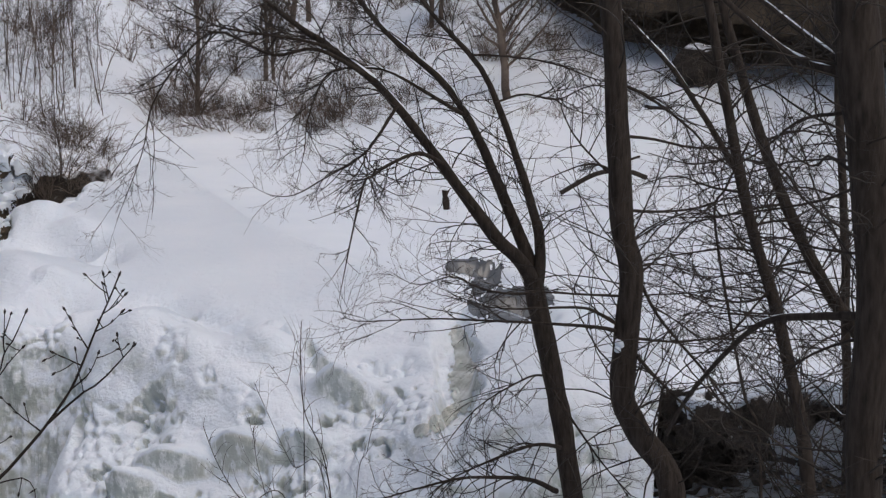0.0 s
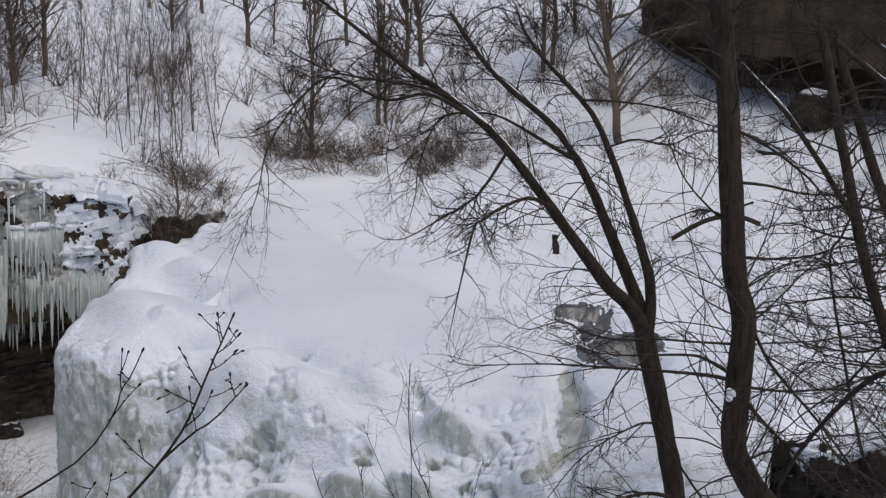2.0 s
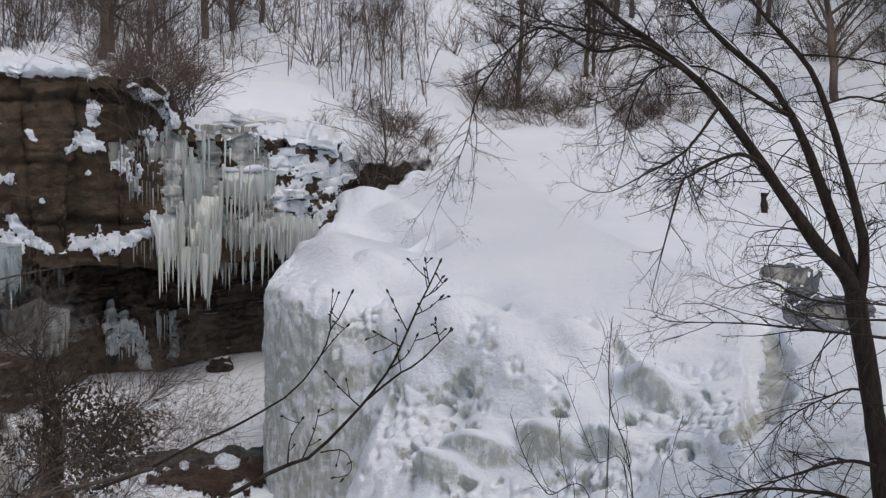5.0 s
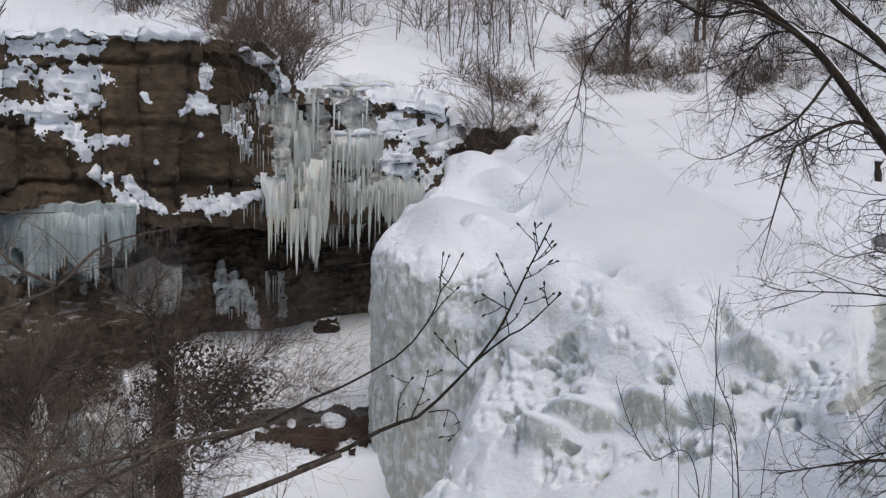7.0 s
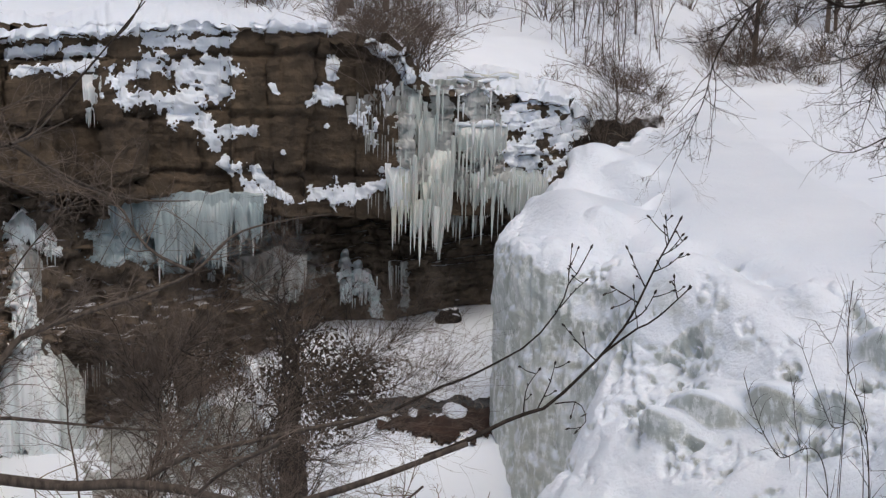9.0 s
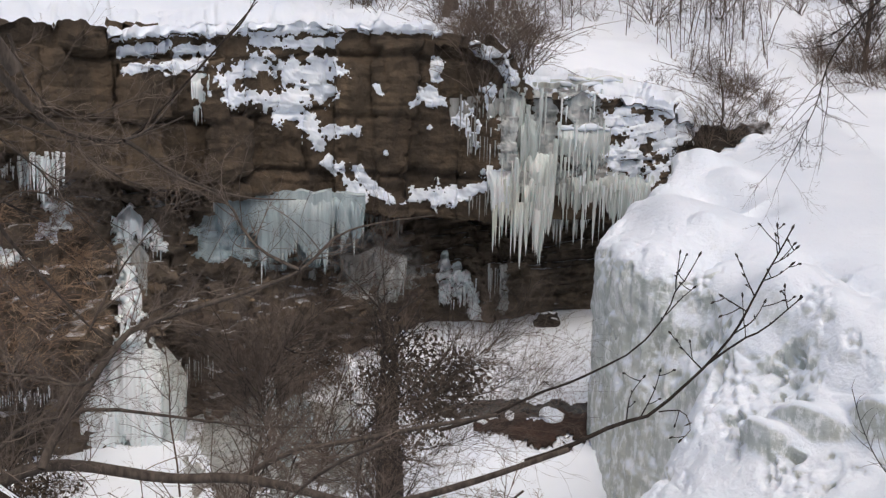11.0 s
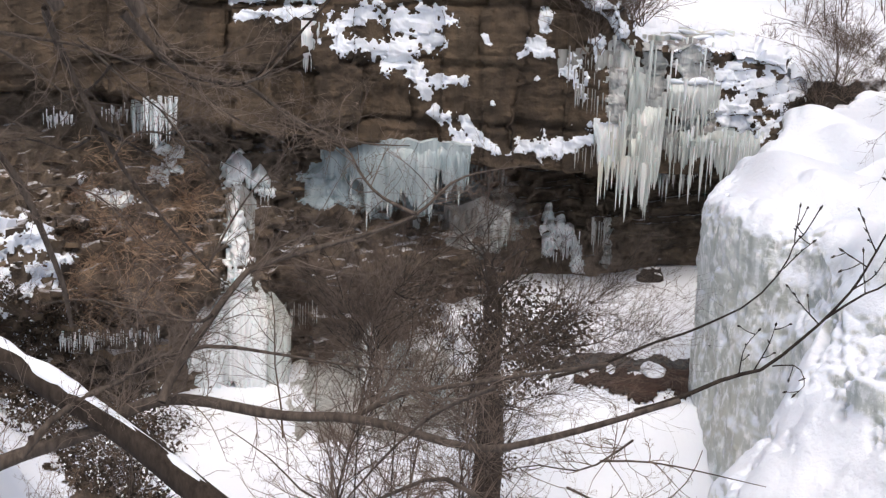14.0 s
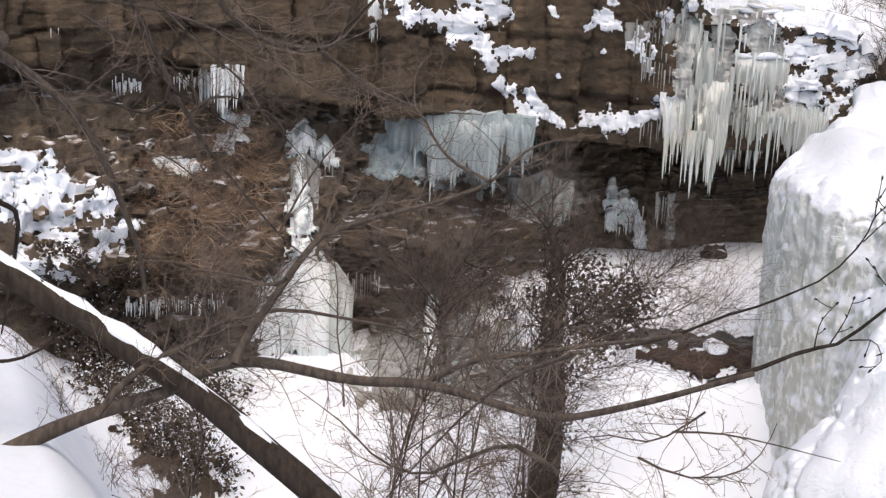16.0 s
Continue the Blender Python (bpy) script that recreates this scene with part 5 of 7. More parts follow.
limb(thick, "branch", (9.0, 10.0), (0.015, 0.002), [(-16.54, -2.08), (-15.12, -2.26), (-14.26, -2.73), (-13.39, -3.54), (-11.84, -4.50), (-9.79, -4.77)])
limb(thick, "branch", (9.0, 10.0), (0.015, 0.003), [(-16.75, -4.38), (-15.85, -3.83), (-15.21, -4.24), (-13.15, -2.97)])
limb(thick, "branch", (9.0, 8.6), (0.013, 0.005), [(-16.72, -3.59), (-17.78, -3.11), (-19.04, -2.86)])
limb(thick, "branch", (9.0, 8.7), (0.012, 0.005), [(-17.32, -7.31), (-19.17, -5.42)])
limb(thick, "branch", (9.0, 10.3), (0.012, 0.003), [(-17.51, -11.16), (-15.97, -11.71), (-14.66, -12.70), (-13.82, -14.58), (-13.22, -17.12)])
limb(thick, "branch", (9.0, 10.0), (0.012, 0.002), [(-17.00, -5.05), (-15.27, -5.79), (-10.76, -6.50), (-8.43, -6.32)])
limb(thick, "branch", (9.0, 10.0), (0.012, 0.002), [(-17.34, -7.76), (-15.57, -7.61), (-13.76, -7.22), (-9.87, -7.81)])
limb(thick, "branch", (9.0, 10.0), (0.012, 0.003), [(-17.61, -13.41), (-16.99, -14.35), (-15.11, -12.67), (-12.32, -11.68)], snow=(0.20, 0.80))
twigs_for(thick, 13, 7.0, 1.1, 3, 0.03, 0.6, 0.0048, trunk_shoots=44)
for az, el, d, r in ((-7.65, -11.85, 11.92, 0.06), (-7.55, -12.1, 11.9, 0.04)):
    c = spot(az, el, d)
    k = np.linspace(0, 1, 7)
    tubes("snow_clot", [np.column_stack([c[0] + r * (k - 0.5), c[1] + 0 * k, c[2] + r * (k - 0.5) * 1.2, r * np.sin(0.3 + 2.5 * k) * 0.9])], SNOW, bent, 8, "clot of snow stuck to the bark")

leaning = plant("bare_tree", "thin leaning bare tree with a snowy side limb", "tree")
limb(leaning, "trunk", (13.0, 13.0), (0.083, 0.042), [(-15.80, -17.93), (-14.51, -11.79), (-12.82, -6.33), (-10.69, 3.04)])
limb(leaning, "limb", (13.0, 12.2), (0.032, 0.017), [(-12.25, -4.49), (-9.67, -0.60), (-7.42, 1.96), (-6.82, 2.83)], snow=(0.20, 1.00))
limb(leaning, "branch", (13.0, 13.0), (0.015, 0.003), [(-13.33, -7.93), (-11.72, -7.76), (-7.55, -8.58)])
limb(leaning, "branch", (13.0, 13.0), (0.015, 0.003), [(-13.85, -9.53), (-12.26, -9.94), (-8.51, -9.26)])
limb(leaning, "branch", (13.0, 13.0), (0.015, 0.003), [(-12.56, -5.41), (-11.18, -5.21), (-9.79, -4.77), (-8.17, -5.27)])
limb(leaning, "branch", (13.0, 13.0), (0.015, 0.003), [(-12.83, -6.79), (-14.41, -6.51), (-16.22, -7.13), (-17.94, -6.60)])
twigs_for(leaning, 14, 11.0, 1.6, 3, 0.03, 0.5, 0.008, trunk_shoots=84)

steep = plant("bare_tree", "thin bare tree slanting over the creek bank", "tree")
limb(steep, "trunk", (14.0, 14.0), (0.094, 0.045), [(-20.25, -17.48), (-19.24, -15.06), (-17.27, -10.94), (-15.85, -8.97), (-13.15, -3.09), (-11.76, 1.24), (-11.37, 3.04)])
limb(steep, "branch", (14.0, 14.0), (0.016, 0.004), [(-14.38, -5.82), (-12.81, -6.10), (-11.00, -6.61), (-8.92, -6.90)])
limb(steep, "branch", (14.0, 14.0), (0.016, 0.004), [(-15.37, -8.08), (-11.76, -8.92), (-9.90, -8.75)])
limb(steep, "branch", (14.0, 14.0), (0.016, 0.004), [(-13.27, -3.32), (-14.71, -2.83), (-16.25, -3.03), (-17.75, -2.55)])
limb(steep, "branch", (14.0, 14.0), (0.016, 0.004), [(-13.64, -4.23), (-12.06, -4.03), (-10.46, -4.30), (-8.60, -3.86)])
twigs_for(steep, 15, 11.0, 1.6, 3, 0.03, 0.5, 0.008, trunk_shoots=84)

slim = plant("bare_tree", "slim straight bare trunk beside a thick one", "tree")
limb(slim, "trunk", (15.0, 15.0), (0.060, 0.037), [(-17.06, -13.45), (-15.79, 3.67)])
limb(slim, "branch", (15.0, 15.0), (0.015, 0.004), [(-16.47, -5.52), (-14.80, -5.12), (-13.02, -5.63)])
twigs_for(slim, 16, 7.0, 1.3, 3, 0.03, 0.6, 0.0065, trunk_shoots=44)

sapling = plant("sapling", "crooked dark bare sapling", "sapling")
limb(sapling, "trunk", (12.5, 12.5), (0.021, 0.011), [(-13.64, -15.96), (-12.85, -13.50), (-11.46, -6.83), (-11.87, -5.19), (-12.71, -3.33)])
limb(sapling, "branch", (12.5, 12.5), (0.013, 0.003), [(-12.31, -11.22), (-14.06, -9.06), (-15.16, -8.55)])
twigs_for(sapling, 17, 5.0, 0.5, 2, 0.1, 0.8, 0.004, skip=())

overhang = plant("bare_tree", "bare tree with long boughs reaching over the gorge", "tree")
limb(overhang, "trunk", (8.6, 8.8), (0.20, 0.15), [(57.66, -14.87), (57.32, -0.64), (58.55, 17.61), (57.71, 29.73)], eye=WEST)
limb(overhang, "bough", (8.7, 8.7), (0.09, 0.065), [(57.34, -25.01), (55.01, -23.76), (53.17, -23.32)], eye=WEST)
limb(overhang, "bough", (8.7, 9.0), (0.08, 0.05), [(57.52, -1.66), (54.24, -4.86), (52.51, -5.96)], eye=WEST)
limb(overhang, "bough", (8.8, 9.5), (0.07, 0.045), [(57.93, 7.48), (51.84, 4.00), (47.22, -2.94)], eye=WEST)
limb(overhang, "bough", (8.8, 9.4), (0.08, 0.05), [(58.20, 13.56), (49.83, 5.55), (43.96, -3.19)], eye=WEST)
limb(overhang, "bough", (8.3, 7.6), (0.056, 0.015), [(54.48, -22.78), (50.03, -21.19), (46.41, -20.19), (43.23, -18.98), (38.01, -19.77), (34.97, -19.81), (29.89, -20.78), (27.13, -20.53), (20.49, -18.25)], eye=WEST)
limb(overhang, "bough", (7.9, 7.6), (0.019, 0.011), [(34.97, -19.81), (32.74, -18.82), (31.00, -18.40), (23.71, -17.03)], eye=WEST)
limb(overhang, "bough", (7.7, 8.5), (0.030, 0.003), [(43.23, -19.09), (42.51, -17.57), (40.10, -14.24), (38.66, -13.31), (34.30, -11.97), (32.38, -11.16), (30.77, -9.72), (29.12, -9.16), (26.77, -8.78)], eye=WEST)
limb(overhang, "bough", (8.0, 8.3), (0.025, 0.003), [(49.18, -21.01), (48.09, -19.79), (46.63, -18.80), (44.94, -18.14), (44.09, -17.45), (42.50, -17.10), (40.54, -16.85), (34.55, -17.66), (31.53, -17.75)], eye=WEST)
limb(overhang, "bough", (7.6, 8.1), (0.012, 0.002), [(41.07, -15.56), (41.80, -15.80), (43.01, -15.41), (44.69, -15.21), (46.36, -14.73), (48.23, -14.94)], eye=WEST)
limb(overhang, "bough", (7.8, 9.1), (0.012, 0.003), [(32.40, -11.16), (33.89, -10.47), (34.77, -9.60), (35.41, -8.51), (36.40, -7.84), (37.85, -7.30), (39.06, -6.29)], eye=WEST)
limb(overhang, "bough", (6.6, 7.3), (0.013, 0.003), [(28.53, -18.28), (30.97, -19.39), (33.41, -21.39), (37.06, -25.23)], eye=WEST)
limb(overhang, "bough", (6.9, 7.5), (0.017, 0.002), [(28.68, -23.22), (30.78, -22.20), (32.80, -22.77), (34.81, -23.55), (36.88, -22.92), (38.46, -21.54), (40.50, -20.16)], eye=WEST)
limb(overhang, "bough", (7.5, 8.0), (0.007, 0.003), [(22.43, -20.09), (24.52, -21.47), (26.77, -21.44), (29.25, -22.10)], eye=WEST)
limb(overhang, "bough", (7.0, 7.0), (0.007, 0.002), [(23.82, -21.06), (21.13, -20.92), (16.57, -21.37)], eye=WEST)
limb(overhang, "bough", (7.0, 7.0), (0.008, 0.002), [(25.21, -22.24), (23.16, -22.83), (20.96, -22.47), (19.86, -21.41), (19.39, -20.20)], eye=WEST)
limb(overhang, "bough", (9.1, 9.7), (0.039, 0.015), [(53.34, -6.02), (51.22, -7.35), (49.92, -8.59), (48.62, -10.53), (47.39, -13.79), (46.95, -15.89)], eye=WEST)
limb(overhang, "bough", (9.7, 10.6), (0.029, 0.004), [(47.70, -3.00), (47.05, -4.79), (45.14, -8.77), (43.97, -10.51), (41.06, -13.78), (39.58, -14.71)], eye=WEST)
limb(overhang, "bough", (9.5, 10.5), (0.031, 0.004), [(44.67, -3.13), (43.06, -4.91), (41.65, -5.68), (39.77, -5.89), (38.33, -6.85), (36.39, -7.85), (34.68, -8.25), (32.76, -8.28)], eye=WEST)
limb(overhang, "bough", (9.5, 10.6), (0.014, 0.004), [(39.78, -5.89), (38.63, -5.22), (36.57, -2.60)], eye=WEST)
limb(overhang, "branch", (9.5, 10.6), (0.011, 0.002), [(46.06, -8.21), (46.98, -8.68), (48.56, -8.24), (50.36, -8.59), (52.56, -8.47)], eye=WEST)
limb(overhang, "branch", (9.5, 10.6), (0.012, 0.003), [(45.13, -5.20), (46.28, -6.37), (49.22, -7.55)], eye=WEST)
limb(overhang, "branch", (9.5, 10.6), (0.013, 0.004), [(45.82, -7.74), (43.02, -9.21)], eye=WEST)
limb(overhang, "branch", (8.7, 9.1), (0.023, 0.006), [(53.56, -11.83), (52.71, -12.36), (52.07, -13.23), (52.89, -17.52)], eye=WEST)
limb(overhang, "branch", (8.7, 9.1), (0.015, 0.002), [(53.39, -18.62), (51.79, -18.42), (48.73, -16.77)], eye=WEST)
limb(overhang, "branch", (10.1, 10.0), (0.015, 0.004), [(41.57, -5.68), (39.83, -5.90), (37.80, -4.06), (34.38, -0.12)], eye=WEST)
limb(overhang, "branch", (9.5, 9.5), (0.011, 0.003), [(35.66, -1.65), (35.00, -1.01), (34.23, 0.36)], eye=WEST)
limb(overhang, "bough", (9.7, 9.9), (0.014, 0.005), [(49.47, -4.01), (45.80, -4.61), (41.99, -5.91), (39.68, -5.86), (37.36, -4.87)], eye=WEST)
limb(overhang, "bough", (9.7, 10.0), (0.011, 0.002), [(46.46, -4.17), (43.14, -7.08), (41.30, -7.99), (39.20, -8.42)], eye=WEST)
limb(overhang, "bough", (9.8, 9.9), (0.010, 0.001), [(41.99, -5.91), (39.19, -7.71), (33.96, -8.06)], eye=WEST)
limb(overhang, "bough", (9.7, 9.9), (0.008, 0.001), [(43.14, -7.08), (42.00, -8.46), (40.13, -9.38), (38.95, -10.18)], eye=WEST)
limb(overhang, "bough", (9.7, 9.9), (0.013, 0.002), [(49.49, -4.67), (47.80, -5.77), (46.52, -7.11), (47.43, -8.48)], eye=WEST)
limb(overhang, "bough", (9.7, 9.9), (0.010, 0.001), [(41.31, -13.61), (39.18, -10.07), (34.05, -5.00)], eye=WEST)
limb(overhang, "bough", (9.7, 9.9), (0.013, 0.001), [(44.20, -1.65), (43.34, -3.87), (41.30, -4.97), (36.22, -2.39)], eye=WEST)
limb(overhang, "bough", (9.7, 10.0), (0.010, 0.001), [(45.21, -9.17), (44.29, -8.02), (42.46, -8.23), (40.60, -10.08), (39.18, -11.72)], eye=WEST)
limb(overhang, "bough", (9.7, 9.9), (0.011, 0.001), [(49.69, -10.72), (47.48, -10.08), (45.46, -10.78), (43.65, -12.66), (42.02, -13.37)], eye=WEST)
limb(overhang, "bough", (9.8, 9.9), (0.010, 0.001), [(38.93, -13.02), (36.77, -12.16), (34.83, -12.36), (32.90, -11.35), (30.97, -11.04)], eye=WEST)
twigs_for(overhang, 18, 13.0, 0.8, 3, 0.10, 0.9, 0.0042, skip=("trunk", "branch", "shoot"), start=0.08, stop=0.74)

twigs_for(overhang, 22, 6.0, 0.14, 1, 0.15, 0.9, 0.0028, skip=("trunk", "bough", "shoot"), start=0.3)

# long bud-tipped shoots at the end of the low bough
SHOOTS = [((7.6, 7.2), (0.016, 0.004), [(24.4, -19.4), (22.45, -18.65), (20.37, -17.61), (19.03, -17.18), (17.58, -15.85), (16.61, -14.8), (15.65, -13.5), (15.18, -12.55), (14.47, -10.88), (14.0, -9.92), (13.58, -8.96)]),
          ((7.4, 7.1), (0.008, 0.003), [(16.61, -14.8), (15.28, -13.73), (14.44, -13.25), (13.48, -12.3), (13.05, -11.86)]),
          ((8.0, 7.3), (0.012, 0.003), [(28.2, -18.2), (25.9, -17.5), (23.83, -16.5), (22.77, -16.1), (21.45, -15.44), (19.77, -14.43), (18.57, -12.91), (18.21, -11.85), (17.85, -11.38), (17.33, -10.31)]),
          ((7.2, 7.1), (0.005, 0.002), [(15.18, -12.55), (15.75, -12.25), (16.28, -11.97)]), ((7.2, 7.1), (0.005, 0.002), [(14.9, -11.9), (15.3, -11.2), (15.56, -10.65)]),
          ((7.3, 7.1), (0.005, 0.002), [(15.65, -13.5), (14.9, -12.9), (14.5, -12.1)]), ((7.3, 7.1), (0.005, 0.002), [(16.9, -15.1), (17.7, -14.4), (18.08, -13.97)]),
          ((7.2, 7.1), (0.004, 0.002), [(14.3, -10.5), (13.75, -10.15), (13.35, -9.75)]), ((7.2, 7.1), (0.004, 0.002), [(14.6, -11.2), (14.0, -10.9), (13.5, -10.45)]),
          ((7.2, 7.1), (0.004, 0.002), [(14.0, -9.92), (14.12, -9.4), (14.2, -8.9)]), ((7.2, 7.1), (0.004, 0.002), [(13.48, -12.3), (13.65, -11.8), (13.7, -11.4)]),
          ((7.4, 7.2), (0.004, 0.002), [(18.21, -11.85), (18.25, -11.3), (18.17, -11.02)]), ((7.4, 7.2), (0.004, 0.002), [(18.57, -12.91), (18.0, -12.2), (17.5, -11.7)]),
          ((7.6, 7.3), (0.005, 0.002), [(19.4, -17.3), (18.9, -16.2), (18.7, -15.3)]), ((7.6, 7.3), (0.005, 0.002), [(20.0, -17.5), (19.9, -16.4), (19.4, -15.6)]),
          ((7.6, 7.4), (0.005, 0.002), [(18.6, -17.0), (17.6, -16.9), (17.2, -17.6), (17.6, -18.1)])]
buds = []
for dist, radius, knots in SHOOTS:
    path = limb(overhang, "shoot", dist, radius, knots)
    tip, way = path[-1, :3], unit(path[-1, :3] - path[-3, :3])
    for s0, back in ((1.0, 0.0), (0.7, 0.3)):
        c = path[int((len(path) - 1) * (1 - back)), :3]
        side = unit(np.cross(way, (0, 0, 1.0))) * (0.012 if back else 0.0)
        buds.append(np.array([(*(c + side * k / 2 + way * 0.011 * k), r * s0) for k, r in ((-1, 0.002), (0, 0.0065), (1, 0.0075), (2, 0.005), (3, 0.001))]))
    for k in np.linspace(0.35, 0.9, max(2, len(path) // 7)):
        p = path[int(k * (len(path) - 1))]
        q = unit(way + unit(rng.normal(size=3)) * 0.9)
        ln = rng.uniform(0.05, 0.16)
        row = np.array([(*(p[:3] + q * ln * f + np.array([0, 0, 0.2 * ln * f * f])), 0.0035 - 0.0012 * f) for f in (0, 0.35, 0.7, 1.0)])
        buds.append(row)
        buds.append(np.array([(*(row[-1, :3] + q * 0.011 * f), r) for f, r in ((-1, 0.002), (0, 0.006), (1, 0.0065), (2, 0.001))]))
tubes("bud_spray", buds, TWIG, overhang, 5, "short side twigs with pointed dark buds", "stuff")

GREYBARK, _t, _b = material("grey_bark", 0.9, 0.2)
_t.links.new(ramp(_t, noise_node(_t, 9, 6, (3, 3, 0.6)), [(0.3, (0.04, 0.032, 0.026)), (0.7, (0.115, 0.094, 0.077))]), _b.inputs["Base Color"])
bump(_t, _b, noise_node(_t, 22, 5, (3, 3, 0.5)), 0.5, 0.02)
PALETWIG, _t, _b = material("pale_twig", 0.9, 0.2)
_t.links.new(ramp(_t, noise_node(_t, 3.0, 3), [(0.3, (0.07, 0.055, 0.045)), (0.7, (0.20, 0.16, 0.13))]), _b.inputs["Base Color"])
for ob in overhang.children:
    if ob.name.startswith("bough") or ob.name.startswith("trunk"):
        ob.data.materials[0] = GREYBARK
    elif ob.name.startswith("twig_spray") and len(ob.data.vertices) > 20000:
        ob.data.materials[0] = PALETWIG

log = plant("fallen_log", "fallen grey-brown log with a ridge of snow", "log")
limb(log, "log", (8.7, 7.7), (0.081, 0.091), [(56.69, -12.31), (51.17, -15.95), (49.86, -16.76), (48.53, -17.70), (46.83, -18.92), (43.96, -20.90), (41.67, -22.82), (36.36, -26.69)], snow=(0.03, 0.97), eye=WEST)

stems = plant("shrub", "dark leafless shrub stems standing before the ice", "shrub")
limb(stems, "stem", (11.0, 10.6), (0.016, 0.003), [(4.66, -20.12), (5.96, -14.53), (6.02, -11.01)])
limb(stems, "stem", (11.0, 10.6), (0.015, 0.003), [(6.31, -20.29), (8.57, -18.43), (9.62, -16.88), (10.23, -15.28)])
limb(stems, "stem", (11.0, 10.6), (0.013, 0.002), [(4.95, -19.26), (6.52, -16.89), (8.06, -13.52)])
limb(stems, "stem", (11.0, 10.6), (0.011, 0.002), [(7.26, -20.38), (7.64, -18.13), (7.99, -16.77), (8.12, -15.39)])
limb(stems, "stem", (11.0, 10.6), (0.013, 0.002), [(3.74, -20.03), (3.19, -16.36), (2.81, -14.96)])
limb(stems, "stem", (11.0, 10.6), (0.009, 0.002), [(5.97, -14.30), (6.72, -13.66), (7.43, -12.77)])
limb(stems, "stem", (11.0, 10.6), (0.009, 0.001), [(5.93, -14.30), (5.41, -12.29)])
twigs_for(stems, 19, 3.0, 0.4, 1, 0.2, 0.9, 0.005, skip=(), start=0.1)

crooked = plant("shrub", "crooked leafless brown shrub leaning over the gorge", "shrub")
limb(crooked, "stem", (10.5, 11.0), (0.016, 0.002), [(33.03, -21.23), (31.83, -19.79), (28.63, -17.13), (26.57, -16.22), (25.47, -15.13), (24.36, -14.33), (23.57, -13.54)], eye=WEST)
limb(crooked, "branch", (10.8, 11.0), (0.009, 0.002), [(26.99, -16.39), (24.80, -16.35), (23.20, -15.55), (22.24, -14.74)], eye=WEST)
limb(crooked, "branch", (10.8, 10.8), (0.009, 0.001), [(29.43, -17.54), (27.07, -15.59), (25.97, -14.19), (26.14, -12.18)], eye=WEST)
limb(crooked, "branch", (10.9, 10.9), (0.007, 0.001), [(25.46, -15.13), (26.05, -14.02), (26.23, -13.32)], eye=WEST)
limb(crooked, "stem", (10.5, 10.8), (0.012, 0.001), [(29.88, -21.33), (27.68, -18.95), (25.48, -18.26), (23.29, -17.06), (21.97, -15.61)], eye=WEST)
limb(crooked, "stem", (10.0, 10.6), (0.015, 0.002), [(34.68, -21.15), (33.83, -18.81), (34.17, -16.51), (33.21, -14.46), (29.44, -11.20)], eye=WEST)
limb(crooked, "branch", (10.4, 10.7), (0.009, 0.001), [(34.17, -16.51), (35.31, -15.09), (35.98, -13.22), (37.32, -11.81)], eye=WEST)
limb(crooked, "branch", (10.4, 10.6), (0.009, 0.001), [(33.21, -14.46), (32.04, -14.71), (28.94, -13.57)], eye=WEST)
limb(crooked, "stem", (10.6, 10.8), (0.016, 0.002), [(35.56, -23.54), (33.67, -18.75), (34.22, -16.87), (35.73, -15.47), (36.74, -13.59)], eye=WEST)
limb(crooked, "branch", (10.6, 10.8), (0.009, 0.001), [(33.67, -18.75), (32.48, -16.83), (32.30, -14.91), (31.38, -13.21)], eye=WEST)
limb(crooked, "branch", (10.6, 10.8), (0.007, 0.001), [(34.23, -16.87), (33.52, -15.42), (33.81, -14.00), (33.12, -12.31)], eye=WEST)
limb(crooked, "stem", (10.8, 11.1), (0.016, 0.002), [(28.92, -23.38), (28.76, -21.63), (29.85, -20.04), (31.67, -18.69), (32.72, -17.30), (34.73, -16.40)], eye=WEST)
limb(crooked, "branch", (10.8, 11.0), (0.010, 0.002), [(29.84, -20.04), (29.68, -18.38), (28.24, -17.13), (27.81, -15.69)], eye=WEST)
limb(crooked, "stem", (10.5, 10.9), (0.016, 0.002), [(45.18, -24.82), (44.43, -21.98), (45.16, -19.88), (43.95, -17.80), (44.43, -15.92), (43.47, -14.04)], eye=WEST)
limb(crooked, "branch", (10.5, 10.9), (0.009, 0.001), [(43.95, -17.80), (42.24, -16.87), (41.77, -15.45), (40.32, -14.48)], eye=WEST)
twigs_for(crooked, 20, 19.0, 1.0, 3, 0.10, 0.8, 0.0055, skip=(), start=0.15)
twigs_for(crooked, 23, 7.0, 1.3, 2, 0.12, 0.8, 0.0062, skip=(), start=0.1)
for ob in list(crooked.children)[:-1]:
    if ob.name.startswith("twig_spray"):
        ob.data.materials[0] = PALETWIG

# ---- boulders, ledges, stump ----
boulder("boulder", "snow-capped dark boulder on the far bank", -10.6, -0.45, 47.5, 0.95, DARK_ROCK, 13, 0.0, 0.9)
boulder("boulder", "broken dark boulder below the overhang", -9.2, -2.0, 44.5, 0.58, DARK_ROCK, 5, 0.10)
boulder("boulder", "flat snowy stone by the creek", -3.1, -2.3, 46.5, 0.9, DARK_ROCK, 8, 0.12, 0.5)
boulder("boulder", "snow-topped rock fallen in the recess", 21.4, -13.2, 32.0, 0.32, DARK_ROCK, 10, 0.0, 0.8)


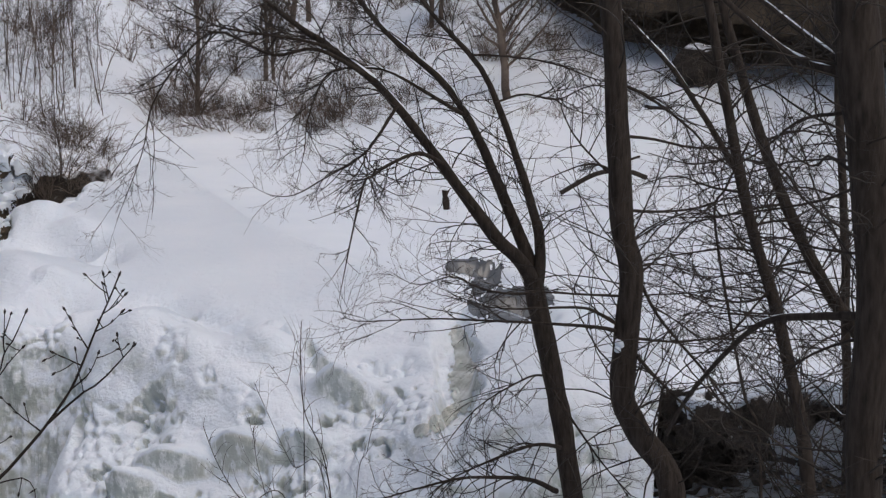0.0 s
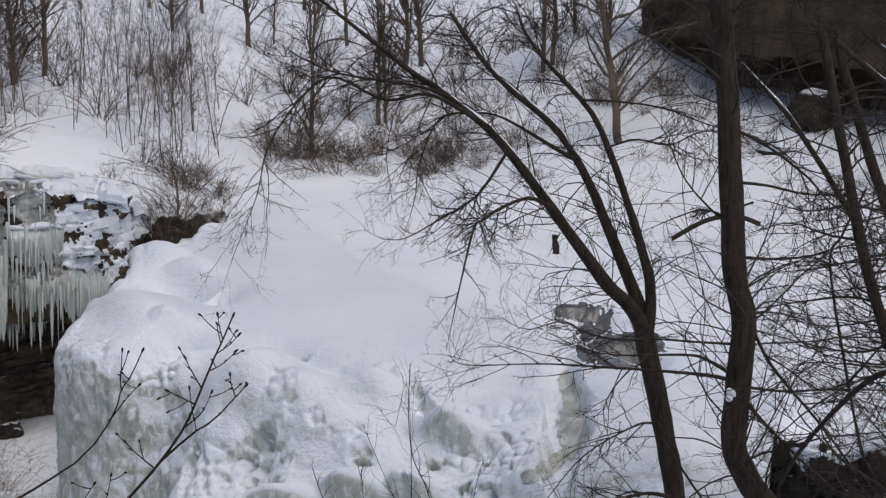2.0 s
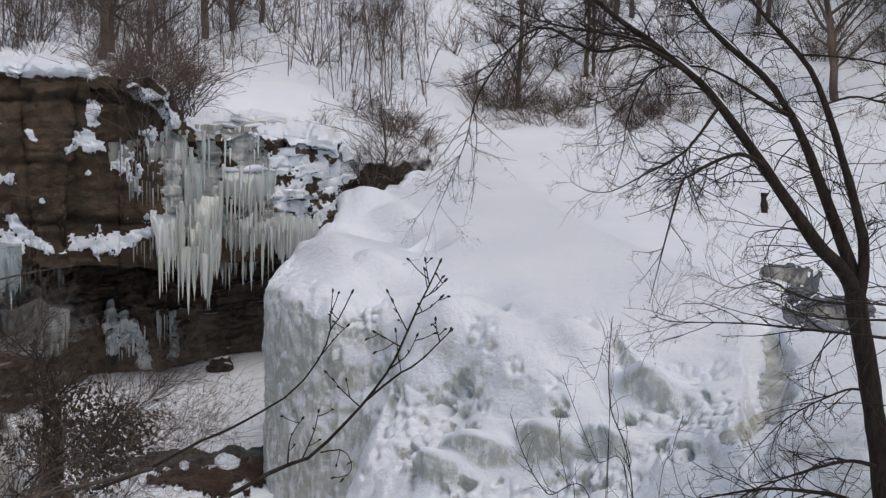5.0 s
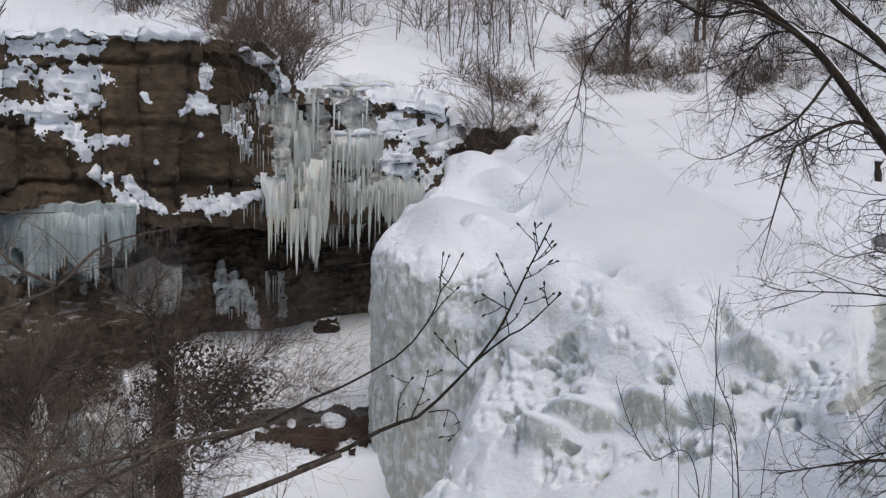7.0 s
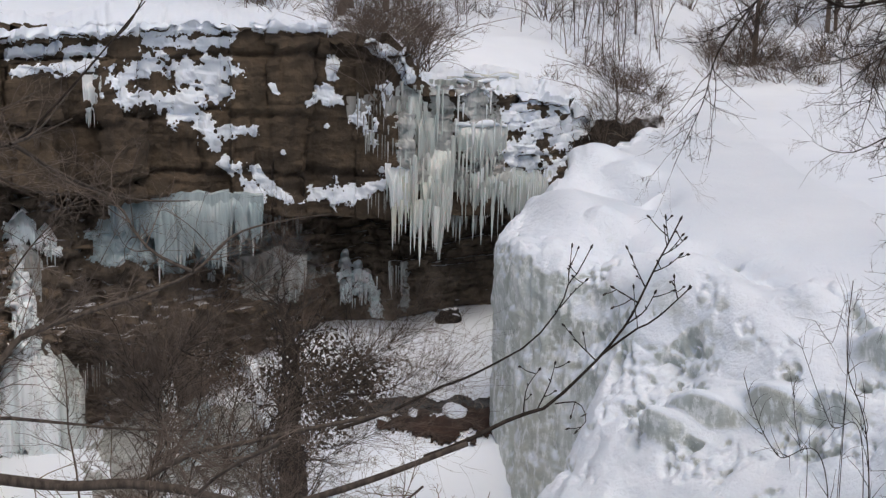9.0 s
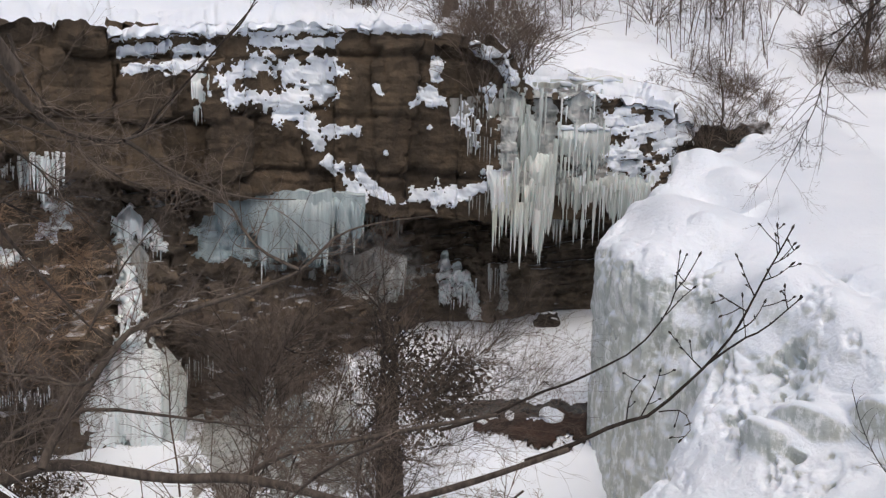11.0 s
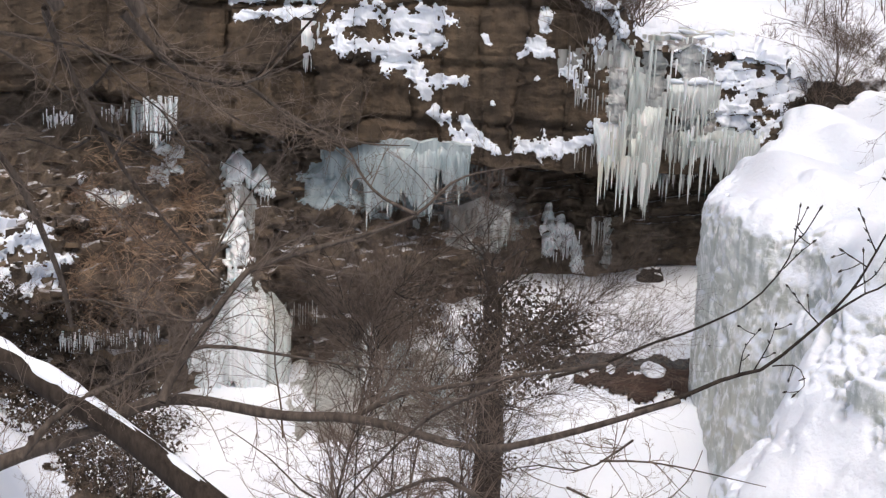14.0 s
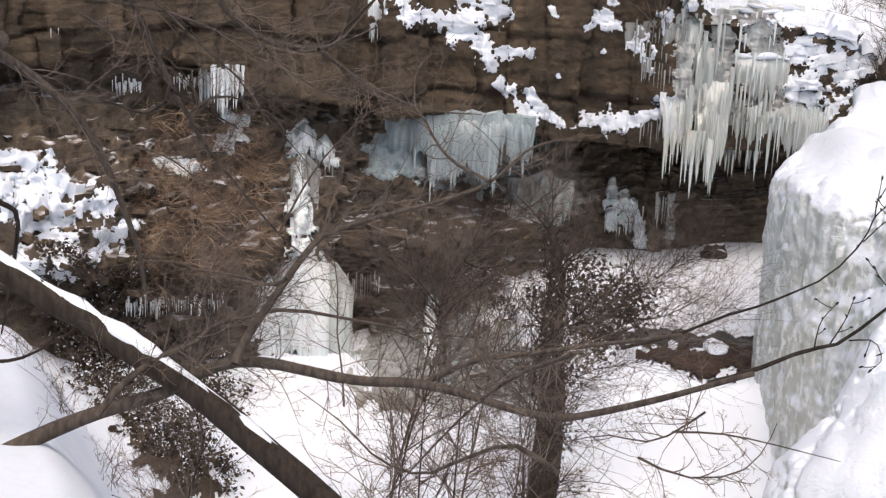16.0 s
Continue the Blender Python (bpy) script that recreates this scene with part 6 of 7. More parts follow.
def creek_bank():
    """An overhanging ledge of wet rock under a thick lip of snow, along the creek."""
    K = along(np.array([(-8.6, 18.4, 5.45, 0.3), (-10.0, 17.4, 5.55, 0.8), (-12.0, 17.0, 5.6, 1.3), (-14.5, 17.1, 5.7, 1.6), (-18, 17.0, 5.8, 1.8), (-22, 16.8, 5.9, 1.8), (-28, 16.5, 5.9, 1.6)]), 260)
    a = np.radians(K[:, 0])
    ray = np.stack([-np.sin(a), np.cos(a)], -1)
    D, top, rec = K[:, 1] + 0.25 * fbm(np.column_stack([K[:, 0], K[:, 0] * 0, K[:, 0] * 0]), 2.2, 3, seed=2), K[:, 2], K[:, 3]

    def row(d, z):
        return np.column_stack([ray * d[:, None], z])
    rock = [row(D + 0.5 * (1 - w), top + 0.02 * w) for w in (0, 0.5, 1)]
    rock += [row(D + 0.05 * w, top - 0.34 * w) for w in np.linspace(0.1, 1, 10)]
    rock += [row(D + 0.05 + rec * w, top - 0.34 + 0.05 * w) for w in np.linspace(0.08, 1, 14)]
    rock += [row(D + 0.05 + rec, top - 0.29 - 1.5 * w) for w in np.linspace(0.06, 1, 18)]
    P = np.stack(rock, 1)
    P = P + normals(P) * (0.20 * fbm(P, 0.7, 4, 0.6, seed=41) + 0.14 * blocks(P, 0.4, 0.18, 42))[..., None]
    snow = [row(D - 0.05 + 0.16 * (1 - math.sin(w * math.pi / 2)) - 0.1 * math.sin(w * math.pi), top - 0.06 + 0.34 * math.sin(w * math.pi / 2)) for w in np.linspace(0, 1, 12)]
    snow += [row(D + 0.1 + 3.2 * w, top + 0.28 - 0.3 * w) for w in np.linspace(0.04, 1, 26)]
    S = np.stack(snow, 1)
    S[..., 2] += 0.10 * fbm(S * [1, 1, 0], 0.9, 3, seed=43) - 0.25 * smooth(0.1, 0.6, fbm(S * [1, 1, 0], 1.6, 2, seed=44))
    ledge = tagged(new("rock_ledge"), "dark wet undercut ledge along the creek bank", "rock ledge")
    sheet("ledge_rock", P, DARK_ROCK, ledge)
    sheet("snow_cap", S, SNOW, ledge, label="thick lip of snow over the undercut")
    return ledge


creek_ledge = creek_bank()
patch("rock_ledge", "wet rock bared beside the snow dome", "rock ledge", DARK_ROCK, tree_of(bpy.data.objects["ground"], cliff_top, cliff_face, cliff_foot), [[(16.3, -5.8, 0.5), (15.0, -5.3, 0.55), (13.4, -4.8, 0.35)]], 0.05, 0.5, 0.05, 19.0, 0.5)

stump = tagged(new("tree_stump"), "small broken grey-brown stump in the snow", "stump")
base = spot(-0.2, -6.45, 31.6)
rg = np.random.default_rng(5)
k = np.linspace(0, 1, 9)
tubes("stump_wood", [np.column_stack([base[0] + 0.02 * np.sin(k * 5), base[1] + 0 * k, base[2] - 0.1 + 0.62 * k, 0.10 - 0.035 * k + 0.012 * np.sin(k * 14)])], BARK, stump, 10)
tubes("branch_stub", [np.column_stack([base[0] + 0.02 + 0.10 * k, base[1] + 0 * k, base[2] + 0.42 + 0.16 * k, 0.03 - 0.02 * k])], BARK, stump, 6)
tubes("snow_cap", [np.column_stack([base[0] + 0 * k, base[1] + 0 * k, base[2] + 0.50 + 0.07 * k, 0.065 * np.sin(0.25 + k * 2.7)])], SNOW, stump, 8)

drift = tagged(new("driftwood"), "half-buried grey driftwood branch on the snow", "driftwood")
for kn, r in (([(-5.0, -5.6), (-6.4, -4.8), (-7.6, -4.6), (-8.6, -4.9)], 0.06), ([(-7.2, -4.6), (-7.8, -4.2), (-8.3, -4.0)], 0.03)):
    K = np.array([(*spot(a, e, 33.0), r) for a, e in kn])
    tubes("branch", [spline(K, 24)], BARK, drift, 7)

# ---- woods on the far bank ----
def grow(name, label, category, seed, tall, r, limbs, twig, level=2, spread=(25, 60), mat=None, crown=0.3, crook=0.035):
    """A bare tree with its foot at the origin."""
    rg = np.random.default_rng(seed)
    thing = tagged(new(name), label, category, "bare trees on the far bank" if category == "tree" else "")
    n = 12
    s = np.linspace(0, 1, n)
    bend = rg.normal(size=(2, 2)) * tall * crook
    P = np.column_stack([bend[0, 0] * s + bend[0, 1] * s ** 2 + np.cumsum(rg.normal(size=n)) * tall * 0.006, bend[1, 0] * s + bend[1, 1] * s ** 2 + np.cumsum(rg.normal(size=n)) * tall * 0.006, s * tall - 0.3, r * (1 - 0.85 * s)])
    P[:, :2] -= P[0, :2]
    tubes("trunk", [P], mat or BARK, thing, 7)
    main, fine = [], []
    sprout(P, limbs, tall * 0.38, r * 0.38, 1, main, rg, crown, 0.35, spread, 0.8, 7)
    for q in main:
        sprout(q, twig, tall * 0.13, max(r * 0.11, 0.006), level, fine, rg, 0.15, 0.15, (25, 65), 0.9, 4)
    tubes("branch_spray", main, mat or BARK, thing, 4, kind="stuff")
    tubes("twig_spray", fine, TWIG, thing, 3, kind="stuff")
    return thing


def shrub(name, label, seed, tall, count, r, mat, arch=0.5, level=2, wide=0.5, crook=0.16):
    """Many thin shoots from one root."""
    rg = np.random.default_rng(seed)
    thing = tagged(new(name), label, "shrub")
    main, fine = [], []
    for _ in range(count):
        d = unit(np.array([rg.normal() * wide, rg.normal() * wide, 1.0]))
        ln, w = tall * rg.uniform(0.5, 1.15), np.array([rg.normal() * 0.12, rg.normal() * 0.12, -0.15])
        row = [(*w, r)]
        for k in range(1, 6):
            d = unit(d + rg.normal(size=3) * crook + np.array([d[0], d[1], -0.25]) * arch * 0.4)
            w = w + d * ln / 5
            row.append((*w, r * (1 - 0.13 * k)))
        main.append(np.array(row))
    for q in main:
        sprout(q, 5, tall * 0.3, r * 0.6, level, fine, rg, 0.2, 0.12, (25, 70), 0.9, 4)
    tubes("stem_clump", main, mat, thing, 3, kind="stuff")
    tubes("twig_spray", fine, mat, thing, 3, kind="stuff")
    return thing


def on_ground(az, d, sink=0.0):
    x, y, _ = polar(az, d)
    return x, y, float(ground_height(az, d)) - sink


def stand(ob, az, d, turn=0.0, size=1.0, tilt=0.0, z=None, stretch=1.0):
    x, y, gz = on_ground(az, d)
    m = Matrix.LocRotScale((x, y, gz if z is None else z), Euler((radians(tilt), 0, radians(turn))), (size, size, size * stretch))
    return m


BRUSH, _t, _b = material("brown_brush", 0.9, 0.2)
_t.links.new(ramp(_t, noise_node(_t, 1.3, 3), [(0.3, (0.075, 0.055, 0.044)), (0.55, (0.16, 0.12, 0.095)), (0.75, (0.28, 0.22, 0.175))]), _b.inputs["Base Color"])
GREYTWIG, _t, _b = material("grey_brush", 0.9, 0.2)
_t.links.new(ramp(_t, noise_node(_t, 1.3, 3), [(0.3, (0.065, 0.05, 0.042)), (0.75, (0.19, 0.15, 0.12))]), _b.inputs["Base Color"])

kinds = [grow("bare_tree", "bare dark tree on the snowy far bank", "tree", 30 + i, 8.0, 0.13, 30, 10, 2, (30, 75), GREYTWIG, 0.06) for i in range(4)]
poles = [grow("sapling", "thin leafless sapling on the snowy bank", "sapling", 50 + i, 4.6, 0.015, 16, 7, 2, (18, 60), GREYTWIG, 0.08, 0.09) for i in range(5)]
bushes = [shrub("shrub", "leafless grey-brown shrub in the snow", 70 + i, 1.4, 18, 0.010, GREYTWIG) for i in range(4)]
thickets = [shrub("thicket", "dense leafless brown-grey thicket in the snow", 80 + i, 3.0, 16, 0.014, GREYTWIG, 0.35, 2, 0.4) for i in range(3)]
brambles = [shrub("bramble", "tangled brown dead brush", 90 + i, 1.4, 13, 0.0095, BRUSH, 0.9, 2, 0.8, 0.3) for i in range(4)]
used = set()


def put(kind_list, i, m):
    """The first use of a kind moves the built one, later uses copy it."""
    ob = kind_list[i % len(kind_list)]
    if ob.name in used:
        return copy_thing(ob, m)
    used.add(ob.name)
    ob.matrix_basis = m
    return ob


# trees that can be told apart: azimuth, distance, trunk radius
for i, (az, d, r) in enumerate([(26.1, 40.2, 0.142), (24.2, 37.6, 0.10), (22.0, 48.2, 0.14), (20.9, 51.4, 0.117), (19.8, 53.6, 0.10), (9.7, 49.5, 0.128), (7.0, 54.0, 0.09), (6.7, 54.2, 0.085), (5.3, 62.0, 0.122),
                                (0.4, 55.0, 0.137), (0.0, 55.4, 0.10), (-0.9, 60.2, 0.09), (-2.8, 46.5, 0.143), (25.6, 41.4, 0.154), (5.9, 60.2, 0.125), (-2.3, 57.0, 0.094), (12.0, 66.0, 0.12), (15.0, 64.0, 0.12)]):
    put(kinds, i, stand(None, az, d, i * 77, r / 0.13, 0, None, 0.13 / r * 1.0))
for i, (az, d, r) in enumerate([(18.4, 49.4, 0.061), (14.8, 40.8, 0.068), (15.1, 37.4, 0.046), (3.6, 47.6, 0.059), (16.4, 43.2, 0.054), (4.1, 48.8, 0.061), (15.4, 40.2, 0.059), (14.9, 36.4, 0.060), (14.3, 45.6, 0.07), (23.6, 37.2, 0.09)]):
    put(poles, i, stand(None, az, d, i * 61, r / 0.028 * 0.52, 0, None, 1.0))
rg = np.random.default_rng(78)
for i in range(16):
    put(thickets, i, stand(None, rg.uniform(21, 30), rg.uniform(40, 58), rg.uniform(0, 360), rg.uniform(0.7, 1.2)))
rg = np.random.default_rng(77)
for i in range(125):        # sapling thicket above the icicles
    az = rg.uniform(13.2, 30)
    put(poles, i, stand(None, az, rg.uniform(39.5, 56) - 0.1 * (az - 13), rg.uniform(0, 360), rg.uniform(0.6, 1.25), rg.uniform(-13, 13)))
for i in range(105):         # understorey of the far bank
    az = rg.uniform(-18, 12.3)
    put(thickets, i, stand(None, az, rg.uniform(47.5, 66) if az > -4 else rg.uniform(50, 66), rg.uniform(0, 360), rg.uniform(0.6, 1.15)))
for i in range(16):
    az = rg.uniform(13.5, 30)
    put(thickets, i, stand(None, az, rg.uniform(40, 58), rg.uniform(0, 360), rg.uniform(0.6, 1.1)))
for i in range(34):         # woods further up the slope
    put(kinds, i, stand(None, rg.uniform(-22, 30), rg.uniform(62, 96), rg.uniform(0, 360), rg.uniform(0.45, 0.8), rg.uniform(-4, 4), None, 1.4))
for i in range(66):         # shrubs along the edge of the frozen creek
    az = rg.uniform(1.0, 11.5)
    put(bushes, i, stand(None, az, 45.5 + rg.uniform(0, 6), rg.uniform(0, 360), rg.uniform(0.6, 1.2)))
for i in range(22):
    put(bushes, i, stand(None, rg.uniform(13.2, 17.5), rg.uniform(35.8, 40), rg.uniform(0, 360), rg.uniform(0.6, 1.1)))
for i in range(40):
    put(bushes, i, stand(None, rg.uniform(-16, 1), rg.uniform(43, 56), rg.uniform(0, 360), rg.uniform(0.5, 1.0)))
for i in range(16):
    put(bushes, i, stand(None, rg.uniform(22.5, 26.5), rg.uniform(34.5, 40), rg.uniform(0, 360), rg.uniform(0.6, 1.1), 0, 8.9 + rg.uniform(0, 0.3)))

for i, (az, d, z) in enumerate([(24.6, 34.0, 8.8), (24.1, 33.0, 8.7), (23.7, 33.6, 8.7), (25.2, 34.5, 9.0), (15.4, 36.0, None), (15.9, 36.4, None), (14.8, 36.4, None), (9.8, 48.8, None), (9.5, 49.2, None), (10.1, 49.0, None), (26.3, 36, 9.5), (28.5, 36.0, 9.4), (25.3, 30.9, 8.5), (24.8, 30.7, 8.3), (24.3, 30.8, 8.4), (23.9, 31.2, 8.5), (25.0, 31.4, 8.7), (23.4, 31.6, 8.6), (24.5, 30.3, 7.9), (23.4, 30.6, 8.5), (23.9, 30.4, 8.7), (24.2, 30.9, 8.8), (23.1, 31.0, 8.4), (24.6, 30.6, 8.9), (22.7, 31.6, 8.5)]):
    put(thickets, i, stand(None, az, d, i * 50, 0.8, 0, z))
for i in range(14):
    put(thickets, i, stand(None, rg.uniform(13.8, 29), rg.uniform(41, 60), rg.uniform(0, 360), rg.uniform(0.5, 1.0)))

tangles = [shrub("brush", "tangled crooked leafless brown brush", 140 + i, 3.0, 13, 0.010, BRUSH, 0.9, 2, 0.9, 0.42) for i in range(4)]
rg.random(36)
for i in range(5):
    az = rg.uniform(22.5, 28)
    put(tangles, i, stand(None, az, rg.uniform(22.5, 27), rg.uniform(0, 360), rg.uniform(0.35, 0.6)))
low_brush = [shrub("brush", "low brown brush poking through the snow", 120 + i, 1.2, 9, 0.006, BRUSH, 0.5, 2, 0.5) for i in range(3)]
for i in range(22):
    put(low_brush, i, stand(None, rg.uniform(44, 53), rg.uniform(12, 19), rg.uniform(0, 360), rg.uniform(0.5, 1.0)))
for i in range(8):
    put(low_brush, i, stand(None, rg.uniform(19.5, 34), rg.uniform(24, 31), rg.uniform(0, 360), rg.uniform(0.5, 1.1)))

RUST, _t, _b = material("rusty_brush", 0.9, 0.2)
_t.links.new(ramp(_t, noise_node(_t, 1.6, 3), [(0.3, (0.16, 0.105, 0.075)), (0.55, (0.34, 0.24, 0.165)), (0.75, (0.52, 0.40, 0.29))]), _b.inputs["Base Color"])
tufts = [shrub("dead_grass", "drooping tuft of rusty dead grass and brush", 130 + i, 0.9, 26, 0.008, RUST, 1.5, 1, 0.9, 0.32) for i in range(3)]
for i in range(110):        # rusty growth on the slope under the high bed
    az = rg.uniform(40.6, 52.5)
    p, way = strike(cliff_bvh, az, rg.uniform(-15.2, -7.8))
    if p is not None and not (az > 45.6 and p[2] < EYE - 24 * math.tan(radians(9.3))):
        put(tufts, i, Matrix.LocRotScale((p[0], p[1], p[2] + 0.1), Euler((rg.uniform(0.2, 0.9), 0, radians(az) + rg.uniform(-0.5, 0.5))), [rg.uniform(0.6, 1.3)] * 3))
for i in range(34):         # crooked brush before the shale wall
    az = rg.uniform(27.6, 37.2)
    p, way = strike(cliff_bvh, az, rg.uniform(-17.5, -12.5))
    if p is not None:
        k = rg.uniform(0.3, 1.6)
        put(tangles, i, Matrix.LocRotScale((p[0] - way[0] * k, p[1] - way[1] * k, p[2] - 0.2), Euler((rg.uniform(-0.1, 0.4), 0, rg.uniform(0, 6.28))), [rg.uniform(0.6, 1.0)] * 3))
for i in range(24):
    az = rg.uniform(40.8, 48)
    p, way = strike(cliff_bvh, az, rg.uniform(-15.5, -11.0))
    if p is not None:
        put(tangles, i, Matrix.LocRotScale((p[0] - way[0] * 0.4, p[1] - way[1] * 0.4, p[2] - 0.2), Euler((0.3, 0, rg.uniform(0, 6.28))), [rg.uniform(0.4, 0.7)] * 3))

# loose shale slabs on the slope
SLAB, _t, _b = material("loose_shale", 0.85, 0.25)
_o = _t.nodes.new("ShaderNodeObjectInfo")
_c = ramp(_t, _o.outputs["Random"], [(0.0, (0.03, 0.024, 0.018)), (0.5, (0.085, 0.062, 0.042)), (1.0, (0.20, 0.15, 0.10))])
_c = mix(_t, ramp(_t, noise_node(_t, 5, 6), [(0.4, (0, 0, 0)), (0.7, (1, 1, 1))]), _c, mix(_t, 0.6, _c, (0.02, 0.016, 0.013)))
_c = mix(_t, up_mask(_t, 0.93, 1.1, 0.3, 2.0), _c, (0.78, 0.80, 0.85))
_t.links.new(_c, _b.inputs["Base Color"])
bump(_t, _b, noise_node(_t, 14, 6), 0.6, 0.03)
slabs = []
for i in range(6):
    rs = np.random.default_rng(300 + i)
    n = 7
    a = np.sort(rs.uniform(0, 6.28, n))
    ring = np.column_stack([np.cos(a) * rs.uniform(0.7, 1.1, n), np.sin(a) * rs.uniform(0.4, 0.8, n)])
    bm = bmesh.new()
    lo = [bm.verts.new((x, y, -0.16)) for x, y in ring]
    hi = [bm.verts.new((x * 0.93 + rs.normal() * 0.03, y * 0.93, 0.14 + rs.normal() * 0.03)) for x, y in ring]
    bm.faces.new(hi)
    bm.faces.new(lo[::-1])
    for k in range(n):
        bm.faces.new((lo[k], lo[(k + 1) % n], hi[(k + 1) % n], hi[k]))
    me = bpy.data.meshes.new("shale_slab")
    bm.to_mesh(me)
    bm.free()
    me.materials.append(SLAB)
    slabs.append(me)
for i in range(280):
    az = rg.uniform(28, 52)
    el = rg.uniform(-16.5, -8.6) if az > 40.5 else rg.uniform(-18.5, -9.5)
    p, way = strike(cliff_bvh, az, el)
    if p is None:
        continue
    ob = new("shale_slab", slabs[i % 6])
    ob.parent = cliff_foot
    s = rg.uniform(0.12, 0.42)
    ob.matrix_local = Matrix.LocRotScale((p[0], p[1], p[2]), Euler((rg.normal() * 0.2 + 0.15, rg.normal() * 0.2, rg.uniform(0, 6.28))), (s, s, s * rg.uniform(0.5, 1.3)))

# broken blocks of wet rock along the undercut creek bank
WETSLAB, _t, _b = material("wet_broken_rock", 0.6, 0.4)
_o = _t.nodes.new("ShaderNodeObjectInfo")
_c = ramp(_t, _o.outputs["Random"], [(0.0, (0.012, 0.010, 0.009)), (0.7, (0.035, 0.028, 0.022)), (1.0, (0.07, 0.05, 0.036))])
_c = mix(_t, up_mask(_t, 0.8, 1.0, 0.3, 2.5), _c, (0.78, 0.81, 0.86))
_t.links.new(_c, _b.inputs["Base Color"])
bump(_t, _b, noise_node(_t, 9, 6), 0.7, 0.05)
wet_shapes = []
for me in slabs:
    w = me.copy()
    w.name = "rock_block"
    w.materials[0] = WETSLAB
    wet_shapes.append(w)
for i in range(90):
    az = rg.uniform(-21.5, -9.8)
    el = rg.uniform(-18.2, -16.2)
    p, way = strike(ground_bvh, az, el)
    if p is None:
        continue
    ob = new("rock_block", wet_shapes[i % 6])
    ob.parent = creek_ledge
    k = rg.uniform(0.10, 0.34)
    ob.matrix_local = Matrix.LocRotScale((p[0], p[1], p[2]), Euler((rg.normal() * 0.25, rg.normal() * 0.25, rg.uniform(0, 6.28))), (k, k, k * rg.uniform(0.7, 1.8)))

# brown brush on the shale slope below the overhang
for i in range(110):
    az = rg.uniform(27.5, 52)
    el = rg.uniform(-17.5, -9.0) + (1.0 if az > 41 else 0.0)
    if 37.6 < az < 40.6 and el < -9 or az > 46 and -14.5 < el < -9.6:
        continue
    p, way = strike(cliff_bvh, az, el)
    if p is None:
        continue
    put(brambles, i, Matrix.LocRotScale((p[0], p[1], p[2]), Euler((rg.uniform(0.1, 0.7), 0, radians(az) + rg.uniform(-0.6, 0.6))), [rg.uniform(0.5, 0.95)] * 3))
for i in range(14):         # the densest brush, before the blue ice
    az = rg.uniform(27.5, 37.6)
    p, way = strike(cliff_bvh, az, rg.uniform(-17.5, -11.0))
    if p is not None:
        put(brambles, i, Matrix.LocRotScale((p[0] - way[0] * 0.3, p[1] - way[1] * 0.3, p[2]), Euler((rg.uniform(0.0, 0.5), 0, radians(az) + rg.uniform(-0.6, 0.6))), [rg.uniform(0.7, 1.2)] * 3))
for i in range(26):         # brush over the lower step
    put(tangles, i, stand(None, rg.uniform(21.5, 27.5), rg.uniform(18.5, 21.8), rg.uniform(0, 360), rg.uniform(0.6, 0.95)))
for i in range(30):         # brush and thicket between the gorge floor and the boughs
    az, d = rg.uniform(27, 36), rg.uniform(17, 24)
    put(brambles, i, stand(None, az, d, rg.uniform(0, 360), rg.uniform(0.9, 1.7)))

WHIPBARK, _t, _b = material("whip_bark", 0.9, 0.2)
_t.links.new(ramp(_t, noise_node(_t, 2.0, 3), [(0.3, (0.05, 0.036, 0.029)), (0.75, (0.15, 0.112, 0.088))]), _b.inputs["Base Color"])
whips = [grow("sapling", "thin crooked brown sapling in the gorge", "sapling", 160 + i, 5.6, 0.026, 20, 5, 2, (30, 80), WHIPBARK, 0.25) for i in range(4)]
for w in whips:
    for ob in w.children:
        ob.data.materials[0] = WHIPBARK
for i in range(10):
    az = rg.uniform(26.5, 37.5)
    put(whips, i, stand(None, az, rg.uniform(16.5, 25.0), rg.uniform(0, 360), rg.uniform(0.75, 1.15), rg.uniform(-12, 12)))
for i in range(26):         # dark brush hung about the recess and the shale wall
    az = rg.uniform(26.2, 37)
    p, way = strike(cliff_bvh, az, rg.uniform(-16.5, -12.0))
    if p is not None:
        k = rg.uniform(0.1, 0.9)
        put(tangles, i, Matrix.LocRotScale((p[0] - way[0] * k, p[1] - way[1] * k, p[2] - 0.2), Euler((rg.uniform(-0.1, 0.5), 0, rg.uniform(0, 6.28))), [rg.uniform(0.45, 0.8)] * 3))

# ---- leaf-clad trunk and leaf litter with caught snow ----
LEAF, _t, _b = material("dead_leaves", 0.7, 0.3)
_t.links.new(ramp(_t, noise_node(_t, 9.0, 3), [(0.3, (0.02, 0.016, 0.012)), (0.55, (0.05, 0.036, 0.024)), (0.75, (0.09, 0.06, 0.035))]), _b.inputs["Base Color"])


def leaf_cloud(name, centres, count, size, spreadr, mat, parent, seed):
    rg = np.random.default_rng(seed)
    c = centres[rg.integers(len(centres), size=count)] + rg.normal(size=(count, 3)) * spreadr
    u = rg.normal(size=(count, 3))
    u /= np.linalg.norm(u, axis=1, keepdims=True)
    v = np.cross(u, rg.normal(size=(count, 3)))
    v /= np.linalg.norm(v, axis=1, keepdims=True)
    s = size * rg.uniform(0.5, 1.3, (count, 1))
    n = np.cross(u, v) * s * 0.25
    V = np.stack([c - u * s, c - v * s * 0.55 + n, c + u * s, c + v * s * 0.55 + n], 1).reshape(-1, 3)
    return tagged(fast_mesh(name, V, np.arange(count * 4).reshape(-1, 4), mat, parent, "", False), kind="stuff")


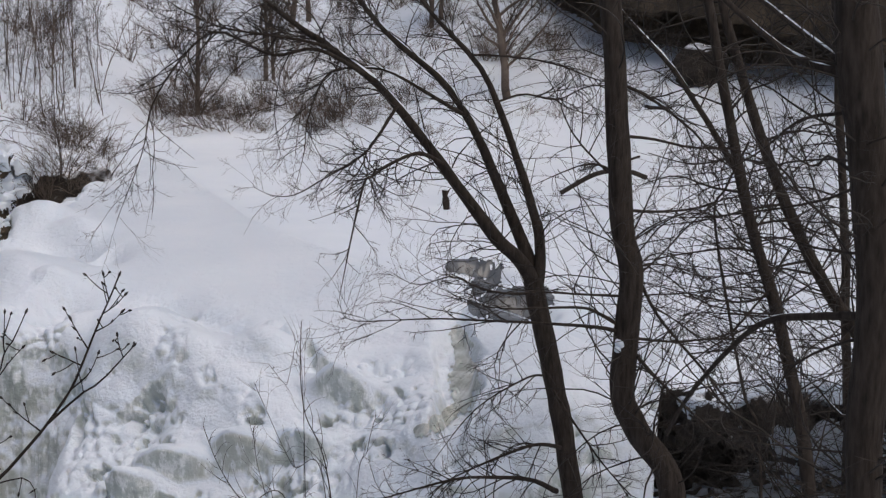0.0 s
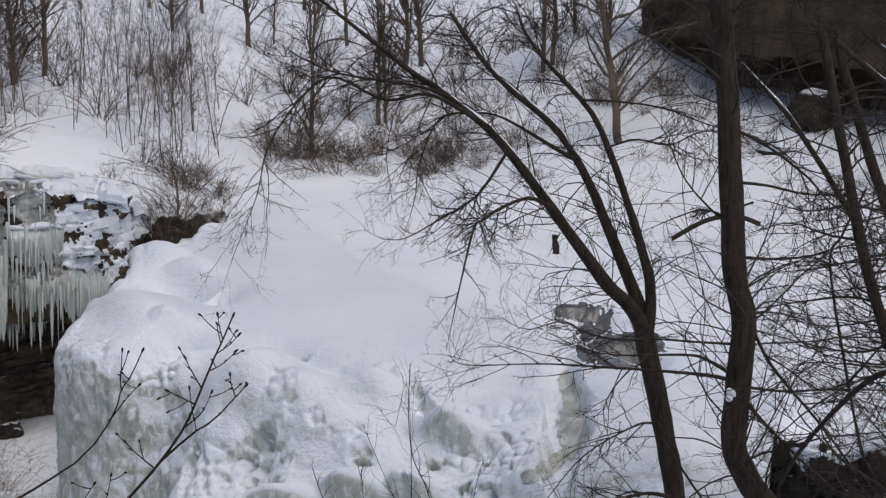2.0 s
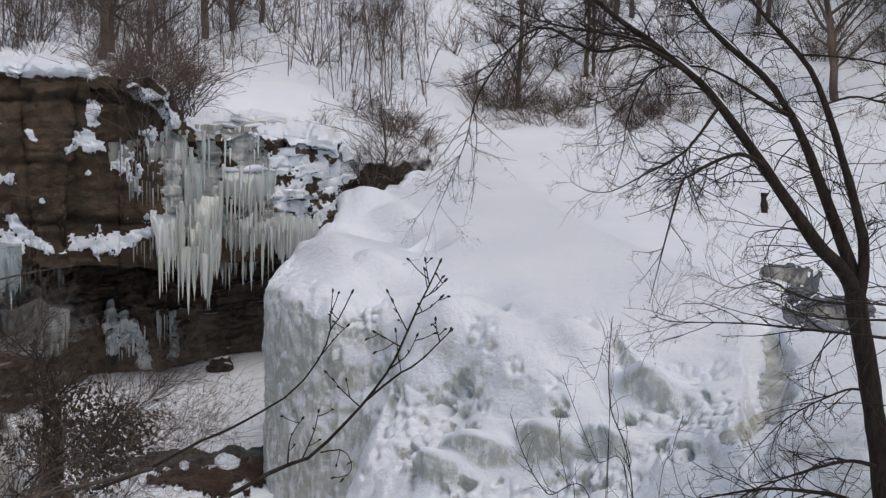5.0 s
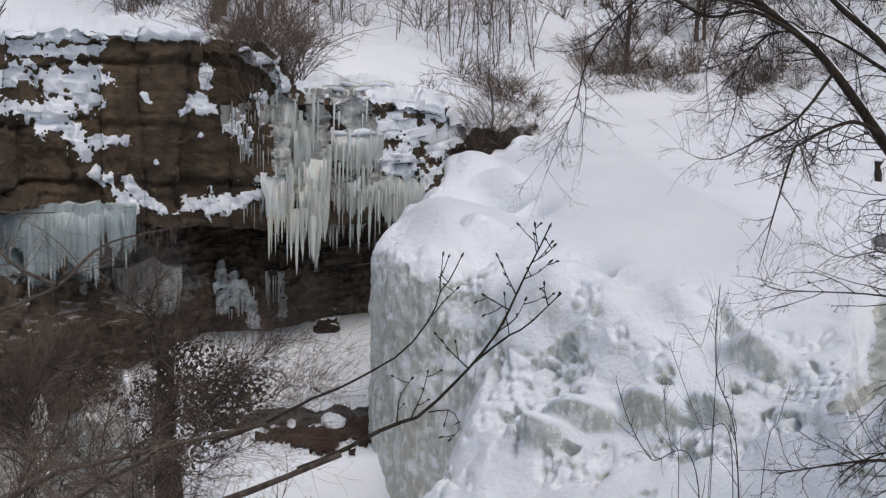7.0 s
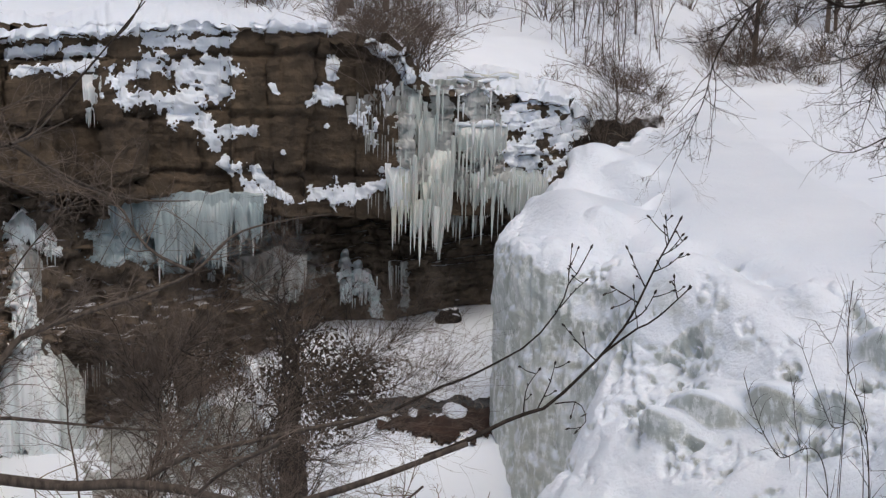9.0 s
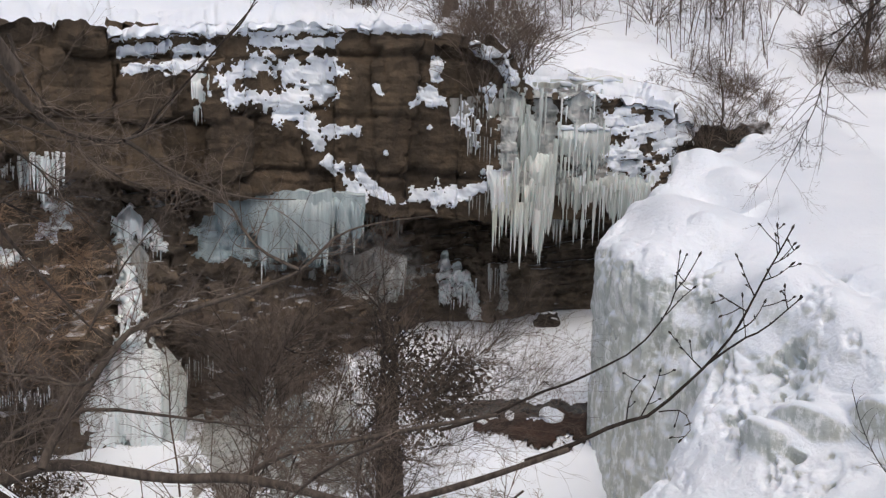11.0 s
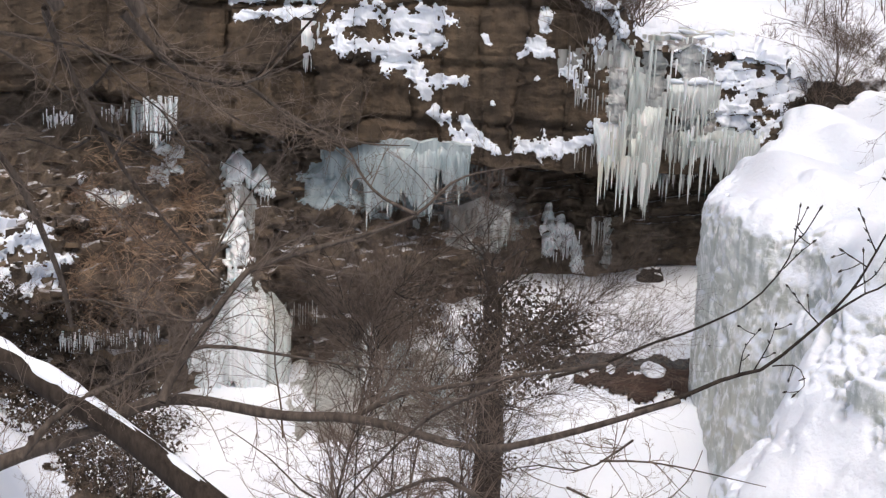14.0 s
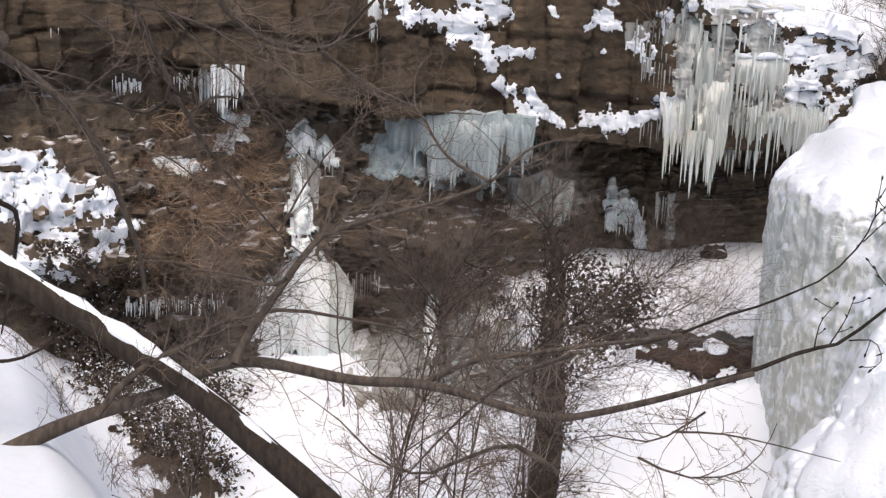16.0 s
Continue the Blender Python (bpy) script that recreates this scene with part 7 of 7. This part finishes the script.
ivy = tagged(new("leafy_trunk"), "dark trunk wrapped in withered snow-dusted leaves", "tree")
K = np.array([(*spot(28.3, -24.5, 19.5), 0.24), (*spot(28.1, -20.5, 19.6), 0.22), (*spot(28.3, -17.0, 19.8), 0.17), (*spot(28.2, -14.4, 20.0), 0.12), (*spot(28.6, -12.5, 20.2), 0.06)])
K = np.vstack([(K[0][0], K[0][1], float(height(K[0][0], K[0][1])) - 0.3, 0.28), K])
P = spline(K, 40)
tubes("trunk", [P], BARK, ivy, 10)
out = []
sprout(P, 46, 1.3, 0.02, 3, out, np.random.default_rng(8), 0.2, 0.1)
tubes("twig_spray", out, TWIG, ivy, 3, kind="stuff")
_r = np.random.default_rng(3)
cl = np.vstack([P[8:34, :3] + _r.normal(size=(26, 3)) * 0.15, np.array([sight(27.9 + _r.normal() * 0.75, -16.7 + _r.normal() * 0.9, 19.6 + _r.normal() * 0.3) for _ in range(34)]), np.array([sight(26.6 + _r.normal() * 0.6, -16.0 + _r.normal() * 0.5, 19.8) for _ in range(14)])])
leaf_cloud("leaf_mass", cl, 4600, 0.042, 0.13, LEAF, ivy, 4)
leaf_cloud("caught_snow", cl + [0, 0, 0.06], 480, 0.028, 0.13, SNOW, ivy, 5)


def litter(az0, az1, el0, el1, bvh, seed, n=26, leaves=1500, snow=420):
    thing = tagged(new("leaf_clump"), "withered brown leaves with specks of snow", "dead leaves", "withered leaves along the bank")
    rg = np.random.default_rng(seed)
    pts = []
    for _ in range(n):
        f = rg.random()
        p, _w = strike(bvh, az0 + (az1 - az0) * f + rg.normal() * 0.6, el0 + (el1 - el0) * f + rg.normal() * 0.5)
        if p is not None:
            pts.append(p + np.array([0, 0, 0.08]))
    pts = np.array(pts)
    leaf_cloud("leaf_mass", pts, int(leaves * 1.6), 0.05, 0.13, LEAF, thing, seed + 1)
    leaf_cloud("caught_snow", pts + [0, 0, 0.07], snow * 2, 0.03, 0.15, SNOW, thing, seed + 2)
    out = []
    for p in pts:
        q = np.array([(*(p + np.array([0.15 * k * rg.normal(), 0.15 * k * rg.normal(), 0.12 * k - 0.1])), 0.008) for k in range(4)])
        sprout(q, 5, 0.5, 0.005, 2, out, rg, 0.1, 0.2)
    tubes("twig_spray", out, BRUSH, thing, 3, kind="stuff")
    return thing


patch("leaf_litter", "dark strip of withered leaves on the bank", "dead leaves", LEAF, all_bvh, [[(49.6, -15.2, 0.4), (48.2, -17.2, 0.5), (46.6, -19.4, 0.7), (45.2, -21.6, 1.0), (44.0, -23.6, 1.4)], [(46.5, -17.6, 0.6), (44.0, -18.6, 0.5), (43.2, -20.0, 0.5)]], 0.06, 0.9, 0.07, 41.0, 0.5)
litter(48.5, 46.5, -16.8, -19.0, all_bvh, 200)
litter(46.8, 45.0, -19.0, -21.5, all_bvh, 210)
litter(45.5, 42.5, -20.5, -23.0, all_bvh, 220)
litter(43.5, 41.5, -18.8, -20.5, all_bvh, 240, 12, 600, 200)
litter(31.5, 27.0, -15.2, -16.6, all_bvh, 250, 16, 900, 300)
litter(49.0, 46.0, -14.0, -16.0, all_bvh, 260, 20, 1200, 200)
